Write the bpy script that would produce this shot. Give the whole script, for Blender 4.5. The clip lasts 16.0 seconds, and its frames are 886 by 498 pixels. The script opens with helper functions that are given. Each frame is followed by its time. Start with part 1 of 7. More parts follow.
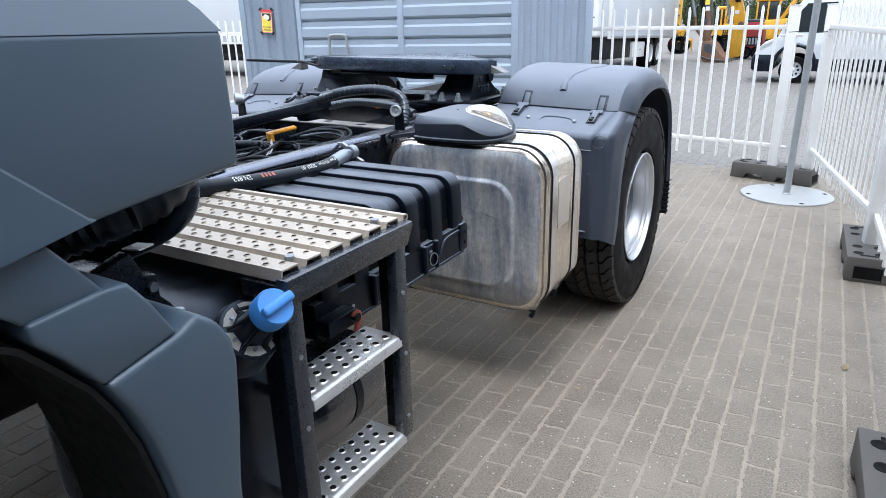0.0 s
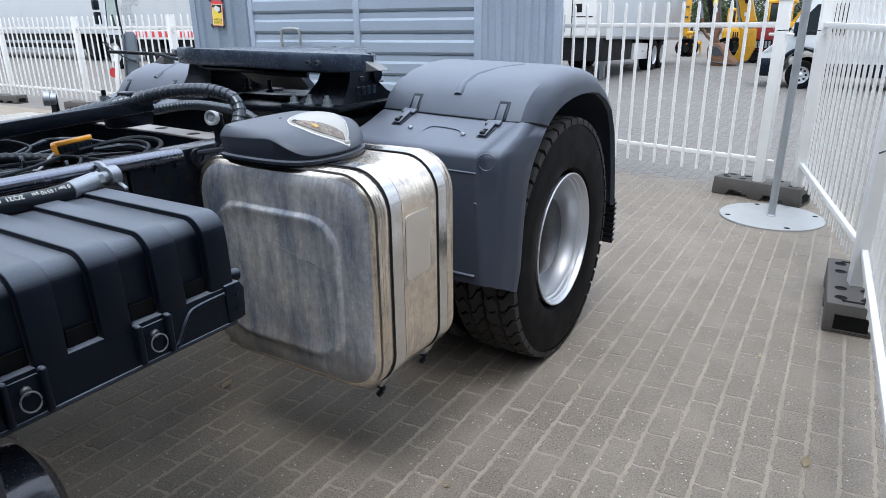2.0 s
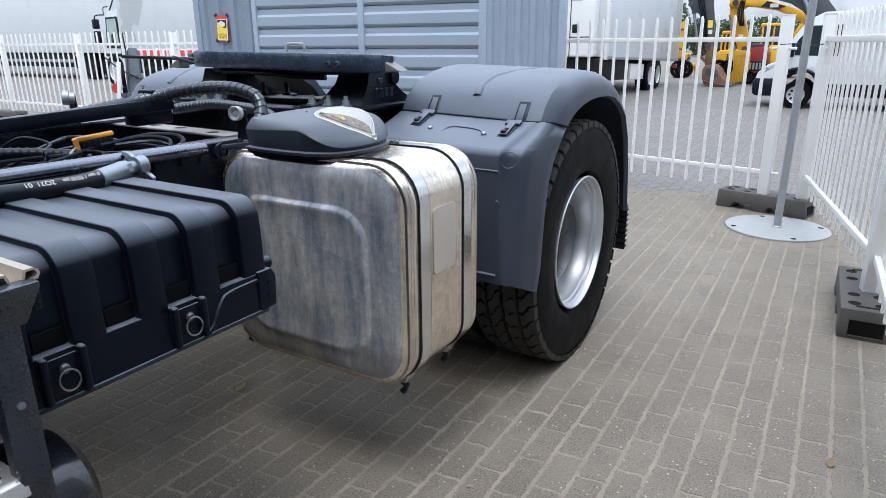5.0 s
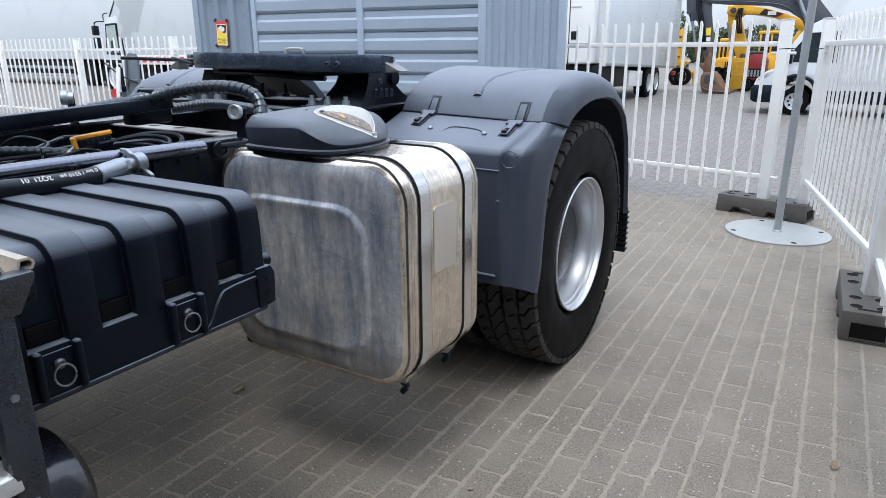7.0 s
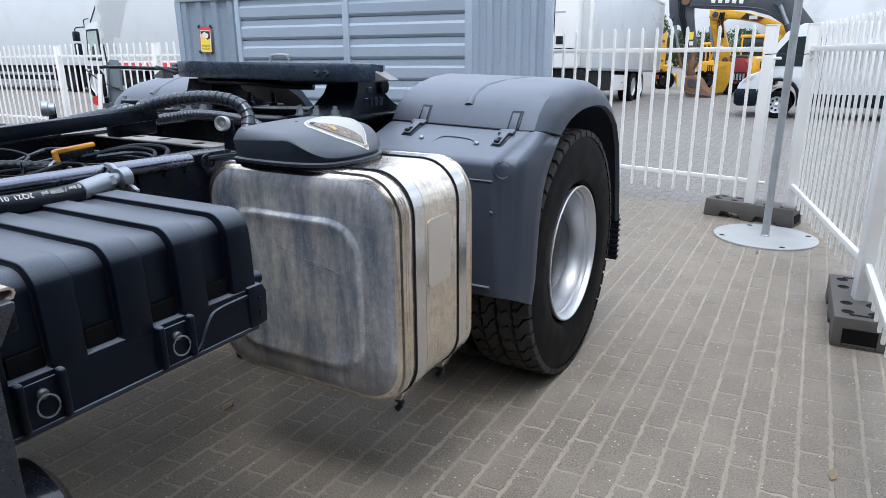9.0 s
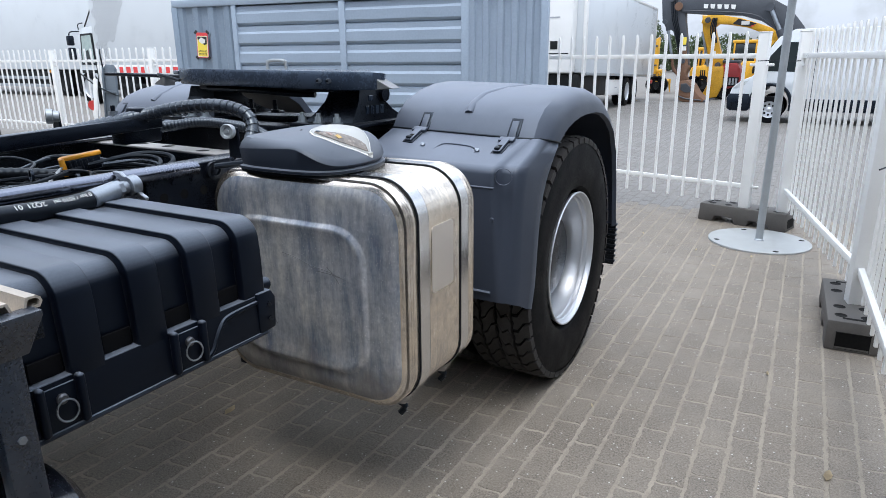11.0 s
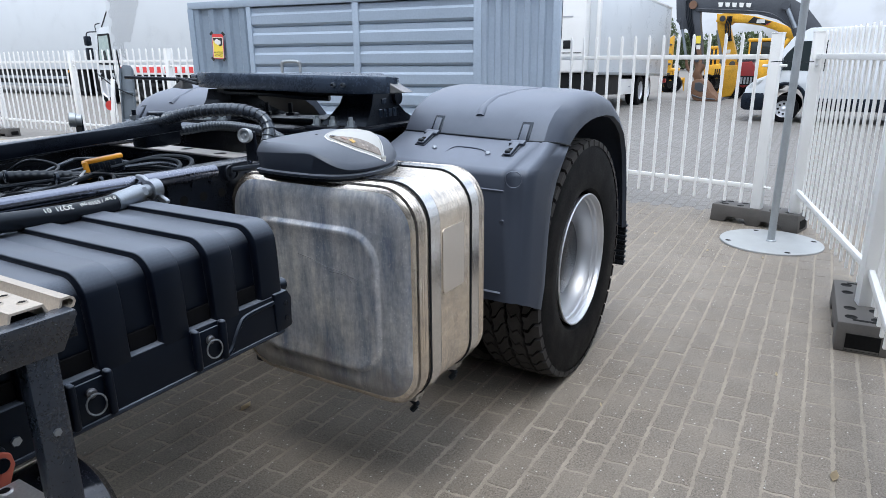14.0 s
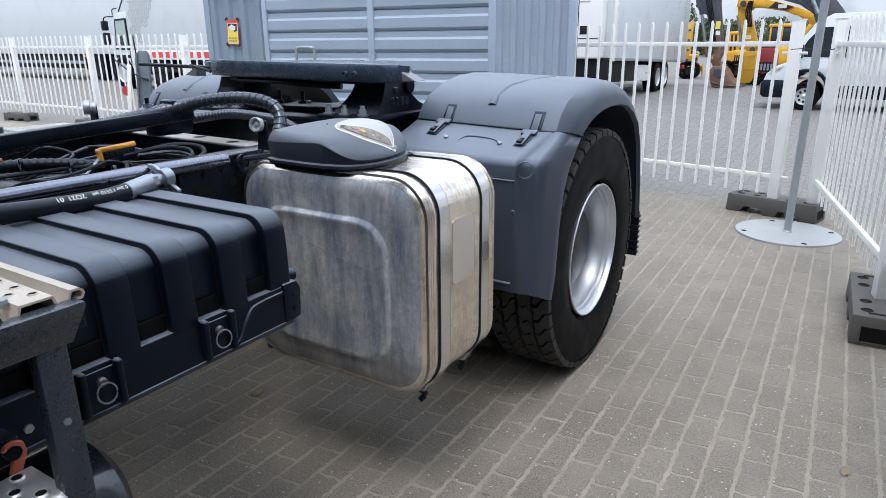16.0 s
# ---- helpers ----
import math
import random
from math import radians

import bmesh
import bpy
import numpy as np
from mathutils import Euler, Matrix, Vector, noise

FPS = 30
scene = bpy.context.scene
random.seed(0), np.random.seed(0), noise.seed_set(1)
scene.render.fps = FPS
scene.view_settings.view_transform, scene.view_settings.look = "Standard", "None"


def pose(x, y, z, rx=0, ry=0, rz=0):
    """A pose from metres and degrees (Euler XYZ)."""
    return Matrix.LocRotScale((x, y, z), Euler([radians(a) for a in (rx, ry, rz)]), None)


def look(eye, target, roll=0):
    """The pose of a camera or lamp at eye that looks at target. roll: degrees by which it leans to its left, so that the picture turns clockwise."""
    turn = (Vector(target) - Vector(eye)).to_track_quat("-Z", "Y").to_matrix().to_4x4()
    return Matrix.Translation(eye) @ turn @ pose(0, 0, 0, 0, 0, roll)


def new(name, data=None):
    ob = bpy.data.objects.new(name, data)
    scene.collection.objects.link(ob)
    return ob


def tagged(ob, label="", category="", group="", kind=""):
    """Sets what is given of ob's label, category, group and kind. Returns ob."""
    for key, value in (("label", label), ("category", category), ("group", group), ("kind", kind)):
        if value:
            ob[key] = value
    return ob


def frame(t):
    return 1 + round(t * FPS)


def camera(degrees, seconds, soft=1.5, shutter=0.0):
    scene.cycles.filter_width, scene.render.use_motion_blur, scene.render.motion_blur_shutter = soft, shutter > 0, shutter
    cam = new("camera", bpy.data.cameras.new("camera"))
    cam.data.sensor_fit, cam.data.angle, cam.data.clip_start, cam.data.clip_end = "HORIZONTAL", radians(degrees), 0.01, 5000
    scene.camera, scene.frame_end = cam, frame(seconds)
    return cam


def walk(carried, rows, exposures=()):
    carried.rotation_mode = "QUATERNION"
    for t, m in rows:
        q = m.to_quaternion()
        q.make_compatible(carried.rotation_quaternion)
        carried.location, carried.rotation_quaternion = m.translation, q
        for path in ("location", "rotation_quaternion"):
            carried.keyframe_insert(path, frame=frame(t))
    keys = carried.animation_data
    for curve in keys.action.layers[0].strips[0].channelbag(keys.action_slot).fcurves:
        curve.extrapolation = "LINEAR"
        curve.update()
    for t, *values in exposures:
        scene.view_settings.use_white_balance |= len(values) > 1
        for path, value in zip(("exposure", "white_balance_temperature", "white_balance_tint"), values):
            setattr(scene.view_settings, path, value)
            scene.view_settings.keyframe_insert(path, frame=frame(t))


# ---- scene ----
cam = camera(68.52, 16.0, soft=0.35)

# camera path: seconds, eye, target, roll
PATH = [
    (0.0, (1.9617, -3.4039, 1.5062), (0.9940, -1.7856, 0.8394), -1.44),
    (0.5, (1.9616, -3.1327, 1.4890), (0.9967, -1.5143, 0.8184), -1.11),
    (1.0, (2.0573, -2.7859, 1.4619), (1.0864, -1.1708, 0.7920), -1.10),
    (1.5, (2.1217, -2.5545, 1.4501), (1.1351, -0.9489, 0.7804), -0.91),
    (2.0, (2.1158, -2.5256, 1.4371), (1.1178, -0.9254, 0.7711), -0.68),
    (2.5, (2.1041, -2.5347, 1.4242), (1.1017, -0.9309, 0.7739), -0.55),
    (3.0, (2.0930, -2.5417, 1.3985), (1.0887, -0.9275, 0.7773), -0.50),
    (3.5, (2.0819, -2.5617, 1.3870), (1.0817, -0.9418, 0.7742), -0.45),
    (4.0, (2.0671, -2.5760, 1.3773), (1.0732, -0.9507, 0.7684), -0.40),
    (6.5, (2.0355, -2.5903, 1.3390), (1.0386, -0.9621, 0.7430), -0.32),
    (7.0, (2.0368, -2.5835, 1.3335), (1.0423, -0.9497, 0.7489), -0.29),
    (7.5, (2.0340, -2.5686, 1.3354), (1.0438, -0.9311, 0.7539), -0.26),
    (8.0, (2.0255, -2.5611, 1.3408), (1.0394, -0.9196, 0.7637), -0.33),
    (8.5, (2.0081, -2.5649, 1.3508), (1.0272, -0.9194, 0.7762), -0.44),
    (9.0, (1.9946, -2.5582, 1.3489), (1.0350, -0.8997, 0.7757), -0.47),
    (11.5, (1.9879, -2.6014, 1.3689), (1.0427, -0.9306, 0.8076), -0.42),
    (12.0, (2.0018, -2.6009, 1.3707), (1.0553, -0.9306, 0.8100), -0.53),
    (12.5, (2.0001, -2.6010, 1.3700), (1.0568, -0.9293, 0.8084), -0.50),
    (13.0, (2.0014, -2.5999, 1.3715), (1.0564, -0.9296, 0.8083), -0.56),
    (13.5, (2.0089, -2.6184, 1.3805), (1.0454, -0.9593, 0.8155), -0.47),
    (14.0, (2.0122, -2.6313, 1.3859), (1.0343, -0.9809, 0.8206), -0.53),
    (14.5, (2.0122, -2.6275, 1.3846), (1.0253, -0.9840, 0.8147), -0.56),
    (15.0, (2.0090, -2.6264, 1.3867), (1.0164, -0.9898, 0.8069), -0.64),
    (15.5, (2.0165, -2.6205, 1.3908), (1.0152, -0.9950, 0.7949), -0.63),
    (16.0, (2.0210, -2.6203, 1.3979), (1.0121, -1.0030, 0.7927), -0.44),
]
walk(cam, [(r[0], look(*r[1:])) for r in PATH], exposures=[(0.0, 0.92), (0.5, 0.86), (1.0, 0.84), (1.5, 0.62), (2.0, 0.60), (16.0, 0.60)])

# ---- world, sun and sky ----
world = bpy.data.worlds.new("overcast_sky")
scene.world = world
world.use_nodes = True
wn, wl = world.node_tree.nodes, world.node_tree.links
sky = wn.new("ShaderNodeTexSky")
sky.sky_type = "NISHITA"
sky.sun_disc = False
sky.sun_elevation, sky.sun_rotation = radians(67), radians(157)
sky.air_density, sky.dust_density = 1.0, 2.5
coord = wn.new("ShaderNodeTexCoord")
cloud = wn.new("ShaderNodeTexNoise")
cloud.inputs["Scale"].default_value = 3.2
cloud.inputs["Detail"].default_value = 7.0
cloud.inputs["Roughness"].default_value = 0.62
ramp = wn.new("ShaderNodeValToRGB")
ramp.color_ramp.elements[0].position, ramp.color_ramp.elements[1].position = 0.30, 0.52
mixer = wn.new("ShaderNodeMix")
mixer.data_type = "RGBA"
mixer.inputs["B"].default_value = (8.5, 9.5, 11.2, 1)
wl.new(coord.outputs["Generated"], cloud.inputs["Vector"])
wl.new(cloud.outputs["Fac"], ramp.inputs["Fac"])
wl.new(ramp.outputs["Color"], mixer.inputs["Factor"])
wl.new(sky.outputs["Color"], mixer.inputs["A"])
# overcast dome: the zenith is brighter than the horizon
height = wn.new("ShaderNodeSeparateXYZ")
wl.new(coord.outputs["Generated"], height.inputs[0])
grade = wn.new("ShaderNodeMapRange")
grade.inputs["From Min"].default_value, grade.inputs["From Max"].default_value = 0.0, 0.9
grade.inputs["To Min"].default_value, grade.inputs["To Max"].default_value = 0.53, 1.83
wl.new(height.outputs["Z"], grade.inputs["Value"])
dome = wn.new("ShaderNodeVectorMath")
dome.operation = "SCALE"
wl.new(mixer.outputs["Result"], dome.inputs[0])
wl.new(grade.outputs["Result"], dome.inputs["Scale"])
wl.new(dome.outputs["Vector"], wn["Background"].inputs["Color"])
wn["Background"].inputs["Strength"].default_value = 0.10

sun = new("sun", bpy.data.lights.new("sun", "SUN"))
sun.data.energy, sun.data.angle, sun.data.color = 1.0, radians(24), (1.0, 0.98, 0.95)
sun.matrix_world = look((0, 0, 0), (-0.16, 0.38, -1.0))

# ---- materials ----
def mat(name, color, rough=0.5, metal=0.0, var=0.12, scale=6.0, fine=90.0, bump=0.06, spread=0.12, random=0.0, coat=0.0, dust_skylight=0.0, dust_skylight_color=(0.35, 0.32, 0.28), spec=0.5, sheen=0.0, tint=(1, 1, 1)):
    """A painted, plastic, metal or stone surface: broad stains, fine grain, uneven gloss, dusty film and painted
    skylight on what faces up.
    """
    m = bpy.data.materials.new(name)
    m.use_nodes = True
    n, l = m.node_tree.nodes, m.node_tree.links
    b = n["Principled BSDF"]
    tc = n.new("ShaderNodeTexCoord")
    big = n.new("ShaderNodeTexNoise")
    big.inputs["Scale"].default_value, big.inputs["Detail"].default_value = scale, 5.0
    small = n.new("ShaderNodeTexNoise")
    small.inputs["Scale"].default_value, small.inputs["Detail"].default_value = fine, 3.0
    l.new(tc.outputs["Object"], big.inputs["Vector"])
    l.new(tc.outputs["Object"], small.inputs["Vector"])
    both = n.new("ShaderNodeMath")
    both.operation = "ADD"
    l.new(big.outputs["Fac"], both.inputs[0])
    l.new(small.outputs["Fac"], both.inputs[1])
    span = n.new("ShaderNodeMapRange")
    span.inputs["From Min"].default_value, span.inputs["From Max"].default_value = 0.6, 1.4
    span.inputs["To Min"].default_value, span.inputs["To Max"].default_value = 1 - var, 1 + var
    l.new(both.outputs[0], span.inputs["Value"])
    shade = n.new("ShaderNodeVectorMath")
    shade.operation = "SCALE"
    shade.inputs[0].default_value = color
    l.new(span.outputs["Result"], shade.inputs["Scale"])
    last = shade.outputs["Vector"]
    if random:
        info = n.new("ShaderNodeObjectInfo")
        isl = n.new("ShaderNodeNewGeometry")
        add = n.new("ShaderNodeMath")
        add.operation = "ADD"
        l.new(info.outputs["Random"], add.inputs[0])
        l.new(isl.outputs["Random Per Island"], add.inputs[1])
        fr = n.new("ShaderNodeMath")
        fr.operation = "FRACT"
        l.new(add.outputs[0], fr.inputs[0])
        rr = n.new("ShaderNodeMapRange")
        rr.inputs["To Min"].default_value, rr.inputs["To Max"].default_value = 1 - random, 1 + random
        l.new(fr.outputs[0], rr.inputs["Value"])
        t2 = n.new("ShaderNodeVectorMath")
        t2.operation = "SCALE"
        l.new(last, t2.inputs[0])
        l.new(rr.outputs["Result"], t2.inputs["Scale"])
        last = t2.outputs["Vector"]
    # tints up-facing surfaces: dusty film plus skylight painted into the colour
    if dust_skylight:
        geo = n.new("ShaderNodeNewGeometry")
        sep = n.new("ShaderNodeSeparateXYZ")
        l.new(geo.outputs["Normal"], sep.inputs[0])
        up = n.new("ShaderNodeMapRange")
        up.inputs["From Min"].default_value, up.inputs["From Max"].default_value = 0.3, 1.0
        up.inputs["To Max"].default_value = dust_skylight
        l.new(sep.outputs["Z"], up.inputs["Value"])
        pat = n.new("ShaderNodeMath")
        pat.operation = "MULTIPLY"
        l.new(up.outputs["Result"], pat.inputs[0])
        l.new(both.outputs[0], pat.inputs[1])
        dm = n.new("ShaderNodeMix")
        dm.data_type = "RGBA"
        dm.inputs["B"].default_value = (*dust_skylight_color, 1)
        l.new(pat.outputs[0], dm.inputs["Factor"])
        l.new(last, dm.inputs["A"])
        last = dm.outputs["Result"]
    l.new(last, b.inputs["Base Color"])
    rg = n.new("ShaderNodeMapRange")
    rg.inputs["From Min"].default_value, rg.inputs["From Max"].default_value = 0.7, 1.3
    rg.inputs["To Min"].default_value, rg.inputs["To Max"].default_value = max(0.02, rough - spread), min(1, rough + spread)
    l.new(both.outputs[0], rg.inputs["Value"])
    l.new(rg.outputs["Result"], b.inputs["Roughness"])
    b.inputs["Metallic"].default_value = metal
    b.inputs["Specular IOR Level"].default_value = spec
    b.inputs["Specular Tint"].default_value = (*tint, 1)
    b.inputs["Sheen Weight"].default_value = sheen
    b.inputs["Sheen Roughness"].default_value = 0.26
    b.inputs["Sheen Tint"].default_value = (0.70, 0.83, 1.0, 1)
    b.inputs["Coat Weight"].default_value = coat
    b.inputs["Coat Roughness"].default_value = 0.15
    if bump:
        bp = n.new("ShaderNodeBump")
        bp.inputs["Strength"].default_value, bp.inputs["Distance"].default_value = bump, 0.002
        l.new(small.outputs["Fac"], bp.inputs["Height"])
        l.new(bp.outputs["Normal"], b.inputs["Normal"])
    return m


# bluish top tint on GREY_PLASTIC and LID_PLASTIC paints in the sky's sheen
GREY_PLASTIC = mat("grey_plastic", (0.035, 0.043, 0.062), 0.44, var=0.08, fine=500, bump=0.05, dust_skylight=0.46, dust_skylight_color=(0.262, 0.295, 0.36), spec=0.42, sheen=0.08, tint=(0.82, 0.92, 1.0))
CAB_PAINT = mat("cab_paint", (0.054, 0.083, 0.115), 0.40, var=0.05, fine=400, bump=0.04, coat=0.15)
CHASSIS = mat("chassis_paint", (0.0036, 0.0045, 0.0078), 0.30, var=0.3, fine=220, bump=0.08, dust_skylight=0.010, spec=0.28, sheen=0.08, tint=(0.66, 0.82, 1.0))
GLOSS_RAIL = mat("rail_paint", (0.008, 0.011, 0.020), 0.20, var=0.2, fine=200, bump=0.02, dust_skylight=0.05, dust_skylight_color=(0.28, 0.31, 0.36), coat=0.5, spec=0.8)
FRAME_PAINT = mat("frame_paint", (0.013, 0.018, 0.027), 0.30, var=0.3, scale=14, fine=220, bump=0.05, dust_skylight=0.10, dust_skylight_color=(0.26, 0.29, 0.34), spec=0.6, coat=0.2)
BLACK_PLASTIC = mat("black_plastic", (0.0024, 0.0034, 0.0070), 0.30, var=0.12, fine=600, bump=0.08, dust_skylight=0.012, spec=0.38, dust_skylight_color=(0.28, 0.31, 0.35), sheen=0.62, tint=(0.66, 0.82, 1.0))
LID_PLASTIC = mat("lid_plastic", (0.0022, 0.0034, 0.0078), 0.42, var=0.16, scale=9, fine=500, bump=0.05, dust_skylight=0.46, spec=0.24, dust_skylight_color=(0.24, 0.272, 0.325), sheen=0.04, tint=(0.60, 0.79, 1.0))
BLACK_RUBBER = mat("black_rubber", (0.0046, 0.0054, 0.0075), 0.40, var=0.2, fine=300, bump=0.1, spec=0.34, sheen=0.14, tint=(0.72, 0.86, 1.0))
TYRE = mat("tyre_rubber", (0.0048, 0.0050, 0.0060), 0.55, var=0.3, scale=9, fine=160, bump=0.2, spec=0.07)
TREAD = mat("tread_rubber", (0.036, 0.034, 0.033), 0.75, var=0.5, scale=14, fine=220, bump=0.3, spec=0.25)
RIM = mat("rim_silver", (0.58, 0.60, 0.63), 0.36, 0.7, var=0.06, fine=400, bump=0.008, spread=0.05)
STEEL = mat("zinc_steel", (0.31, 0.34, 0.375), 0.40, 0.9, var=0.18, fine=200, bump=0.08)
BAND_STEEL = mat("stainless_band", (0.72, 0.71, 0.70), 0.13, 1.0, var=0.08, fine=350, bump=0.05)
ALU_TREAD = mat("tread_aluminium", (0.47, 0.42, 0.36), 0.52, 0.5, var=0.22, scale=9, fine=260, bump=0.12)
ALU_STEP = mat("step_aluminium", (0.60, 0.60, 0.60), 0.36, 0.75, var=0.18, scale=10, fine=260, bump=0.1)
HOLE = mat("hole_dark", (0.006, 0.006, 0.006), 0.8, var=0.1, bump=0, spec=0.15)
BLUE_CAP = mat("blue_plastic", (0.05, 0.24, 0.62), 0.42, var=0.06, fine=300, bump=0.05)
ORANGE = mat("orange_plastic", (0.80, 0.33, 0.02), 0.45, var=0.08, bump=0.03)
RED = mat("red_paint", (0.50, 0.035, 0.03), 0.45, var=0.12, bump=0.03)
DULL_RED = mat("dull_red_paint", (0.30, 0.022, 0.022), 0.5, var=0.3, scale=5, bump=0.1)
RED_LIGHT = mat("faded_red", (0.45, 0.10, 0.06), 0.5, var=0.12, bump=0.03)
WHITE_PAINT = mat("white_powder_coat", (0.76, 0.765, 0.75), 0.36, var=0.05, scale=3, fine=200, bump=0.03)
WHITE_BODY = mat("white_bodywork", (0.60, 0.635, 0.66), 0.35, var=0.04, scale=1.2, fine=60, bump=0.02)
GALV = mat("galvanised_steel", (0.36, 0.39, 0.41), 0.45, 0.55, var=0.15, scale=12, fine=150, bump=0.08)
FOOT_GREY = mat("recycled_plastic", (0.088, 0.082, 0.076), 0.75, var=0.25, scale=10, fine=160, bump=0.35)
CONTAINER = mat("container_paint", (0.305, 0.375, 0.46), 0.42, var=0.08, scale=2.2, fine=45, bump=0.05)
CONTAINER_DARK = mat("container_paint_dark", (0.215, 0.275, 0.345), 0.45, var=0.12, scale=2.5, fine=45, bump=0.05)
YELLOW = mat("machine_yellow", (0.66, 0.35, 0.022), 0.5, var=0.25, scale=3, fine=30, bump=0.05)
MACHINE_GREY = mat("machine_grey", (0.055, 0.062, 0.074), 0.5, var=0.25, scale=3, fine=30, bump=0.05)
RUST = mat("rusty_steel", (0.16, 0.085, 0.05), 0.7, var=0.35, scale=4, fine=40, bump=0.2)
DARK_UNDER = mat("dark_underside", (0.008, 0.009, 0.010), 0.6, var=0.25, scale=3, fine=40, bump=0.05, spec=0.25)
GLASS_DARK = mat("tinted_glass", (0.02, 0.028, 0.03), 0.08, var=0.05, bump=0)
LINE_GREY = mat("printed_grey", (0.36, 0.38, 0.40), 0.5, var=0.03, bump=0)
INK_WHITE = mat("white_print", (0.75, 0.75, 0.72), 0.5, var=0.05, bump=0)
INK_BLACK = mat("black_print", (0.02, 0.02, 0.02), 0.5, var=0.05, bump=0)
YELLOW_PRINT = mat("yellow_print", (0.85, 0.66, 0.08), 0.45, var=0.05, bump=0)
RED_PRINT = mat("red_print", (0.70, 0.06, 0.06), 0.45, var=0.05, bump=0)


def paver_concrete(name="concrete_paver", tone=(0.172, 0.148, 0.120), swept=(0.240, 0.211, 0.172)):
    """Worn concrete: coarse aggregate, pale specks and sand swept over in patches."""
    m = mat(name, tone, 0.62, var=0.14, scale=2.0, fine=330, bump=0.7, random=0.05, spec=0.42)
    n, l = m.node_tree.nodes, m.node_tree.links
    b = n["Principled BSDF"]
    tc = n.new("ShaderNodeNewGeometry")
    agg = n.new("ShaderNodeTexNoise")
    agg.inputs["Scale"].default_value, agg.inputs["Detail"].default_value, agg.inputs["Roughness"].default_value = 140, 4, 0.75
    l.new(tc.outputs["Position"], agg.inputs["Vector"])
    a2 = n.new("ShaderNodeMapRange")
    a2.inputs["From Min"].default_value, a2.inputs["From Max"].default_value = 0.32, 0.68
    a2.inputs["To Min"].default_value, a2.inputs["To Max"].default_value = 0.40, 1.60
    l.new(agg.outputs["Fac"], a2.inputs["Value"])
    src = b.inputs["Base Color"].links[0].from_socket
    sc = n.new("ShaderNodeVectorMath")
    sc.operation = "SCALE"
    l.new(src, sc.inputs[0])
    l.new(a2.outputs["Result"], sc.inputs["Scale"])
    patch = n.new("ShaderNodeTexNoise")
    patch.inputs["Scale"].default_value, patch.inputs["Detail"].default_value, patch.inputs["Roughness"].default_value = 2.4, 8, 0.7
    l.new(tc.outputs["Position"], patch.inputs["Vector"])
    p2 = n.new("ShaderNodeMapRange")
    p2.inputs["From Min"].default_value, p2.inputs["From Max"].default_value = 0.46, 0.72
    p2.inputs["To Max"].default_value = 0.75
    l.new(patch.outputs["Fac"], p2.inputs["Value"])
    mx = n.new("ShaderNodeMix")
    mx.data_type = "RGBA"
    mx.inputs["B"].default_value = (*swept, 1)
    l.new(p2.outputs["Result"], mx.inputs["Factor"])
    l.new(sc.outputs["Vector"], mx.inputs["A"])
    vor = n.new("ShaderNodeTexVoronoi")
    vor.inputs["Scale"].default_value = 62
    l.new(tc.outputs["Position"], vor.inputs["Vector"])
    sp = n.new("ShaderNodeMapRange")
    sp.inputs["From Min"].default_value, sp.inputs["From Max"].default_value = 0.24, 0.14
    sp.inputs["To Max"].default_value = 0.75
    l.new(vor.outputs["Distance"], sp.inputs["Value"])
    pick = n.new("ShaderNodeSeparateColor")
    l.new(vor.outputs["Color"], pick.inputs[0])
    few = n.new("ShaderNodeMath")
    few.operation = "GREATER_THAN"
    few.inputs[1].default_value = 0.88
    l.new(pick.outputs[0], few.inputs[0])
    both = n.new("ShaderNodeMath")
    both.operation = "MULTIPLY"
    l.new(sp.outputs["Result"], both.inputs[0])
    l.new(few.outputs[0], both.inputs[1])
    fin = n.new("ShaderNodeMix")
    fin.data_type = "RGBA"
    fin.inputs["B"].default_value = (0.62, 0.60, 0.56, 1)
    l.new(both.outputs[0], fin.inputs["Factor"])
    l.new(mx.outputs["Result"], fin.inputs["A"])
    l.new(fin.outputs["Result"], b.inputs["Base Color"])
    return m


PAVER = paver_concrete()
YARD_PAVER = paver_concrete("yard_paver", (0.158, 0.149, 0.138), (0.196, 0.187, 0.175))
YARD_SAND = mat("yard_sand", (0.200, 0.190, 0.176), 0.95, var=0.2, scale=4, fine=120, bump=0.4, spec=0.1)
CONDUIT = mat("conduit_tape", (0.022, 0.026, 0.034), 0.26, var=0.2, fine=240, bump=0.12, spec=0.8, sheen=0.2, tint=(0.78, 0.9, 1.0))
SAND = mat("joint_sand", (0.278, 0.247, 0.204), 0.95, var=0.26, scale=7, fine=220, bump=0.5, spec=0.1)
LEAF = mat("foliage", (0.055, 0.085, 0.030), 0.6, var=0.35, scale=5, fine=20, bump=0.1, random=0.3)
DRY_LEAF = mat("dry_leaf", (0.42, 0.34, 0.22), 0.7, var=0.2, bump=0.1)


def lens_plastic():
    m = bpy.data.materials.new("clear_lens")
    m.use_nodes = True
    b = m.node_tree.nodes["Principled BSDF"]
    b.inputs["Base Color"].default_value = (0.93, 0.92, 0.88, 1)
    b.inputs["Roughness"].default_value = 0.06
    b.inputs["Transmission Weight"].default_value = 0.96
    b.inputs["IOR"].default_value = 1.45
    return m


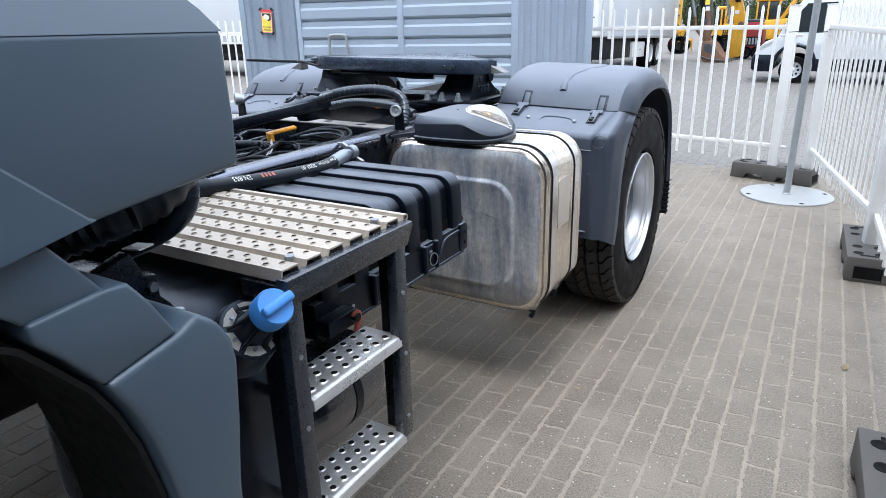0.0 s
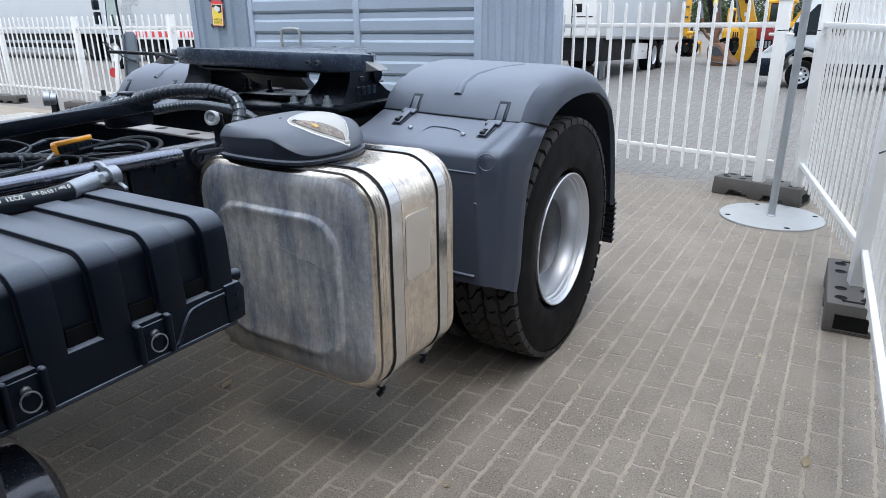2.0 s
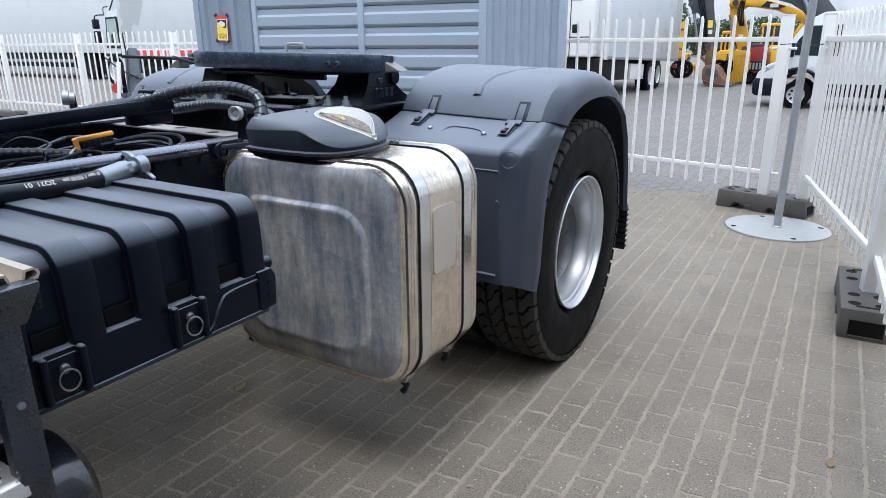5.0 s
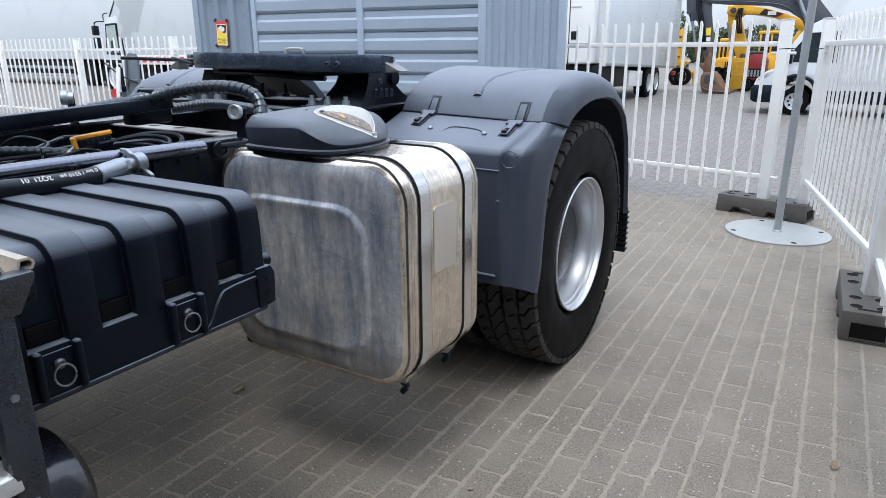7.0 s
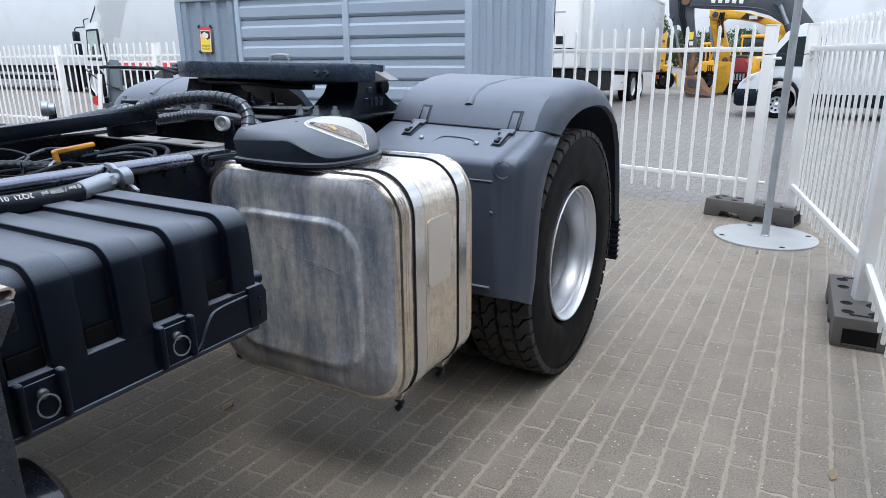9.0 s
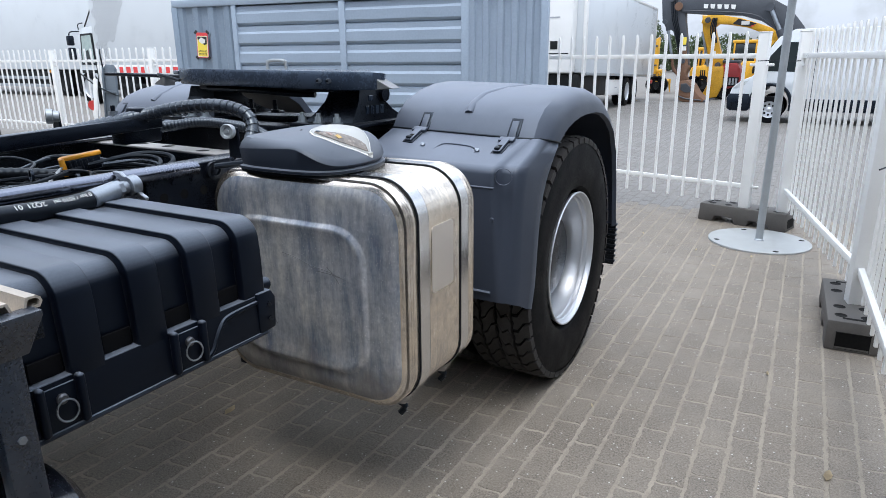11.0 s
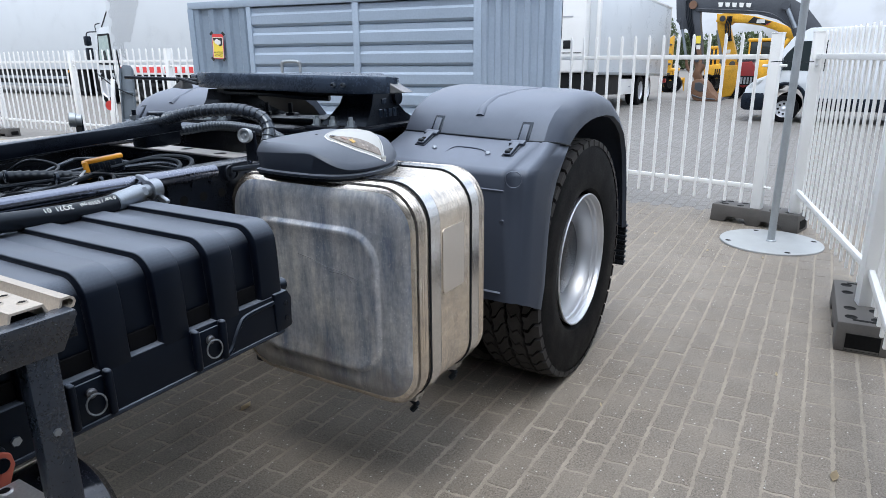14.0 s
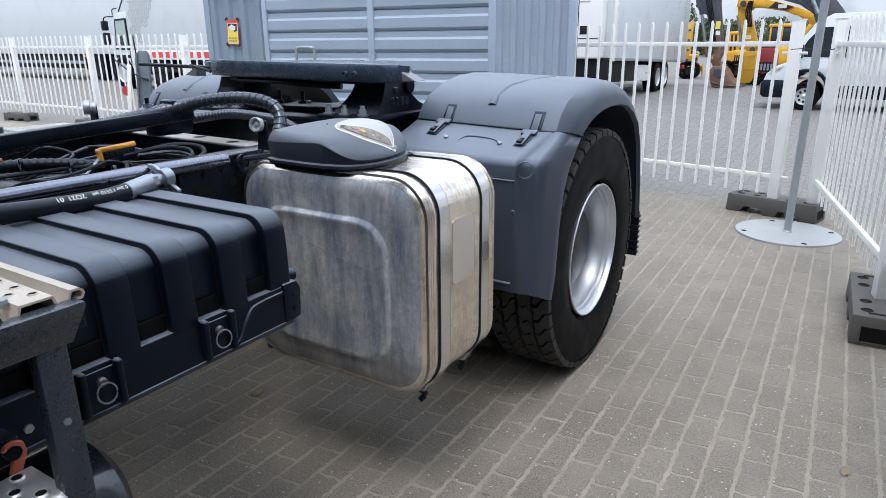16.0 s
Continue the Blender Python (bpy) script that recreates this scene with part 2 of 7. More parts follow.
NUT = mat("zinc_nut", (0.36, 0.41, 0.45), 0.42, 0.8, var=0.15, bump=0.05)
LENS = lens_plastic()
FROST = mat("frosted_lens", (0.40, 0.405, 0.385), 0.42, var=0.04, fine=200, bump=0.02)
# paler upward faces: painted skylight on the lamp housing
LAMP_PLASTIC = mat("lamp_plastic", (0.019, 0.024, 0.036), 0.42, var=0.08, fine=500, bump=0.05, dust_skylight=0.36, dust_skylight_color=(0.26, 0.29, 0.345), spec=0.40, sheen=0.06, tint=(0.82, 0.92, 1.0))
SMOKE = mat("lamp_window", (0.155, 0.125, 0.098), 0.20, var=0.55, scale=45, bump=0, coat=0.15)
POLISHED = mat("polished_pipe", (0.20, 0.215, 0.26), 0.22, 1.0, var=0.12, fine=200, bump=0.02)


def tank_metal(name, tone, rough, metal, dark, light, streak, spots, mud=0.0):
    """Worn aluminium: cloudy oxide, drip streaks along one direction and pale spots."""
    m = mat(name, tone, rough, metal, var=0.08, scale=12, fine=120, bump=0.02, spread=0.05)
    n, l = m.node_tree.nodes, m.node_tree.links
    b = n["Principled BSDF"]
    tc = n.new("ShaderNodeTexCoord")

    def noise(scale, detail, roughness, stretch=(1, 1, 1)):
        mp = n.new("ShaderNodeMapping")
        mp.inputs["Scale"].default_value = stretch
        t = n.new("ShaderNodeTexNoise")
        t.inputs["Scale"].default_value, t.inputs["Detail"].default_value, t.inputs["Roughness"].default_value = scale, detail, roughness
        l.new(tc.outputs["Object"], mp.inputs["Vector"])
        l.new(mp.outputs["Vector"], t.inputs["Vector"])
        return t.outputs["Fac"]

    def ramp(fac, p0, c0, p1, c1):
        r = n.new("ShaderNodeValToRGB")
        r.color_ramp.elements[0].position, r.color_ramp.elements[0].color = p0, (*c0, 1)
        r.color_ramp.elements[1].position, r.color_ramp.elements[1].color = p1, (*c1, 1)
        l.new(fac, r.inputs["Fac"])
        return r.outputs["Color"]

    def times(a, c):
        x = n.new("ShaderNodeMix")
        x.data_type, x.blend_type = "RGBA", "MULTIPLY"
        x.inputs["Factor"].default_value = 1.0
        l.new(a, x.inputs["A"])
        l.new(c, x.inputs["B"])
        return x.outputs["Result"]
    last = b.inputs["Base Color"].links[0].from_socket
    last = times(last, ramp(noise(1.8, 9, 0.72, streak), 0.38, dark, 0.62, light))
    last = times(last, ramp(noise(3.6, 8, 0.62), 0.36, (0.86, 0.88, 0.92), 0.64, (1.10, 1.07, 1.02)))
    last = times(last, ramp(noise(38, 8, 0.75), 0.36, (0.80, 0.81, 0.83), 0.64, (1.15, 1.15, 1.14)))
    vor = n.new("ShaderNodeTexVoronoi")
    vor.inputs["Scale"].default_value = 105
    l.new(tc.outputs["Object"], vor.inputs["Vector"])
    sp = n.new("ShaderNodeMapRange")
    sp.inputs["From Min"].default_value, sp.inputs["From Max"].default_value = 0.20, 0.08
    l.new(vor.outputs["Distance"], sp.inputs["Value"])
    g2 = n.new("ShaderNodeMapRange")
    g2.inputs["From Min"].default_value, g2.inputs["From Max"].default_value = 0.43, 0.58
    g2.inputs["To Max"].default_value = spots
    l.new(noise(6, 3, 0.5), g2.inputs["Value"])
    mm = n.new("ShaderNodeMath")
    mm.operation = "MULTIPLY"
    l.new(sp.outputs["Result"], mm.inputs[0])
    l.new(g2.outputs["Result"], mm.inputs[1])
    fin = n.new("ShaderNodeMix")
    fin.data_type = "RGBA"
    fin.inputs["B"].default_value = (0.82, 0.82, 0.81, 1)
    l.new(mm.outputs[0], fin.inputs["Factor"])
    l.new(last, fin.inputs["A"])
    last = fin.outputs["Result"]
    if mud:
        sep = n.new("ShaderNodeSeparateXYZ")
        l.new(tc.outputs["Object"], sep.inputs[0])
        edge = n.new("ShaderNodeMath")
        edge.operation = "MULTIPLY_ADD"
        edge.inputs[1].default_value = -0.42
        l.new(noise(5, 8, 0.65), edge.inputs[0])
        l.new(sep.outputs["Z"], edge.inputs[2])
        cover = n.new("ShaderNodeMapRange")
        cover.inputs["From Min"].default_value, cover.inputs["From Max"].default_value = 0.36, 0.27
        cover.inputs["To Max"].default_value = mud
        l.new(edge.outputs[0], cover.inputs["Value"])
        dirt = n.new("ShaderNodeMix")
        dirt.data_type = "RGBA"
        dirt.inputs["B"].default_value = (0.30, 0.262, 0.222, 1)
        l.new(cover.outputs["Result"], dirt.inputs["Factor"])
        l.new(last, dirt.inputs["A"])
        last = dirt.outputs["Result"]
    l.new(last, b.inputs["Base Color"])
    return m


TANK_ALU = tank_metal("tank_aluminium", (0.84, 0.77, 0.69), 0.22, 0.95, (0.84, 0.83, 0.82), (1.06, 1.04, 1.0), (2, 60, 2), 0.12)
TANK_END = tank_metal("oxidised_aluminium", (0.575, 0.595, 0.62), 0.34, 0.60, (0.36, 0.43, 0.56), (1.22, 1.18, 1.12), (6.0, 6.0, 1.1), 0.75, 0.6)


# ---- building helpers ----
def finish(bm, name, material, sharp=32):
    me = bpy.data.meshes.new(name)
    bmesh.ops.recalc_face_normals(bm, faces=bm.faces[:])
    bm.to_mesh(me)
    bm.free()
    for p in me.polygons:
        p.use_smooth = True
    me.set_sharp_from_angle(angle=radians(sharp))
    me.materials.append(material)
    return me


def part(name, bm, material, parent, label="", sharp=32):
    """One bmesh as one mesh object under a thing or a part."""
    ob = new(name, finish(bm, name, material, sharp))
    ob.parent = parent
    if label:
        ob["label"] = label
    return ob


def thing(name, label, category, group="", kind=""):
    return tagged(new(name), label, category, group, kind)


def solo(name, bm, material, label, category, group="", kind="", sharp=32):
    return tagged(new(name, finish(bm, name, material, sharp)), label, category, group, kind)


def join(bm, other):
    me = bpy.data.meshes.new("joined")
    other.to_mesh(me)
    other.free()
    bm.from_mesh(me)
    bpy.data.meshes.remove(me)
    return bm


def shift(bm, m):
    bmesh.ops.transform(bm, matrix=m, verts=bm.verts[:])
    return bm


def box(x0, x1, y0, y1, z0, z1, r=0.0, seg=2):
    bm = bmesh.new()
    bmesh.ops.create_cube(bm, size=1)
    for v in bm.verts:
        v.co = ((x0 + x1) / 2 + v.co.x * (x1 - x0), (y0 + y1) / 2 + v.co.y * (y1 - y0), (z0 + z1) / 2 + v.co.z * (z1 - z0))
    if r:
        bmesh.ops.bevel(bm, geom=bm.edges[:], offset=r, segments=seg, profile=0.5, affect="EDGES")
    return bm


def prism(pts, axis, lo, hi, r=0.0, seg=2):
    """A polygon of two coordinates, drawn out along the axis: x takes (y, z), y takes (x, z), z takes (x, y)."""
    bm = bmesh.new()
    def at(p, h):
        return {"x": (h, p[0], p[1]), "y": (p[0], h, p[1]), "z": (p[0], p[1], h)}[axis]
    a = [bm.verts.new(at(p, lo)) for p in pts]
    b = [bm.verts.new(at(p, hi)) for p in pts]
    bm.faces.new(a)
    bm.faces.new(b[::-1])
    for i in range(len(pts)):
        j = (i + 1) % len(pts)
        bm.faces.new((a[i], b[i], b[j], a[j]))
    bmesh.ops.recalc_face_normals(bm, faces=bm.faces[:])
    if r:
        bmesh.ops.bevel(bm, geom=bm.edges[:], offset=r, segments=seg, profile=0.5, affect="EDGES")
    return bm


def frame_of(way):
    w = Vector(way).normalized()
    u = w.orthogonal().normalized()
    return u, w.cross(u), w


def cyl(a, b, r, n=20, r2=None, bevel=0.0):
    bm = bmesh.new()
    a, b = Vector(a), Vector(b)
    u, v, w = frame_of(b - a)
    r2 = r if r2 is None else r2
    rows = [(a, r), (b, r2)]
    if bevel:
        rows = [(a, r - bevel), (a + w * bevel, r), (b - w * bevel, r2), (b, r2 - bevel)]
    rings = [[bm.verts.new(c + (u * math.cos(t) + v * math.sin(t)) * q) for t in [2 * math.pi * k / n for k in range(n)]] for c, q in rows]
    for s, t in zip(rings, rings[1:]):
        for k in range(n):
            bm.faces.new((s[k], s[(k + 1) % n], t[(k + 1) % n], t[k]))
    bm.faces.new(rings[0][::-1])
    bm.faces.new(rings[-1])
    return bm


def lathe(rows, origin, axis, n=64, closed=False, cap=True):
    """Rows of (distance along the axis, radius), turned round it."""
    bm = bmesh.new()
    o = Vector(origin)
    u, v, w = frame_of(axis)
    rings = [[bm.verts.new(o + w * d + (u * math.cos(t) + v * math.sin(t)) * q) for t in [2 * math.pi * k / n for k in range(n)]] for d, q in rows]
    pairs = list(zip(rings, rings[1:])) + ([(rings[-1], rings[0])] if closed else [])
    for s, t in pairs:
        for k in range(n):
            bm.faces.new((s[k], s[(k + 1) % n], t[(k + 1) % n], t[k]))
    if cap and not closed:
        for ring in (rings[0], rings[-1]):
            if rows[rings.index(ring)][1] > 1e-4:
                bm.faces.new(ring)
    return bm


def smooth_path(pts, steps=8):
    """A Catmull-Rom curve through the points."""
    p = [Vector(q) for q in pts]
    p = [2 * p[0] - p[1]] + p + [2 * p[-1] - p[-2]]
    out = []
    for i in range(1, len(p) - 2):
        for k in range(steps):
            t = k / steps
            out.append(0.5 * (2 * p[i] + (p[i + 1] - p[i - 1]) * t + (2 * p[i - 1] - 5 * p[i] + 4 * p[i + 1] - p[i + 2]) * t * t + (3 * p[i] - p[i - 1] - 3 * p[i + 1] + p[i + 2]) * t ** 3))
    return out + [p[-2]]


def tube(pts, r, n=10, steps=8, ring=None):
    """A hose along a curve. ring(s): factor on the radius at s metres along it."""
    path = smooth_path(pts, steps) if steps else [Vector(q) for q in pts]
    bm = bmesh.new()
    up = Vector((0.13, 0.21, 1)).normalized()
    rings, s = [], 0.0
    for i, c in enumerate(path):
        d = (path[min(i + 1, len(path) - 1)] - path[max(i - 1, 0)]).normalized()
        u = d.cross(up).normalized()
        v = u.cross(d)
        s += (c - path[i - 1]).length if i else 0
        q = r * (ring(s) if ring else 1)
        rings.append([bm.verts.new(c + (u * math.cos(t) + v * math.sin(t)) * q) for t in [2 * math.pi * k / n for k in range(n)]])
    for a, b in zip(rings, rings[1:]):
        for k in range(n):
            bm.faces.new((a[k], a[(k + 1) % n], b[(k + 1) % n], b[k]))
    bm.faces.new(rings[0])
    bm.faces.new(rings[-1])
    return bm


def round_rect(w, h, r, n=6):
    """The outline of a rounded rectangle about the origin."""
    out = []
    for cx, cy, a0 in ((w / 2 - r, h / 2 - r, 0), (-w / 2 + r, h / 2 - r, 90), (-w / 2 + r, -h / 2 + r, 180), (w / 2 - r, -h / 2 + r, 270)):
        for k in range(n + 1):
            a = radians(a0 + 90 * k / n)
            out.append((cx + r * math.cos(a), cy + r * math.sin(a)))
    return out


def loft(loops, cap=True):
    """Skin over loops of equal length."""
    bm = bmesh.new()
    rings = [[bm.verts.new(p) for p in lp] for lp in loops]
    n = len(rings[0])
    for a, b in zip(rings, rings[1:]):
        for k in range(n):
            bm.faces.new((a[k], a[(k + 1) % n], b[(k + 1) % n], b[k]))
    if cap:
        bm.faces.new(rings[0][::-1])
        bm.faces.new(rings[-1])
    return bm


def sheet(rows, thick):
    """A curved sheet through rows of points, with thickness."""
    bm = bmesh.new()
    g = [[bm.verts.new(p) for p in row] for row in rows]
    for a, b in zip(g, g[1:]):
        for k in range(len(a) - 1):
            bm.faces.new((a[k], a[k + 1], b[k + 1], b[k]))
    bmesh.ops.recalc_face_normals(bm, faces=bm.faces[:])
    bmesh.ops.solidify(bm, geom=bm.faces[:], thickness=thick)
    return bm


def words(text, size, m, depth=0.0003):
    cu = bpy.data.curves.new("words", "FONT")
    cu.body, cu.size, cu.extrude, cu.align_x, cu.align_y = text, size, depth, "CENTER", "CENTER"
    ob = bpy.data.objects.new("words", cu)
    me = bpy.data.meshes.new_from_object(ob)
    bpy.data.objects.remove(ob)
    bm = bmesh.new()
    bm.from_mesh(me)
    bpy.data.meshes.remove(me)
    return shift(bm, m)

# ---- ground ----
def ground_sheet():
    bm = bmesh.new()
    xs = [-1500, -60, -20, -10, 0, 10, 20, 60, 1500]
    g = [[bm.verts.new((x, y, -0.0016)) for x in xs] for y in xs[:5] + [3.75] + xs[5:]]
    for a, b in zip(g, g[1:]):
        for k in range(len(xs) - 1):
            bm.faces.new((a[k], a[k + 1], b[k + 1], b[k]))
    ob = solo("ground", bm, SAND, "flat sandy yard ground under grey block paving", "ground", kind="structure")
    ob.data.materials.append(YARD_SAND)
    for p in ob.data.polygons:
        if p.center.y > 3.75:
            p.material_index = 1
    return ob


ground = ground_sheet()

# unseen plain walls beside and behind the camera, added to block low skylight
BLOCKER_WALL = mat("blocker_wall", (0.16, 0.155, 0.15), 0.8, var=0.15, scale=1.5, fine=40, bump=0.2)
solo("blocker_wall_east", box(5.2, 5.5, -6.9, 2.6, 0.0, 4.4, 0.01), BLOCKER_WALL, "unseen plain grey wall added to block low skylight", "wall", kind="structure")
solo("blocker_wall_west", box(-5.3, -5.0, -6.9, -1.0, 0.0, 4.4, 0.01), BLOCKER_WALL, "unseen plain grey wall added to block low skylight", "wall", kind="structure")
solo("blocker_wall_south", box(-5.0, 5.2, -6.9, -6.6, 0.0, 4.4, 0.01), BLOCKER_WALL, "unseen plain grey wall added to block low skylight", "wall", kind="structure")

# ---- fences ----
def picket_fence(a, b, name_label, count=13, left_post=True, right_post=True, side=-1):
    """White picket panel between two posts at a and b (ground plan)."""
    a, b = Vector((*a, 0)), Vector((*b, 0))
    L = (b - a).length
    turn = Matrix.Translation(a) @ Matrix.Rotation(math.atan2(b.y - a.y, b.x - a.x), 4, "Z")
    f = thing("picket_fence", name_label, "fence", "white fence panels")
    f.matrix_world = turn
    for z in (0.325, 1.368):
        part("rail", box(0.0, L, -0.014, 0.014, z - 0.019, z + 0.019, 0.004), WHITE_PAINT, f)
    first = None
    for i in range(count):
        x = 0.06 + (L - 0.12) * (i + 0.5) / count
        if first is None:
            bm = prism([(-0.011, 0.178), (0.011, 0.178), (0.011, 1.525), (0.0, 1.558), (-0.011, 1.545)], "y", *((-0.036, -0.014) if side < 0 else (0.014, 0.030)), 0.003, 1)
            first = part("picket", bm, WHITE_PAINT, f)
            ob = first
        else:
            ob = new("picket", first.data)
            ob.parent = f
        ob.location.x = x
    for ok, x in ((left_post, 0.0), (right_post, L)):
        if ok:
            p = part("post", box(x - 0.04, x + 0.04, -0.04, 0.04, 0.10, 1.545, 0.005), WHITE_PAINT, f)
            part("post_cap", box(x - 0.043, x + 0.043, -0.043, 0.043, 1.542, 1.55, 0.002), WHITE_PAINT, p)
            for z in (0.325, 1.30):
                part("stub", cyl((x - 0.09, 0.0, z), (x + 0.09, 0.0, z), 0.011, 10), WHITE_PAINT, p)
    return f


FENCE = "white powder-coated steel picket fence panel on ballast feet"
picket_fence((-0.505, 3.765), (1.560, 3.310), FENCE, 15)
picket_fence((1.845, 3.270), (2.285, 1.170), FENCE, 15, side=1)
picket_fence((2.285, 1.170), (2.395, -1.38), FENCE, 18, left_post=False, side=1)
picket_fence((2.395, -1.38), (2.43, -3.1), FENCE, 15, left_post=False, side=1)
picket_fence((2.43, -3.1), (2.47, -5.2), FENCE, 15, left_post=False, side=1)
for k in range(3):
    picket_fence((-6.74 - 2.50 * (k + 1), 4.06), (-6.74 - 2.50 * k, 4.06), FENCE, 15, right_post=(k == 0))
picket_fence((-6.74, 4.06), (-4.24, 4.06), FENCE, 15, left_post=False)


def ballast_block(x, y, turn, label="dark grey recycled-plastic block holding the fence on the paving"):
    t = thing("ballast_block", label, "ballast block", "ballast blocks")
    prof = [(-0.36, 0), (-0.24, 0), (-0.21, 0.05), (-0.07, 0.05), (-0.05, 0), (0.05, 0), (0.07, 0.05), (0.21, 0.05), (0.24, 0), (0.36, 0), (0.35, 0.148), (-0.35, 0.148)]
    part("body", prism(prof, "y", -0.115, 0.115, 0.008, 2), FOOT_GREY, t)
    for k, x0 in enumerate((-0.26, -0.13, 0.13, 0.26)):
        for y0 in (-0.055, 0.055):
            part("socket", lathe([(0.0, 0.028), (0.0006, 0.028), (0.0006, 0.021), (0.0002, 0.020)], (x0, y0, 0.1482), (0, 0, 1), 16), HOLE, t)
    for x0 in (-0.30, 0.30):
        part("grip", box(x0 - 0.012, x0 + 0.012, -0.05, 0.05, 0.1482, 0.1486), HOLE, t)
    for sx in (-1, 1):
        part("end_slot", box(sx * 0.352, sx * 0.3585, -0.072, 0.072, 0.012, 0.095, 0.002, 1), HOLE, t)
    t.matrix_world = pose(x, y, 0, 0, 0, turn)
    return t


ballast_block(1.575, 3.355, -15)
ballast_block(2.268, 1.195, 92)
ballast_block(2.328, -1.39, 92)
ballast_block(2.37, -3.1, 92)
for k in range(3):
    ballast_block(-6.86 - 2.50 * k, 4.02, 8)

# ---- pole with round base plate ----
pole = thing("barrier_pole", "galvanised steel pole on a round grey base plate", "pole")
part("base_plate", lathe([(0.0, 0.362), (0.010, 0.362), (0.013, 0.359), (0.013, 0.0001)], (0, 0, 0), (0, 0, 1), 72), mat("weathered_zinc", (0.36, 0.375, 0.375), 0.62, 0.25, var=0.16, scale=9, fine=150, bump=0.08), pole, "round galvanised plate")
part("tube", cyl((0, 0, 0.013), (0, 0, 2.35), 0.027, 24), GALV, pole)
part("weld_collar", lathe([(0.013, 0.036), (0.020, 0.034), (0.026, 0.027)], (0, 0, 0), (0, 0, 1), 24), GALV, pole)
for k in range(4):
    a = radians(25 + 90 * k)
    part("bolt_hole", lathe([(0.0134, 0.021), (0.0138, 0.018), (0.0134, 0.0001)], (0.315 * math.cos(a), 0.315 * math.sin(a), 0), (0, 0, 1), 16), HOLE, pole)
pole.matrix_world = pose(1.730, 2.778, 0, 0.0, 0.3, 0)
for x, y, z, turn in ((1.70, 3.12, 1.33, -8), (2.315, 0.62, 0.93, 60)):
    tie = thing("cable_tie", "black cable tie tied round the fence", "cable tie", "cable ties")
    part("strap", tube([(-0.16, 0.0, 0), (-0.05, 0.01, 0.004), (0.05, 0.0, -0.004), (0.14, -0.02, 0.002)], 0.0035, 6, 4), BLACK_RUBBER, tie)
    tie.matrix_world = pose(x, y, z, 0, 0, turn)

# ---- container ----
def container():
    c = thing("container", "blue-grey steel container with ribbed side panels", "container")
    L, H, D = 4.75, 2.06, 1.1
    c.matrix_world = pose(-4.600, 2.780, 0, 0, 0, 7.7) @ Matrix.Diagonal((0.918, 0.918, 0.978, 1))
    part("roof", prism([(0, 0.02), (L, 0.02), (L - 0.30, D), (0.15, D)], "z", H - 0.03, H, 0.004, 1), CONTAINER, c)
    part("back_wall", box(0.17, L - 0.32, D - 0.04, D, 0.12, H - 0.03), CONTAINER, c)
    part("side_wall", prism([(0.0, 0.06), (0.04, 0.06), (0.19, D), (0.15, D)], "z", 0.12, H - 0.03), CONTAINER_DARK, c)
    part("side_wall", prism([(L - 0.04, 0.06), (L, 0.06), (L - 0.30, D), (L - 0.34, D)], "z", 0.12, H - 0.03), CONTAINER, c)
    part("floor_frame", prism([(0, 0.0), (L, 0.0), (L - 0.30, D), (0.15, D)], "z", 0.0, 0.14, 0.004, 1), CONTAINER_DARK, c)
    part("top_rail", box(0, L, -0.012, 0.06, H - 0.075, H + 0.004, 0.008), CONTAINER, c)

    def corrugated(x0, x1, z0, z1, m, pitch=0.20, depth=0.03):
        rows, x = [], x0
        while x < x1 - 1e-6:
            for dx, y in ((0.0, 0.0), (0.30, 0.0), (0.42, depth), (0.88, depth)):
                if x + dx * pitch < x1:
                    rows.append((x + dx * pitch, y))
            x += pitch
        rows.append((x1, 0.0))
        bm = bmesh.new()
        lo = [bm.verts.new((a, b + 0.012, z0)) for a, b in rows]
        hi = [bm.verts.new((a, b + 0.012, z1)) for a, b in rows]
        for k in range(len(rows) - 1):
            bm.faces.new((lo[k], lo[k + 1], hi[k + 1], hi[k]))
        bmesh.ops.recalc_face_normals(bm, faces=bm.faces[:])
        bmesh.ops.solidify(bm, geom=bm.faces[:], thickness=0.006)
        return part("corrugated_panel", bm, m, c)

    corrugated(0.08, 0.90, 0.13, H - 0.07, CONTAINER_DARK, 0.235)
    corrugated(3.93, L - 0.06, 0.13, H - 0.07, CONTAINER, 0.155, 0.026)
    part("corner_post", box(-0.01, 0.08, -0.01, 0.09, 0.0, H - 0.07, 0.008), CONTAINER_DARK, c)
    part("corner_post", box(L - 0.06, L + 0.01, -0.01, 0.09, 0.0, H - 0.07, 0.008), CONTAINER, c)
    part("stile", box(0.90, 0.965, -0.008, 0.05, 0.12, H - 0.075, 0.006), CONTAINER, c)
    part("stile", box(2.375, 2.455, -0.008, 0.05, 0.12, H - 0.075, 0.006), CONTAINER, c)
    part("stile", box(3.84, 3.93, -0.008, 0.05, 0.12, H - 0.075, 0.006), CONTAINER, c)
    for x0, x1 in ((0.965, 2.375), (2.455, 3.84)):
        z = 0.048
        while z < H - 0.09:
            top = min(z + 0.2147, H - 0.078)
            prof = [(0.046, z), (0.030, z + 0.004), (0.004, z + 0.03), (0.004, z + 0.125), (0.022, z + 0.150), (0.022, top - 0.012), (0.046, top)]
            part("ribbed_board", prism(prof, "x", x0, x1), CONTAINER, c, sharp=20)
            z += 0.2147
    # warning sticker with taped corners
    s = thing("warning_sticker", "yellow and red blind-spot warning sticker taped on the container", "sticker")
    w, h = 0.185, 0.34
    part("backing", box(-w / 2, w / 2, -0.002, 0, -h / 2, h / 2), RED_PRINT, s)
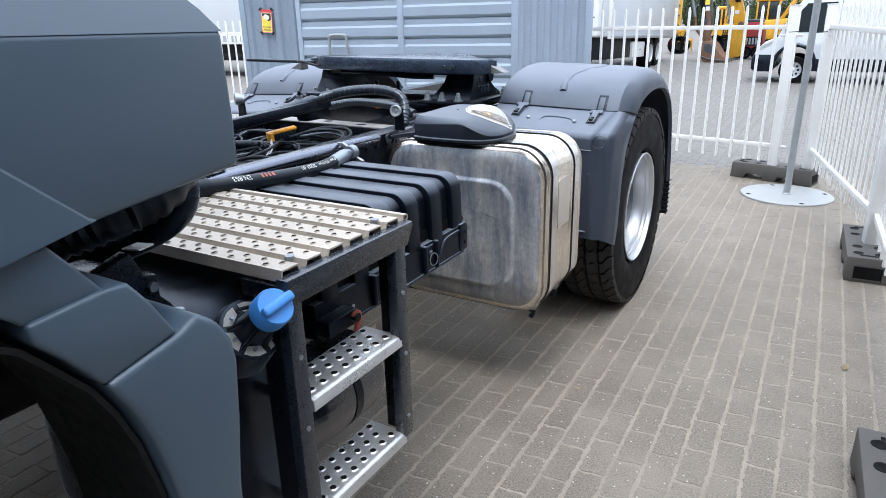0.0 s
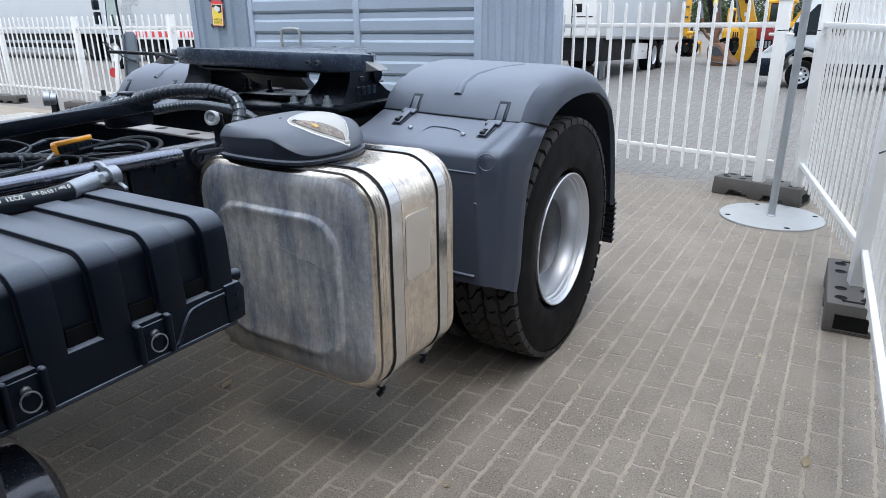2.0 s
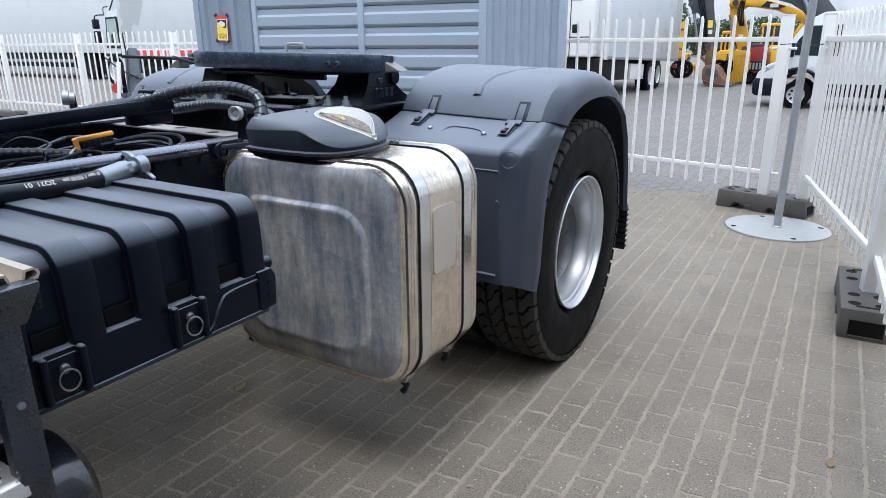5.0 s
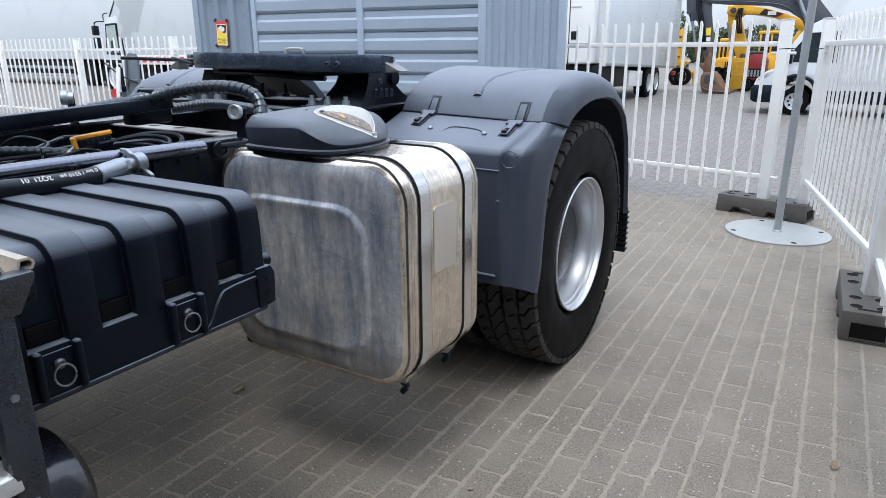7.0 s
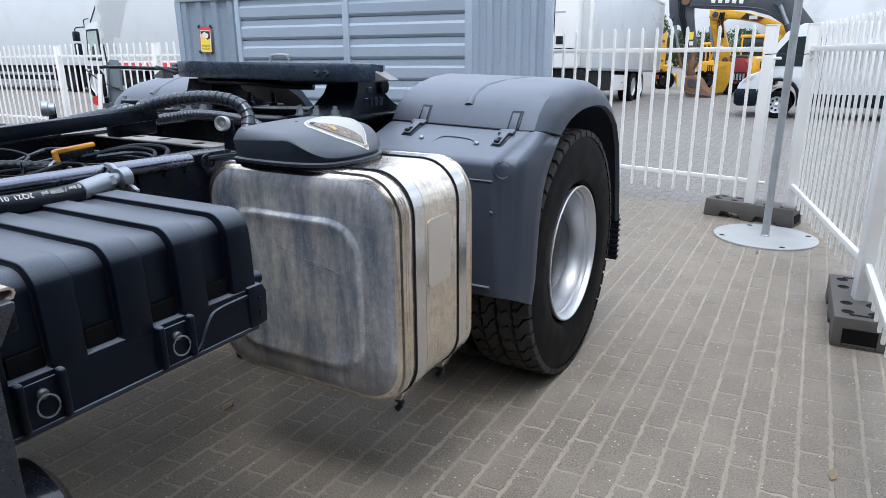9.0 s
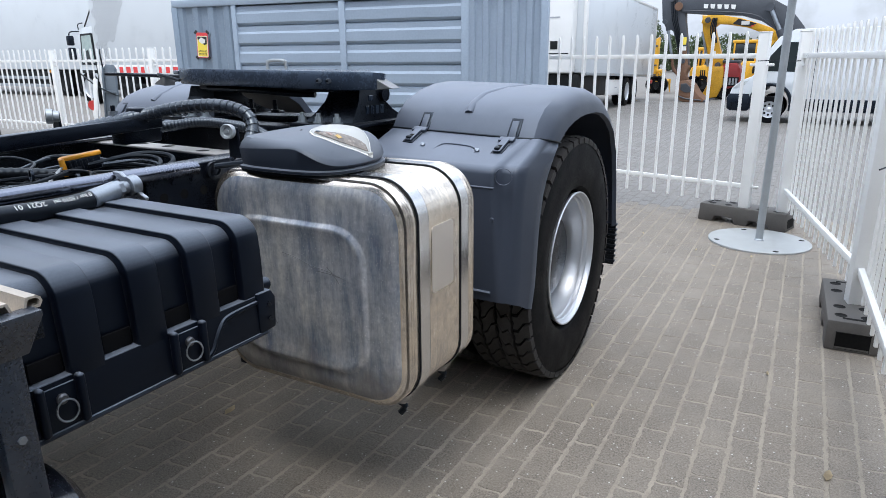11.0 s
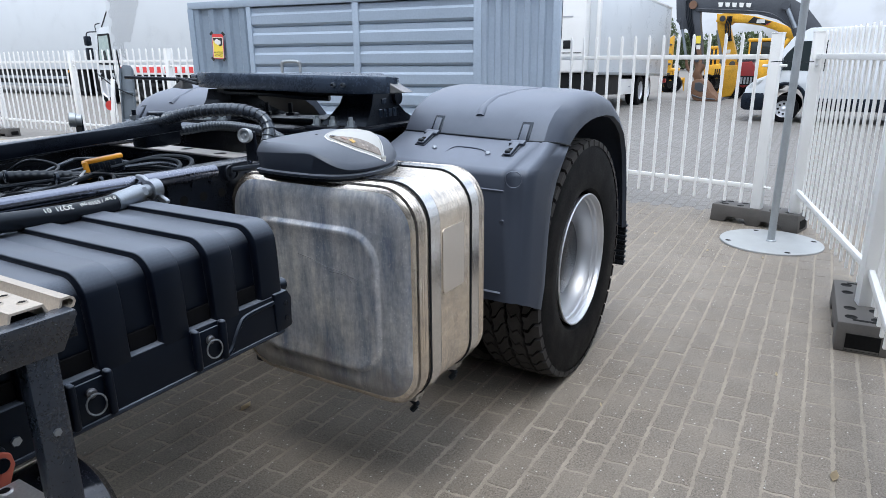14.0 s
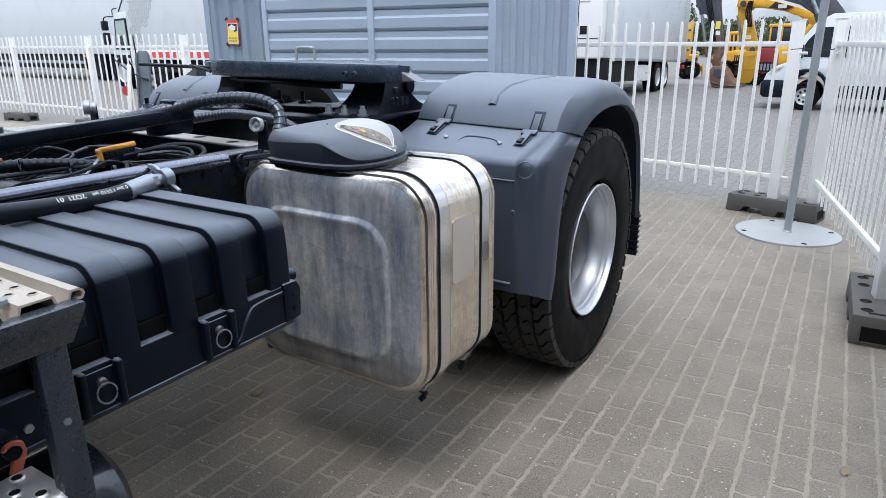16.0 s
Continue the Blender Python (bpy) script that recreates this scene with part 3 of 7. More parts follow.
    part("border", box(-w / 2 + 0.008, w / 2 - 0.008, -0.0028, -0.002, -h / 2 + 0.008, h / 2 - 0.045), INK_WHITE, s)
    part("field", box(-w / 2 + 0.016, w / 2 - 0.016, -0.0036, -0.0028, -h / 2 + 0.016, h / 2 - 0.052), YELLOW_PRINT, s)
    part("black_field", prism([(-0.075, 0.115), (0.075, 0.115), (0.075, 0.02), (0.03, 0.0), (-0.02, 0.05), (-0.075, 0.08)], "y", -0.0044, -0.0036), INK_BLACK, s)
    part("truck_sign", prism([(-0.055, 0.075), (-0.015, 0.105), (0.05, 0.075), (0.045, 0.03), (-0.005, 0.02), (-0.05, 0.045)], "y", -0.0050, -0.0044), INK_WHITE, s)
    part("lettering", words("ANGLES\nMORTS", 0.040, pose(0, -0.0040, -0.105, 90, 0, 0)), INK_BLACK, s)
    for x in (-1, 1):
        for z in (-1, 1):
            part("tape", shift(box(-0.028, 0.028, -0.006, -0.004, -0.018, 0.018), pose(x * (w / 2 + 0.005), 0, z * (h / 2 + 0.005), 0, 45 * x * z, 0)), INK_BLACK, s)
    s.matrix_world = pose(-4.600, 2.780, 0, 0, 0, 7.7) @ pose(0.395, -0.0105, 1.530, 0, 2.5, 0) @ Matrix.Diagonal((0.86, 1, 0.80, 1))
    hoop = [(x + 0.085, -0.09, z) for x, z in ((1.345, 0.55), (1.345, 1.32), (1.360, 1.365), (1.395, 1.387), (1.555, 1.387), (1.590, 1.365), (1.605, 1.32), (1.605, 0.55))]
    part("ladder_hoop", tube(hoop, 0.018, 12, 4), GALV, c, "pale round steel hoop")
    return c


container()

# ---- vehicles and machines beyond the fence ----
def road_wheel(parent, c, r, w, axis, m=RIM):
    t = part("wheel", lathe([(-w / 2, r * 0.62), (-w / 2, r * 0.92), (-w * 0.4, r), (w * 0.4, r), (w / 2, r * 0.92), (w / 2, r * 0.62)], c, axis, 32, cap=False), TYRE, parent)
    part("rim", lathe([(-w / 2 - 0.005, r * 0.62), (-w / 2 + 0.03, r * 0.55), (-w / 2 + 0.05, r * 0.2), (-w / 2 + 0.02, 0.001)], c, axis, 24, cap=False), m, t)
    return t


def reefer_trailer():
    t = thing("refrigerated_trailer", "white refrigerated box trailer parked in the yard", "trailer")

    def sag(bm):
        """The trailer stands nose-up."""
        for v in bm.verts:
            v.co.z -= 0.030 * (v.co.y - 12.6)
        return bm
    part("box_body", sag(box(-5.02, -2.50, 12.6, 20.0, 0.98, 2.98, 0.03)), WHITE_BODY, t)
    for x in (-2.515, -5.005):
        part("corner_strip", box(x - 0.05, x + 0.03, 12.56, 12.70, 0.92, 3.0, 0.012), WHITE_PAINT, t)
        part("corner_strip", sag(box(x - 0.03, x + 0.03, 19.93, 20.02, 0.96, 2.99, 0.008)), WHITE_PAINT, t)
    part("top_rail", sag(box(-2.54, -2.49, 12.6, 20.0, 2.93, 3.0, 0.01)), WHITE_PAINT, t)
    part("bottom_rail", sag(box(-2.52, -2.485, 12.62, 20.0, 0.93, 1.00, 0.01)), GALV, t)
    fr = part("cooling_unit", box(-4.6, -2.72, 12.25, 12.6, 0.98, 2.95, 0.05, 3), WHITE_PAINT, t, "white cooling unit with black grille")
    part("grille", box(-4.2, -3.42, 12.235, 12.255, 1.9, 2.8, 0.01), DARK_UNDER, fr)
    part("control_panel", box(-3.24, -3.06, 12.235, 12.26, 1.50, 1.68, 0.01), DARK_UNDER, fr, "small black control display")
    part("panel_gap", box(-3.30, -3.28, 12.243, 12.26, 0.98, 2.9), DARK_UNDER, fr)
    part("panel_gap", box(-3.30, -2.80, 12.243, 12.26, 1.40, 1.42), DARK_UNDER, fr)
    part("logo_bar", box(-3.27, -3.02, 12.243, 12.25, 2.17, 2.20), LINE_GREY, fr)
    part("vent_strip", box(-3.60, -3.45, 12.235, 12.26, 1.08, 1.45, 0.01), GALV, fr)
    part("chassis", sag(box(-4.3, -3.0, 12.8, 19.8, 0.66, 0.96, 0.02)), DARK_UNDER, t)
    part("dark_under_block", sag(box(-4.9, -2.62, 12.5, 14.9, 0.45, 0.95, 0.03)), DARK_UNDER, t)
    lk = part("side_locker", sag(box(-3.2, -2.56, 14.9, 16.2, 0.44, 0.84, 0.02)), WHITE_PAINT, t, "white steel pallet locker")
    part("locker_mark", sag(box(-2.561, -2.557, 15.6, 15.8, 0.62, 0.65)), LINE_GREY, lk)
    for y in (16.75, 17.6):
        road_wheel(t, (-2.68, y, 0.40), 0.40, 0.34, (-1, 0, 0))
        road_wheel(t, (-4.80, y, 0.40), 0.40, 0.34, (1, 0, 0))
        part("wheel_guard", box(-2.95, -2.53, y - 0.42, y + 0.42, 0.80, 0.83, 0.01), DARK_UNDER, t)
    for x in (-2.9, -4.6):
        part("landing_leg", box(x - 0.06, x + 0.06, 13.4, 13.52, 0.0, 0.9, 0.01), GALV, t)
    part("tail_lamp", box(-2.62, -2.50, 19.9, 20.03, 0.50, 0.62, 0.02), RED, t)
    t.location, t.scale = (-0.42, 0.29, 0), (1, 1, 1.035)
    return t


reefer_trailer()


def van():
    v = thing("van", "white delivery van parked behind the gate", "van")
    y0, y1 = 11.95, 13.85
    side = [(0.66, 0.42), (0.64, 0.62), (0.70, 0.84), (0.90, 1.02), (1.14, 1.12), (1.38, 1.66), (1.62, 2.02), (1.95, 2.20), (4.9, 2.22), (6.3, 2.20), (6.35, 0.45), (2.05, 0.42), (2.02, 0.62), (1.90, 0.80), (1.70, 0.88), (1.48, 0.88), (1.28, 0.80), (1.16, 0.62), (1.13, 0.40)]
    part("body", prism(side, "y", y0, y1, 0.025, 2), WHITE_BODY, v)
    part("bumper", prism([(0.615, 0.34), (0.60, 0.60), (0.66, 0.70), (1.10, 0.70), (1.18, 0.40), (1.10, 0.28), (0.70, 0.28)], "y", y0 - 0.015, y1 + 0.015, 0.02, 2), BLACK_PLASTIC, v, "black plastic bumper")
    part("sill", box(2.0, 6.2, y0 - 0.012, y1 + 0.012, 0.30, 0.60, 0.02), BLACK_PLASTIC, v)
    part("arch_trim", tube([(1.12, y0 - 0.005, 0.45), (1.18, y0 - 0.005, 0.68), (1.34, y0 - 0.005, 0.86), (1.60, y0 - 0.005, 0.93), (1.86, y0 - 0.005, 0.84), (2.00, y0 - 0.005, 0.66), (2.05, y0 - 0.005, 0.45)], 0.045, 8, 5), BLACK_PLASTIC, v)
    part("side_window", prism([(1.30, 1.24), (1.50, 1.62), (1.72, 1.90), (2.35, 1.92), (2.35, 1.22)], "y", y0 - 0.004, y0 + 0.02), GLASS_DARK, v)
    part("windscreen", prism([(1.17, 1.16), (1.40, 1.65), (1.60, 1.96), (1.585, 1.975), (1.375, 1.67), (1.145, 1.17)], "y", y0 + 0.12, y1 - 0.12), GLASS_DARK, v)
    part("headlight", prism([(0.72, 0.83), (0.86, 0.96), (1.08, 1.03), (0.98, 0.90), (0.78, 0.80)], "y", y0 - 0.008, y0 + 0.1, 0.01, 1), LENS, v)
    part("door_line", tube([(2.45, y0 - 0.002, 0.62), (2.45, y0 - 0.002, 1.95)], 0.006, 6, 1), DARK_UNDER, v)
    part("mirror", box(1.32, 1.45, y0 - 0.28, y0 - 0.05, 1.20, 1.52, 0.03), BLACK_PLASTIC, v)
    for x in (1.585, 5.3):
        for y, a in ((y0 + 0.12, (0, 1, 0)), (y1 - 0.12, (0, -1, 0))):
            w = road_wheel(v, (x, y, 0.325), 0.325, 0.22, a)
            for k in range(8):
                q = 2 * math.pi * k / 8
                part("wheel_slot", cyl((x + 0.125 * math.cos(q), y - a[1] * 0.090, 0.325 + 0.125 * math.sin(q)), (x + 0.125 * math.cos(q), y - a[1] * 0.04, 0.325 + 0.125 * math.sin(q)), 0.028, 10), DARK_UNDER, w)
    v.matrix_world = Matrix.Translation((1.09, 13.02, 0)) @ Matrix.Scale(0.86, 4) @ Matrix.Translation((-1.585, -11.95, 0))
    return v


van()


def arm(name, pts, y, w, m, parent, lab=""):
    return part(name, prism(pts, "y", y - w / 2, y + w / 2, 0.02, 2), m, parent, lab)


def grey_excavator():
    e = thing("excavator", "dark grey excavator arm with a rusty bucket resting on the ground", "excavator", "excavators")
    y = 19.4
    b = arm("boom", [(-1.54, 2.94), (-1.45, 2.60), (-0.88, 2.54), (0.25, 2.47), (0.81, 2.30), (1.25, 2.02), (1.60, 1.60), (2.5, 0.95), (2.75, 1.25), (2.04, 1.98), (1.94, 2.14), (1.54, 2.61), (1.15, 2.83), (0.73, 2.96), (-0.61, 3.10)], y, 0.45, MACHINE_GREY, e, "dark grey steel boom")
    for k in range(5):
        part("maker_bar", prism([(-0.84 + 0.195 * k, 2.82 - 0.012 * k), (-0.70 + 0.195 * k, 2.81 - 0.012 * k), (-0.72 + 0.195 * k, 2.69 - 0.012 * k), (-0.82 + 0.195 * k, 2.70 - 0.012 * k)], "y", y - 0.232, y - 0.226), INK_WHITE, b)
    part("boom_rib", tube([(-1.40, y - 0.226, 2.66), (0.25, y - 0.226, 2.53), (0.86, y - 0.226, 2.34), (1.5, y - 0.226, 1.78)], 0.018, 6, 4), MACHINE_GREY, b)
    s = arm("stick", [(-2.12, 3.17), (-2.04, 2.44), (-1.94, 2.22), (-1.68, 2.08), (-1.54, 1.68), (-1.42, 1.14), (-1.12, 1.08), (-1.18, 1.51), (-1.33, 2.33), (-1.40, 3.14)], y, 0.34, MACHINE_GREY, e, "dark grey stick, worn at its lower end")
    part("pivot", cyl((-1.56, y - 0.27, 2.78), (-1.56, y + 0.27, 2.78), 0.12, 20), RUST, s)
    for x, z in ((-1.95, 2.36), (-1.78, 2.98), (-1.30, 1.20)):
        part("pin", cyl((x, y - 0.24, z), (x, y + 0.24, z), 0.07, 16), MACHINE_GREY, s)
    part("worn_plate", prism([(-1.52, 1.62), (-1.41, 1.15), (-1.14, 1.10), (-1.22, 1.60)], "y", y - 0.18, y - 0.172, 0.003, 1), RUST, s, "rust-brown worn paint")
    part("decal", box(-1.39, -1.25, y - 0.186, y - 0.177, 1.68, 1.90), YELLOW_PRINT, s)
    part("decal", box(-1.36, -1.24, y - 0.186, y - 0.177, 1.51, 1.63), INK_WHITE, s)
    part("ram", cyl((-1.86, y - 0.10, 2.18), (-1.66, y - 0.10, 1.32), 0.045, 14), STEEL, e)
    part("ram_barrel", cyl((-1.98, y - 0.10, 3.10), (-1.84, y - 0.10, 2.10), 0.075, 14), MACHINE_GREY, e)
    part("link", tube([(-1.66, y - 0.12, 1.34), (-1.58, y - 0.13, 0.98), (-1.36, y - 0.12, 0.72)], 0.045, 8, 4), RUST, e)
    part("ram", cyl((1.01, y - 0.3, 2.66), (1.36, y - 0.3, 1.98), 0.06, 16), STEEL, e)
    part("ram_eye", cyl((1.01, y - 0.38, 2.66), (1.01, y - 0.22, 2.66), 0.12, 16), MACHINE_GREY, e)
    part("ram_barrel", cyl((1.33, y - 0.3, 2.04), (1.66, y - 0.3, 1.30), 0.11, 16), MACHINE_GREY, e)
    part("coupler", prism([(-1.43, 1.21), (-1.19, 1.21), (-1.10, 1.01), (-1.18, 0.80), (-1.09, 0.58), (-1.33, 0.56), (-1.39, 0.76), (-1.34, 0.97)], "y", y - 0.20, y + 0.20, 0.03, 2), RUST, e)
    bk = part("bucket", prism([(-1.36, 0.50), (-1.29, 0.62), (-1.06, 0.64), (-0.91, 0.50), (-0.75, 0.26), (-0.51, 0.07), (-0.54, 0.0), (-1.14, 0.0), (-1.27, 0.05), (-1.34, 0.24)], "y", y - 0.50, y + 0.50, 0.03, 2), RUST, e, "rusty worn digging bucket")
    part("wear_strip", tube([(-1.30, y - 0.505, 0.18), (-1.05, y - 0.505, 0.10), (-0.60, y - 0.505, 0.06)], 0.022, 8, 4), MACHINE_GREY, bk)
    part("side_plate", prism([(-1.24, 0.54), (-1.08, 0.56), (-0.95, 0.44), (-0.86, 0.30), (-1.10, 0.28), (-1.24, 0.36)], "y", y - 0.515, y - 0.50, 0.005, 1), MACHINE_GREY, bk)
    for k in range(4):
        part("tooth", prism([(-0.54, 0.08), (-0.42, 0.02), (-0.54, 0.0)], "y", y - 0.48 + 0.28 * k, y - 0.36 + 0.28 * k), MACHINE_GREY, bk)
    for k in range(4):
        part("hose", tube([(-1.80 + 0.05 * k, y - 0.20, 3.1), (-1.74 + 0.05 * k, y - 0.23, 2.5), (-1.62 + 0.045 * k, y - 0.21, 2.1), (-1.50 + 0.035 * k, y - 0.20, 1.62), (-1.40 + 0.03 * k, y - 0.20, 1.25)], 0.014, 6, 5), BLACK_RUBBER, s)
    part("superstructure", box(2.2, 5.0, y - 1.2, y + 1.2, 1.0, 2.0, 0.12, 3), MACHINE_GREY, e)
    part("track", box(2.0, 5.6, y - 1.5, y - 0.9, 0.0, 0.85, 0.2, 4), DARK_UNDER, e)
    part("track", box(2.0, 5.6, y + 0.9, y + 1.5, 0.0, 0.85, 0.2, 4), DARK_UNDER, e)
    e.location, e.scale = (-0.60, 0.48, 0), (1, 1, 1.03)
    return e


def yellow_excavator():
    e = thing("excavator", "yellow excavator arm with a yellow bucket on the ground", "excavator", "excavators")
    y = 21.0
    b = arm("boom", [(-1.08, 2.35), (-1.04, 2.56), (-0.75, 2.62), (-0.43, 2.57), (0.12, 2.47), (0.72, 2.28), (1.32, 2.05), (2.5, 1.55), (3.6, 1.10), (3.6, 0.75), (2.3, 1.25), (1.19, 1.74), (0.75, 2.03), (0.29, 2.20), (-0.29, 2.30), (-0.55, 2.32), (-0.64, 2.24)], y, 0.45, YELLOW, e, "yellow steel boom")
    part("maker_plate", prism([(-0.12, 2.30), (0.04, 2.46), (0.59, 2.30), (0.45, 2.20)], "y", y - 0.234, y - 0.228), INK_BLACK, b)
    part("maker_bar", box(0.14, 0.38, y - 0.24, y - 0.234, 2.27, 2.38), INK_WHITE, b)
    part("maker_corner", prism([(0.40, 2.22), (0.57, 2.29), (0.46, 2.20)], "y", y - 0.24, y - 0.234), RED_PRINT, b)
    s = arm("stick", [(-1.08, 2.60), (-1.02, 2.13), (-0.87, 1.69), (-0.76, 1.34), (-0.61, 0.95), (-0.21, 0.98), (-0.38, 1.42), (-0.51, 1.82), (-0.65, 2.20), (-0.71, 2.55)], y, 0.34, YELLOW, e)
    for x, z, r in ((-0.88, 2.44, 0.09), (-0.66, 2.40, 0.07), (-0.44, 1.06, 0.09)):
        part("pin", cyl((x, y - 0.25, z), (x, y + 0.25, z), r, 16), MACHINE_GREY, s)
    part("decal", box(-0.68, -0.54, y - 0.178, y - 0.172, 1.38, 1.50), INK_WHITE, s)
    part("ram", cyl((-1.02, y - 0.12, 2.1), (-0.74, y - 0.12, 1.0), 0.045, 14), STEEL, e)
    bk = part("bucket", prism([(-0.73, 1.02), (-0.21, 1.02), (-0.19, 0.45), (-0.34, 0.08), (-0.78, 0.0), (-0.84, 0.05), (-0.67, 0.45)], "y", y - 0.5, y + 0.5, 0.03, 2), YELLOW, e, "yellow bucket")
    part("rib", prism([(-0.64, 0.90), (-0.30, 0.92), (-0.28, 0.50), (-0.56, 0.44)], "y", y - 0.512, y - 0.50, 0.004, 1), YELLOW, bk)
    part("cutting_edge", box(-0.84, -0.36, y - 0.51, y + 0.51, 0.0, 0.05, 0.01), MACHINE_GREY, bk)
    part("superstructure", box(2.6, 5.6, y - 1.2, y + 1.2, 1.0, 1.9, 0.12, 3), YELLOW, e)
    part("track", box(2.2, 6.0, y - 1.5, y - 0.9, 0.0, 0.85, 0.2, 4), DARK_UNDER, e)
    for k in range(4):
        part("hose", tube([(-0.72 + 0.04 * k, y - 0.25, 2.50), (-0.76 + 0.05 * k, y - 0.3, 2.15), (-0.66 + 0.04 * k, y - 0.25, 1.75)], 0.02, 6, 4), BLACK_RUBBER, e)
    e.location, e.scale = (-0.63, 0.50, 0), (1, 1, 1.03)
    return e


grey_excavator()
yellow_excavator()


def yellow_machine(x, y, w, h, label, tall=0.0):
    """Engine hood, glazed cab with pillars and roof, lifting arm and wheels."""
    m = thing("construction_machine", label, "machine", "yellow machines in the yard")
    body = part("body", prism([(x, 0.45), (x, h * 0.52), (x + w * 0.10, h * 0.62), (x + w * 0.94, h * 0.66), (x + w, h * 0.50), (x + w, 0.45)], "y", y, y + 1.6, 0.05, 2), YELLOW, m)
    for k in range(3):
        part("vent", box(x + w * (0.60 + 0.11 * k), x + w * (0.67 + 0.11 * k), y - 0.012, y + 0.01, h * 0.40, h * 0.54, 0.004), DARK_UNDER, body)
    cab = part("cab", box(x + w * 0.18, x + w * 0.62, y + 0.25, y + 1.35, h * 0.60, h, 0.05, 2), GLASS_DARK, m, "dark glazed cab")
    part("roof", box(x + w * 0.13, x + w * 0.67, y + 0.2, y + 1.4, h, h + 0.12, 0.05, 2), YELLOW, cab)
    for px in (0.18, 0.40, 0.62):
        part("pillar", box(x + w * px - 0.03, x + w * px + 0.03, y + 0.22, y + 0.28, h * 0.60, h + 0.02, 0.01), YELLOW, cab)
    part("underbody", box(x + 0.1, x + w - 0.1, y + 0.05, y + 1.5, 0.12, 0.48, 0.03), DARK_UNDER, m)
    part("arm", prism([(x + w * 0.62, h * 0.60), (x + w * 0.70, h * 0.60), (x + w * 1.02, h * 1.10), (x + w * 1.10, h * 1.06), (x + w * 1.10, h * 1.16), (x + w * 0.98, h * 1.20)], "y", y + 0.05, y + 0.22, 0.02, 2), YELLOW, m)
    for k in range(2):
        road_wheel(m, (x + w * (0.25 + 0.5 * k), y + 0.1, 0.32), 0.32, 0.25, (0, 1, 0), DARK_UNDER)
    if tall:
        part("mast", prism([(x - 0.15, 0.0), (x + 0.1, 0.0), (x + 0.12, tall), (x - 0.2, tall * 0.9)], "y", y + 0.2, y + 0.5, 0.02), YELLOW, m)
        for k in range(5):
            part("mast_rung", box(x - 0.14, x + 0.10, y + 0.17, y + 0.2, 0.3 + k * tall * 0.17, 0.36 + k * tall * 0.17, 0.01), MACHINE_GREY, m)
    m.location, m.scale = (-0.72, 0.55, 0), (1, 1, 1.03)
    return m


yellow_machine(-1.90, 24.95, 0.66, 1.55, "yellow construction machine standing in the yard")
yellow_machine(-0.70, 25.05, 1.75, 1.80, "yellow wheeled machine with cab behind the van")
yellow_machine(-3.05, 23.6, 0.36, 0.75, "yellow machine with an upright mast", 2.05)
yellow_machine(2.2, 27.0, 2.4, 1.5, "yellow machine far behind the van")


def red_machine():
    m = thing("red_machine", "small red machine on dark wheels", "machine")
    part("body", prism([(-0.16, 0.34), (-0.12, 0.98), (0.02, 1.12), (0.40, 1.14), (0.52, 0.95), (0.54, 0.34)], "y", 18.9, 19.8, 0.04, 2), DULL_RED, m)
    part("hood", box(-0.08, 0.46, 18.95, 19.7, 1.12, 1.22, 0.03), MACHINE_GREY, m)
    for k in range(6):
        part("grille_bar", box(-0.10 + 0.10 * k, -0.04 + 0.10 * k, 18.87, 18.9, 0.46, 0.66), GALV, m)
    part("grille_back", box(-0.13, 0.51, 18.885, 18.898, 0.42, 0.70), DARK_UNDER, m)
    for x in (0.0, 0.40):
        road_wheel(m, (x, 19.0, 0.22), 0.22, 0.2, (0, 1, 0), DARK_UNDER)
    m.location, m.scale = (-0.84, 2.2, 0), (0.95, 1, 1.03)
    return m


red_machine()


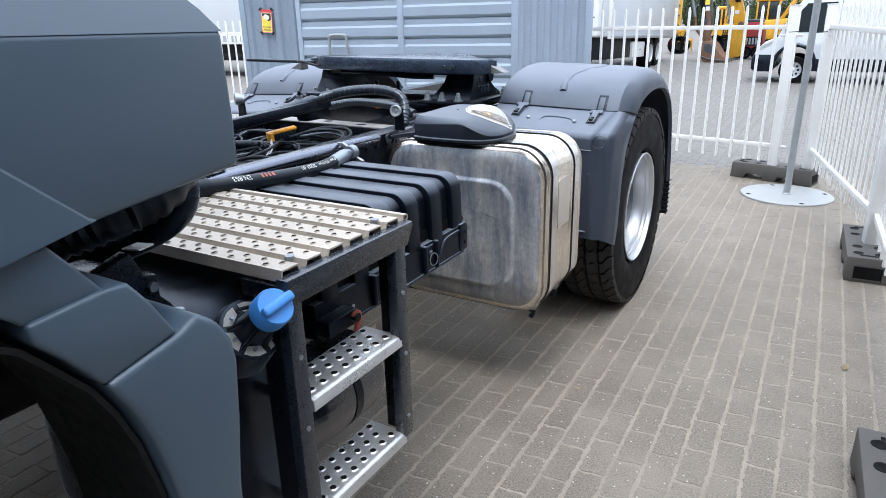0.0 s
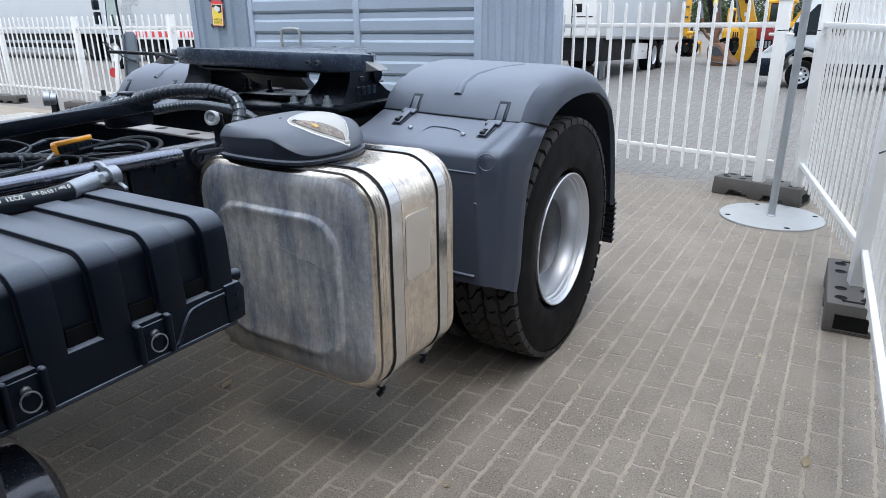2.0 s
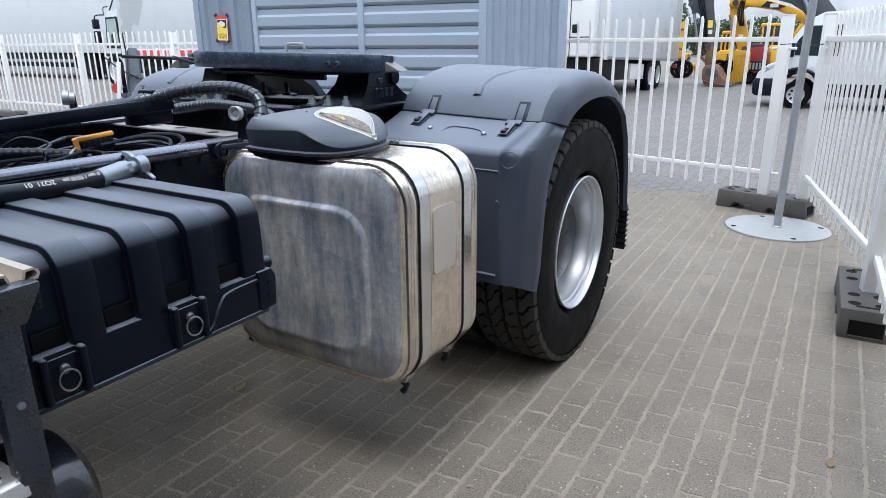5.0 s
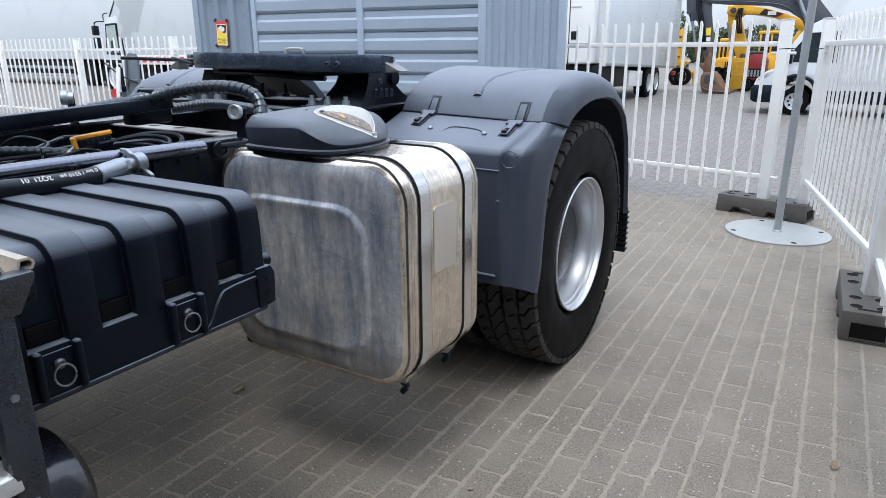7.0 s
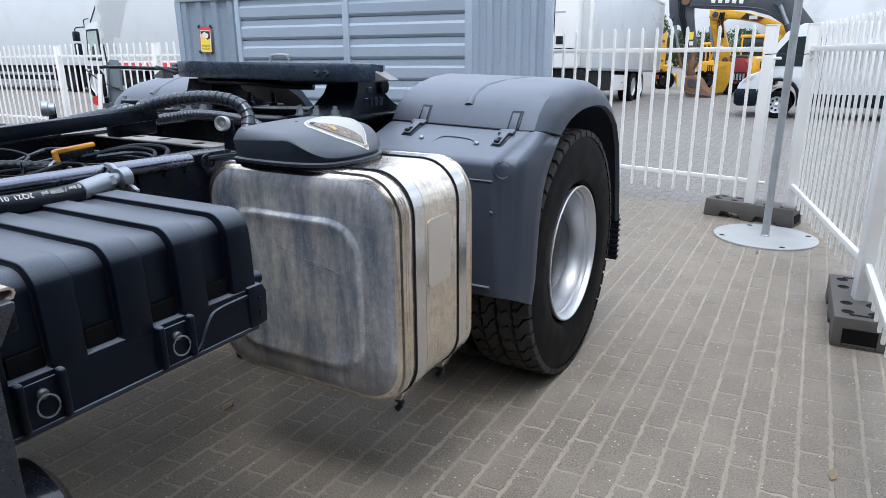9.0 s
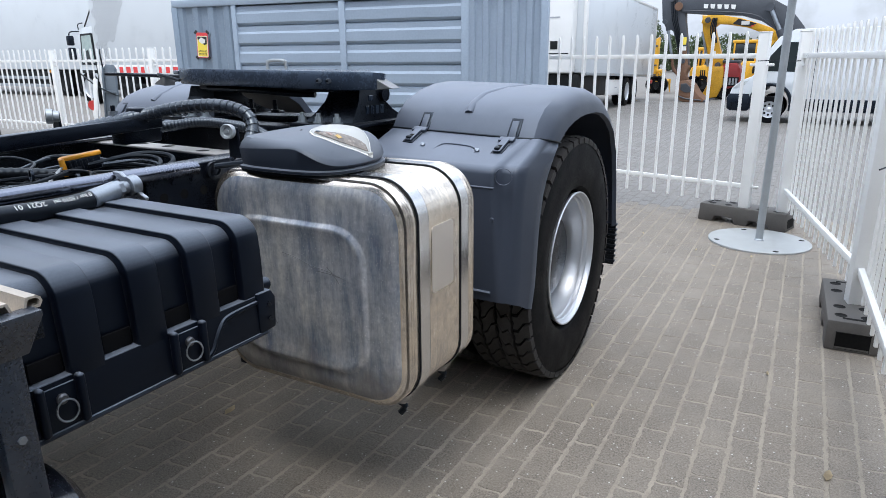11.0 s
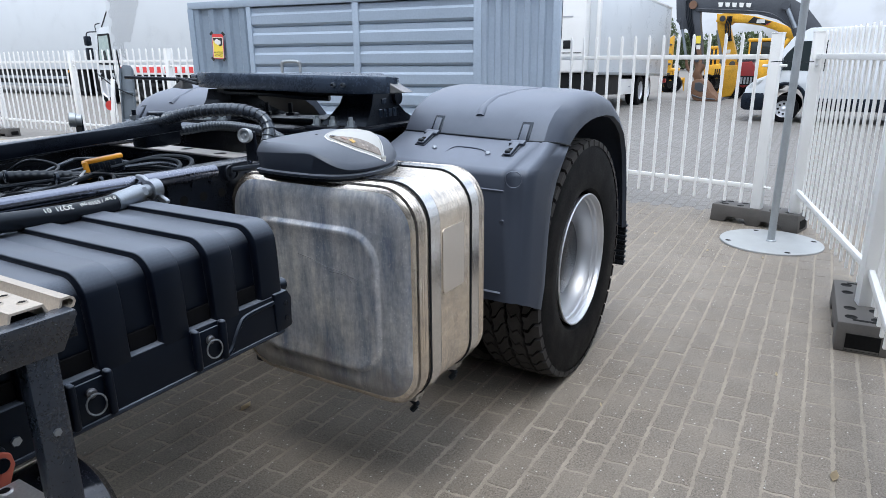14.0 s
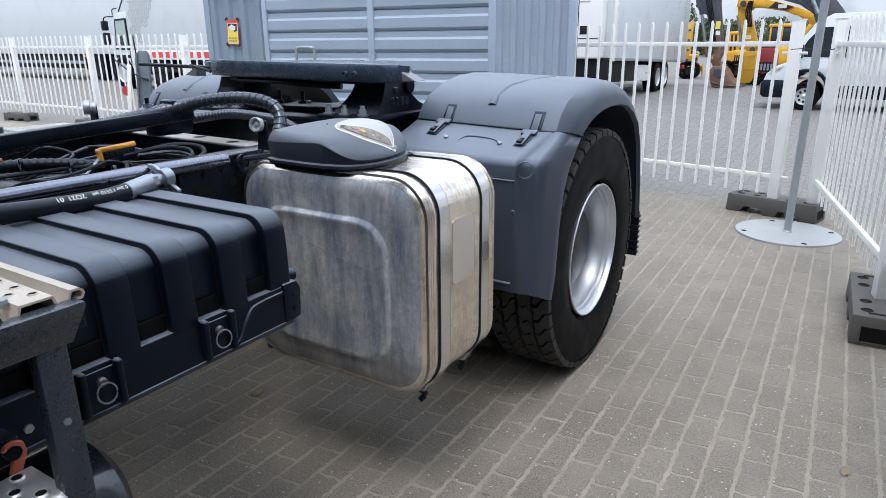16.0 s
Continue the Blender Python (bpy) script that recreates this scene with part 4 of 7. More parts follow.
def box_truck():
    t = thing("box_truck", "white box truck with grey cube pattern and red-white marking", "truck")
    y0 = 10.6
    part("box_body", box(-18.35, -9.2, y0, y0 + 2.5, 1.20, 4.1, 0.03), WHITE_BODY, t)
    part("side_skirt", box(-18.35, -9.2, y0 - 0.01, y0 + 0.05, 0.92, 1.20, 0.01), WHITE_PAINT, t)
    part("chassis", box(-18.4, -9.2, y0 + 0.3, y0 + 2.2, 0.45, 1.1, 0.02), DARK_UNDER, t)
    for k in range(16):
        x = -18.0 + k * 0.36
        part("marking", box(x, x + 0.22, y0 - 0.016, y0 - 0.011, 0.98, 1.15), RED_PRINT if k < 10 else LINE_GREY, t)
    for k in range(9):
        part("underrun_bar", box(-17.6 + 1.0 * k, -16.7 + 1.0 * k, y0 - 0.02, y0 + 0.02, 0.55, 0.66, 0.01), DARK_UNDER, t)
    for x in (-16.9, -12.5, -11.2):
        road_wheel(t, (x, y0 + 0.15, 0.5), 0.5, 0.3, (0, 1, 0), DARK_UNDER)
    # cube pattern in thin lines
    bm = bmesh.new()
    s = 0.128
    for r in range(9):
        for c in range(6):
            if c > 0.3 + r * 0.72 or c > 4:
                continue
            cx, cz = -18.10 + c * 0.282 + (0.141 if r % 2 else 0), 1.29 + r * 0.238
            hexa = [(cx + s * math.sin(radians(60 * k)), cz + s * math.cos(radians(60 * k))) for k in range(6)]
            lines = [(hexa[k], hexa[(k + 1) % 6]) for k in range(6)] + [(hexa[k], (cx, cz)) for k in (1, 3, 5)]
            for (ax_, az), (bx, bz) in lines:
                d = Vector((bx - ax_, 0, bz - az)).normalized().cross(Vector((0, 1, 0))) * 0.0125
                vs = [bm.verts.new((ax_ + d.x, y0 - 0.004, az + d.z)), bm.verts.new((bx + d.x, y0 - 0.004, bz + d.z)), bm.verts.new((bx - d.x, y0 - 0.004, bz - d.z)), bm.verts.new((ax_ - d.x, y0 - 0.004, az - d.z))]
                bm.faces.new(vs)
    part("cube_pattern", bm, LINE_GREY, t)["kind"] = "stuff"
    cab = part("cab", prism([(-19.40, 0.45), (-19.42, 1.25), (-19.22, 2.15), (-19.08, 2.30), (-18.42, 2.38), (-18.40, 0.45)], "y", y0 + 0.05, y0 + 2.4, 0.05, 2), WHITE_BODY, t, "white truck cab")
    glass = mat("green_glass", (0.36, 0.44, 0.42), 0.14, var=0.25, scale=5, bump=0)
    part("window_seal", prism([(-19.20, 1.22), (-19.06, 2.14), (-18.48, 2.16), (-18.46, 1.20)], "y", y0 + 0.036, y0 + 0.06), BLACK_RUBBER, cab)
    part("side_window", prism([(-19.12, 1.28), (-19.00, 2.08), (-18.53, 2.10), (-18.51, 1.27)], "y", y0 + 0.028, y0 + 0.06), glass, cab, "greenish side window")
    part("seat_shape", prism([(-18.90, 1.28), (-18.86, 1.62), (-18.74, 1.66), (-18.66, 1.28)], "y", y0 + 0.024, y0 + 0.05), GLASS_DARK, cab)
    part("windscreen", prism([(-19.41, 1.35), (-19.21, 2.1), (-19.17, 2.1), (-19.35, 1.35)], "y", y0 + 0.2, y0 + 2.2), GLASS_DARK, cab)
    part("roof_deflector", prism([(-19.0, 2.35), (-18.45, 3.0), (-18.40, 2.36)], "y", y0 + 0.2, y0 + 2.2, 0.03), WHITE_BODY, cab)
    part("deflector_edge", tube([(-19.0, y0 + 0.19, 2.36), (-18.46, y0 + 0.19, 3.0)], 0.02, 6, 1), DARK_UNDER, cab)
    for z0, z1, x in ((1.80, 2.10, -19.52), (1.36, 1.74, -19.50)):
        part("mirror", box(x - 0.10, x + 0.06, y0 - 0.12, y0 + 0.08, z0, z1, 0.04), BLACK_PLASTIC, cab)
    part("mirror_arm", tube([(-19.10, y0 + 0.05, 2.22), (-19.45, y0 - 0.05, 2.20), (-19.53, y0 - 0.05, 2.05)], 0.02, 6, 3), BLACK_PLASTIC, cab)
    part("grab_handle", tube([(-19.12, y0 + 0.04, 2.26), (-19.0, y0 - 0.02, 2.42), (-18.85, y0 + 0.04, 2.46)], 0.016, 6, 4), BLACK_PLASTIC, cab)
    road_wheel(t, (-18.9, y0 + 0.15, 0.5), 0.5, 0.3, (0, 1, 0), RIM)
    part("arch", box(-19.35, -18.45, y0 + 0.04, y0 + 0.3, 0.95, 1.06, 0.03), DARK_UNDER, cab)
    part("door_line", tube([(-18.45, y0 + 0.045, 0.75), (-18.45, y0 + 0.045, 2.15)], 0.012, 6, 1), DARK_UNDER, cab)
    t.location, t.scale = (0.05, 0.23, 0), (1, 1, 1.03)
    return t


box_truck()


def left_trailer():
    t = thing("white_trailer", "large white box trailer parked far behind the fence", "trailer")
    y0 = 13.2
    part("box_body", box(-38.0, -21.2, y0, y0 + 2.5, 1.02, 4.4, 0.03), WHITE_BODY, t)
    part("corner_strip", box(-21.28, -21.17, y0 - 0.02, y0 + 0.1, 1.0, 4.42, 0.02), WHITE_PAINT, t)
    part("chassis", box(-37.5, -21.8, y0 + 0.4, y0 + 2.1, 0.5, 1.0, 0.02), DARK_UNDER, t)
    # dark block put in for the shade under the trailer body
    part("dark_under_block", box(-37.0, -24.9, y0 + 0.06, y0 + 0.5, 0.42, 0.95, 0.02), DARK_UNDER, t, "dark block standing in for the shaded space under the body")
    for z in (0.40, 0.70):
        part("side_guard", box(-36.0, -25.0, y0 - 0.01, y0 + 0.03, z - 0.06, z + 0.06, 0.01), GALV, t)
    for x in (-24.0, -22.7):
        road_wheel(t, (x, y0 + 0.2, 0.5), 0.5, 0.35, (0, 1, 0), DARK_UNDER)
    part("mark_light", box(-24.9, -24.7, y0 - 0.02, y0, 0.90, 0.98), ORANGE, t)
    t.location, t.scale = (-0.59, 0.26, 0), (1, 1, 1.03)
    return t


left_trailer()


# ---- trees and hedge on the horizon ----
def tree(x, y, h, w, seed):
    rnd = random.Random(seed)
    t = thing("tree", "leafy green tree on the horizon", "tree", "trees")
    tr = cyl((x, y, 0), (x + 0.2, y, h * 0.55), 0.22, 10, 0.10)
    for k in range(6):
        a = rnd.uniform(0, 6.28)
        join(tr, cyl((x + 0.1, y, h * rnd.uniform(0.25, 0.5)), (x + w * 0.35 * math.cos(a), y + w * 0.35 * math.sin(a), h * rnd.uniform(0.6, 0.85)), 0.08, 6, 0.03))
    part("trunk", tr, mat("bark", (0.12, 0.09, 0.065), 0.8, var=0.3, bump=0.3) if seed == 1 else bpy.data.materials["bark"], t)
    verts, faces = [], []
    for k in range(1500):
        a, u = rnd.uniform(0, 6.283), rnd.random() ** 0.5
        zz = rnd.uniform(0.12, 1.0)
        rad = w * 0.5 * u * (0.55 + 0.45 * math.sin(math.pi * min(1, zz * 1.05))) * (1 + 0.25 * math.sin(3 * a + seed) * math.sin(5 * zz + seed))
        c = Vector((x + rad * math.cos(a), y + rad * math.sin(a), h * (0.12 + 0.85 * zz) + rnd.uniform(-0.1, 0.1)))
        q = Euler((rnd.uniform(0, 3), rnd.uniform(0, 3), rnd.uniform(0, 3))).to_matrix()
        s = rnd.uniform(0.07, 0.16)
        i = len(verts)
        verts += [c + q @ Vector(p) for p in ((-s, 0, 0), (0, -s * 0.6, 0.02), (s, 0, 0), (0, s * 0.6, 0.03))]
        faces.append((i, i + 1, i + 2, i + 3))
    me = bpy.data.meshes.new("crown")
    me.from_pydata(verts, [], faces)
    me.materials.append(LEAF)
    cr = new("crown", me)
    cr.parent = t


for k, (x, y, h, w) in enumerate(((-10.6, 60, 4.4, 3.6), (-8.4, 62, 3.2, 3.0), (-6.0, 61, 3.0, 3.4), (-3.2, 60, 3.1, 4.0), (-0.6, 62, 2.9, 4.2), (2.4, 61, 2.6, 4.0), (5.6, 62, 3.2, 4.4), (-13.5, 63, 3.8, 4.0), (9.5, 62, 3.4, 5.0), (13.8, 63, 3.2, 5.0))):
    tree(x - 1.8, y + 1.3, h * 1.05, w, k + 1)


def hedge():
    rnd = random.Random(77)
    verts, faces = [], []
    for k in range(9000):
        x = rnd.uniform(-60, 60)
        c = Vector((x, rnd.uniform(66, 68.5), rnd.uniform(0, 1) ** 0.8 * (2.1 + 0.7 * math.sin(x * 0.7) * math.sin(x * 0.23 + 1))))
        q = Euler((rnd.uniform(0, 3), rnd.uniform(0, 3), rnd.uniform(0, 3))).to_matrix()
        s = rnd.uniform(0.15, 0.32)
        i = len(verts)
        verts += [c + q @ Vector(p) for p in ((-s, 0, 0), (0, -s * 0.7, 0.03), (s, 0, 0), (0, s * 0.7, 0.05))]
        faces.append((i, i + 1, i + 2, i + 3))
    me = bpy.data.meshes.new("hedge")
    me.from_pydata(verts, [], faces)
    me.materials.append(LEAF)
    return tagged(new("hedge", me), "uneven green hedge along the yard's far edge", "hedge", kind="stuff")


hedge()


# ---- hand truck by the fence ----
def hand_truck():
    t = thing("hand_truck", "grey steel hand truck standing upright by the fence", "hand truck")
    g = mat("hand_truck_paint", (0.13, 0.16, 0.19), 0.5, var=0.15, bump=0.05)
    part("back_plate", prism([(-0.10, 0.16), (0.115, 0.16), (0.10, 1.18), (0.06, 1.24), (-0.05, 1.24), (-0.09, 1.18)], "y", -0.012, 0.012, 0.004, 2), g, t)
    for x in (-0.10, 0.105):
        part("side_tube", tube([(x, -0.03, 0.12), (x * 0.95, -0.03, 0.7), (x * 0.85, -0.03, 1.2)], 0.014, 8, 3), g, t)
    part("cross_bar", box(-0.1, 0.1, -0.04, -0.012, 0.42, 0.45, 0.004), g, t)
    part("cross_bar", box(-0.1, 0.1, -0.04, -0.012, 0.84, 0.87, 0.004), g, t)
    part("axle", cyl((-0.34, 0.05, 0.125), (0.16, 0.05, 0.125), 0.013, 10), STEEL, t)
    for x in (-0.27, 0.10):
        road_wheel(t, (x, 0.05 - 0.09, 0.125), 0.125, 0.08, (0.3, 1, 0), GALV)
    part("toe_plate", box(-0.15, 0.2, -0.25, -0.02, 0.004, 0.012, 0.002), g, t)
    part("strap", tube([(-0.40, -0.05, 1.08), (-0.15, -0.08, 0.92), (0.12, -0.03, 0.80)], 0.010, 6, 4), BLACK_RUBBER, t)
    part("handle_rod", tube([(-0.09, -0.02, 1.2), (-0.10, -0.05, 1.40), (-0.06, -0.12, 1.44)], 0.010, 6, 4), BLACK_RUBBER, t)
    t.matrix_world = pose(-7.72, 3.93, 0, 0, 4, 28) @ Matrix.Scale(1.06, 4)
    s = thing("marker_stick", "white stick with a red disc leaning on the hand truck", "stick")
    part("stick", shift(box(-0.03, 0.03, -0.012, 0.012, 0.06, 1.05, 0.004), Matrix()), WHITE_PAINT, s)
    part("tip", box(-0.022, 0.022, -0.01, 0.01, 0.0, 0.06, 0.003), BLACK_RUBBER, s)
    part("disc", lathe([(-0.006, 0.072), (0.006, 0.072), (0.006, 0.0001)], (-0.045, 0.0, 0.665), (0, 1, 0), 24), RED, s)
    s.matrix_world = pose(-7.84, 3.70, 0, 0, 7, 28) @ Matrix.Scale(1.06, 4)


hand_truck()

# ---- truck ----
XC = -0.09
truck = thing("truck", "anthracite tractor truck with bare chassis, seen behind the cab", "truck")


def mirror(bm):
    bmesh.ops.transform(bm, matrix=Matrix.Translation((2 * XC, 0, 0)) @ Matrix.Diagonal((-1, 1, 1, 1)), verts=bm.verts[:])
    bmesh.ops.reverse_faces(bm, faces=bm.faces[:])
    return bm


# frame rails: channels open to the inside
rail_prof = [(0.400, 0.79), (0.400, 1.056), (0.398, 1.063), (0.393, 1.068), (0.386, 1.070), (0.310, 1.070), (0.310, 1.061), (0.390, 1.060), (0.390, 0.80), (0.31, 0.80), (0.31, 0.79)]
part("frame_rail", prism(rail_prof, "y", -4.3, 0.95), GLOSS_RAIL, truck, "glossy dark blue-black steel rail")
part("frame_rail", mirror(prism(rail_prof, "y", -4.3, 0.95)), GLOSS_RAIL, truck)
cross = prism([(-0.56, -1.00), (0.325, -1.045), (0.325, -0.955), (-0.56, -0.905)], "z", 1.048, 1.056, 0.002, 1)
cm = part("cross_member", cross, mat("dusty_plate", (0.20, 0.20, 0.205), 0.50, var=0.2, bump=0.1, dust_skylight=0.35), truck, "dusty flat steel cross plate")
for x, y in ((0.10, -0.995), (-0.28, -0.955), (-0.12, -0.965)):
    part("slot", lathe([(1.0562, 0.024), (1.0566, 0.022), (1.0562, 0.0001)], (x, y, 0), (0, 0, 1), 16), HOLE, cm)
for y in (-2.55, -1.75, 0.55):
    part("cross_member", box(-0.57, 0.39, y - 0.05, y + 0.05, 0.84, 1.03, 0.01), CHASSIS, truck)
part("gearbox", box(-0.42, 0.24, -3.3, -1.9, 0.52, 0.80, 0.10, 3), DARK_UNDER, truck)
# engine and front axle: unseen, added to block light reaching under the truck
part("engine", box(-0.48, 0.30, -4.7, -3.2, 0.36, 0.86, 0.10, 3), DARK_UNDER, truck)
part("front_axle", cyl((-1.0, -3.72, 0.53), (0.82, -3.72, 0.53), 0.07, 16), DARK_UNDER, truck)
part("propshaft", cyl((XC, -2.3, 0.66), (XC, -0.25, 0.56), 0.06, 20), CHASSIS, truck)
ax = part("rear_axle", cyl((-1.0, 0.030, 0.527), (0.82, 0.030, 0.527), 0.085, 20), CHASSIS, truck)
part("differential", lathe([(-0.19, 0.06), (-0.16, 0.15), (-0.05, 0.21), (0.08, 0.20), (0.17, 0.12), (0.2, 0.05)], (XC, 0.030, 0.53), (0, 1, 0), 24), CHASSIS, ax)
for sx in (0.33, -0.51):
    part("air_bellow", lathe([(0.42, 0.10), (0.45, 0.13), (0.55, 0.135), (0.57, 0.11), (0.60, 0.135), (0.72, 0.13), (0.78, 0.10)], (sx, 0.45, 0), (0, 0, 1), 24), BLACK_RUBBER, truck)
    part("shock_absorber", cyl((sx + 0.03, 0.16, 0.45), (sx + 0.03, 0.28, 0.98), 0.03, 14), CHASSIS, truck)


# wheels
def tyre_rows(w):
    h = w / 2
    return [(d, 0.298 + (r - 0.298) * 1.037) for d, r in [(-h + 0.035, 0.298), (-h + 0.012, 0.315), (-h + 0.004, 0.345), (-h, 0.395), (-h + 0.004, 0.435), (-h + 0.003, 0.470), (-h + 0.010, 0.492), (-h + 0.024, 0.502), (0, 0.505),
            (h - 0.024, 0.502), (h - 0.010, 0.492), (h - 0.003, 0.470), (h - 0.004, 0.435), (h, 0.395), (h - 0.004, 0.345), (h - 0.012, 0.315), (h - 0.035, 0.298)]]


def tread_blocks(cx, w):
    """Chevron blocks with narrow zigzag grooves between them; the shoulder lugs run down onto the sidewall."""
    bm = bmesh.new()
    n = 46
    step = 2 * math.pi / n
    rows = [(-0.134, -0.070, 0.0, 0.26), (-0.064, -0.004, 0.42, -0.42), (0.004, 0.064, 0.42, 0.42), (0.070, 0.134, 0.0, -0.26)]
    for x0, x1, off, skew in rows:
        for k in range(n):
            gap = 0.11 if abs(x0 + x1) > 0.15 else 0.07
            a0 = (k + off + gap) * step
            a1 = (k + off + 1 - gap) * step
            q, xm, bend = skew * step, (x0 + x1) / 2, 0.20 * step
            ends = [(x0, -q), (xm - 0.012, -q * 0.2 + bend), (xm + 0.012, q * 0.2 - bend), (x1, q)]
            out = [(x, a0 + d) for x, d in ends] + [(x1 - 0.006 * (x1 < 0.1), (a0 + a1) / 2 + q)] + [(x, a1 + d) for x, d in reversed(ends)] + [(x0 + 0.006 * (x0 > -0.1), (a0 + a1) / 2 - q)]
            top, low = [], []
            for x, a in out:
                edge = abs(x) > 0.128
                r = 0.5262 - (0.007 if edge else 0.0)
                top.append(bm.verts.new((cx + x * (1.0 if edge else 0.99), math.cos(a) * r, math.sin(a) * r)))
                r = 0.496 if edge else 0.503
                low.append(bm.verts.new((cx + x * (1.015 if edge else 1.0), math.cos(a) * r, math.sin(a) * r)))
            bm.faces.new(top)
            for i in range(len(out)):
                j = (i + 1) % len(out)
                bm.faces.new((top[i], top[j], low[j], low[i]))
    return bm


def wheel(cx, y, side=1):
    wl_ = part("wheel", lathe([(-0.10, 0.16), (-0.09, 0.17), (0.04, 0.17), (0.05, 0.15), (0.05, 0.0001)], (0, 0, 0), (1, 0, 0), 32), CHASSIS, truck)
    t = part("tyre", lathe(tyre_rows(0.28), (0, 0, 0), (1, 0, 0), 96, cap=False), TYRE, wl_, "worn black drive tyre with blocky tread")
    part("tread", tread_blocks(0, 0.28), TREAD, wl_, sharp=25)
    rim = [(0.108, 0.286), (0.120, 0.289), (0.128, 0.292), (0.1315, 0.2895), (0.131, 0.285), (0.124, 0.281), (0.110, 0.2785), (0.104, 0.2735), (0.090, 0.272), (0.084, 0.2665), (0.060, 0.265), (0.052, 0.2615), (0.010, 0.259), (-0.020, 0.253), (-0.040, 0.240), (-0.052, 0.222), (-0.060, 0.200), (-0.063, 0.165), (-0.063, 0.12)]
    part("rim", lathe(rim, (0, 0, 0), (1, 0, 0), 96, cap=False), RIM, wl_, "silver steel dished rim", sharp=24)
    for k in range(10):
        a = 2 * math.pi * k / 10
        c = Vector((-0.058, 0.1675 * math.cos(a), 0.1675 * math.sin(a)))
        nut = part("wheel_nut", cyl(c, c + Vector((0.028, 0, 0)), 0.016, 6), STEEL, wl_)
    wl_.location = (cx, y, 0.5268)
    if side < 0:
        wl_.rotation_euler = (0, 0, math.pi)
    return wl_


wheel(1.020, 0.030)
wheel(0.670, 0.030, -1)
wheel(2 * XC - 1.020, 0.030, -1)
wheel(2 * XC - 0.670, 0.030)


# rear fenders
def fender(side):
    f = []
    def flip(b):
        """The inner half of the fender rides a little higher; the far side is the mirror of this one."""
        for v in b.verts:
            v.co.z += 0.035 * max(0.0, 0.98 - v.co.x)
        return b if side > 0 else mirror(b)
    xi, xo = 0.510, 1.168
    # lower front section: face, shelf, and the curved outer cheek that follows the tyre
    rows = []
    lip = [(-0.490, 0.476), (-0.464, 0.56), (-0.452, 0.68), (-0.440, 0.79), (-0.414, 0.885), (-0.386, 0.935), (-0.368, 0.958), (-0.350, 0.978), (-0.308, 1.020), (-0.262, 1.060)]
    face = [(-0.624, 0.532), (-0.629, 0.60), (-0.633, 0.70), (-0.637, 0.82), (-0.639, 0.93), (-0.637, 0.988), (-0.629, 1.006), (-0.609, 1.017), (-0.50, 1.048), (-0.392, 1.086)]
    for (ly, lz), (fy, fz) in zip(lip, face):
        row = [(xi, fy + 0.10, fz), (xi, fy + 0.012, fz), (xi + 0.014, fy, fz)]
        k = min(1.0, max(0.0, (fz - 0.55) / 0.42))
        if fz > 1.04:
            k = max(0.0, 1 - (fz - 1.04) / 0.043)
        fold = 1.100 - 0.022 * k
        dip = 0.046 * k
        row += [(0.75, fy, fz), (0.95, fy, fz), (fold - 0.02, fy, fz), (fold - 0.006, fy + 0.001, fz), (fold + 0.004, fy + 0.006 + dip * 0.45, fz - 0.002), (fold + 0.018, fy + 0.008 + dip, fz - 0.004 * k),
                (1.124, fy * 0.95 + ly * 0.05 + 0.008 + dip * 0.7, fz * 0.97 + lz * 0.03), (1.137, fy * 0.82 + ly * 0.18 + dip * 0.2, fz * 0.85 + lz * 0.15), (1.150, fy * 0.55 + ly * 0.45, fz * 0.6 + lz * 0.4), (xo - 0.008, fy * 0.18 + ly * 0.82, lz * 0.85 + fz * 0.15), (xo, ly, lz), (xo - 0.02, ly + 0.012, lz - 0.004)]
        rows.append(row)
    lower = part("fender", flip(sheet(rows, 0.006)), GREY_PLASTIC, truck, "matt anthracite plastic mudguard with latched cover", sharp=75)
    # hood over the tyre
    top = [(-0.392, 1.089), (-0.350, 1.148), (-0.290, 1.192), (-0.200, 1.224), (-0.08, 1.245), (0.05, 1.253), (0.18, 1.248), (0.31, 1.220), (0.43, 1.155), (0.545, 1.04), (0.625, 0.88), (0.668, 0.71), (0.685, 0.54)]
    out = [(-0.255, 1.062), (-0.215, 1.085), (-0.165, 1.106), (-0.10, 1.124), (-0.02, 1.137), (0.08, 1.143), (0.19, 1.141), (0.30, 1.126), (0.40, 1.088), (0.49, 1.03), (0.557, 0.923), (0.61, 0.74), (0.648, 0.54)]
    rows = []
    for (ty, tz), (ly, lz) in zip(top, out):
        rows.append([(xi, ty * 0.97, tz - 0.06), (xi, ty, tz - 0.012), (xi + 0.014, ty, tz - 0.001), (0.70, ty, tz + 0.001), (0.90, ty, tz + 0.002), (1.02, ty, tz + 0.001),
                     (1.07, ty, tz - 0.005), (1.112, ty * 0.93 + ly * 0.07, tz * 0.93 + lz * 0.07 - 0.003), (1.147, ty * 0.66 + ly * 0.34, tz * 0.66 + lz * 0.34), (1.163, ty * 0.34 + ly * 0.66, tz * 0.34 + lz * 0.66), (xo, ly, lz), (xo - 0.018, ly * 0.985, lz - 0.006)])
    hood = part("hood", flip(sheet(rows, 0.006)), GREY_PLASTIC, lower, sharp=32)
    ridge = [(0.838, -0.330, 1.166), (0.835, -0.310, 1.180), (0.832, -0.285, 1.193), (0.832, -0.249, 1.206), (0.840, -0.189, 1.226), (0.862, -0.116, 1.238), (0.892, -0.036, 1.247), (0.93, 0.05, 1.252)]
    part("crease", flip(tube([(x - 0.012, y, z - 0.014) for x, y, z in ridge], 0.0205, 20, 6)), GREY_PLASTIC, lower)
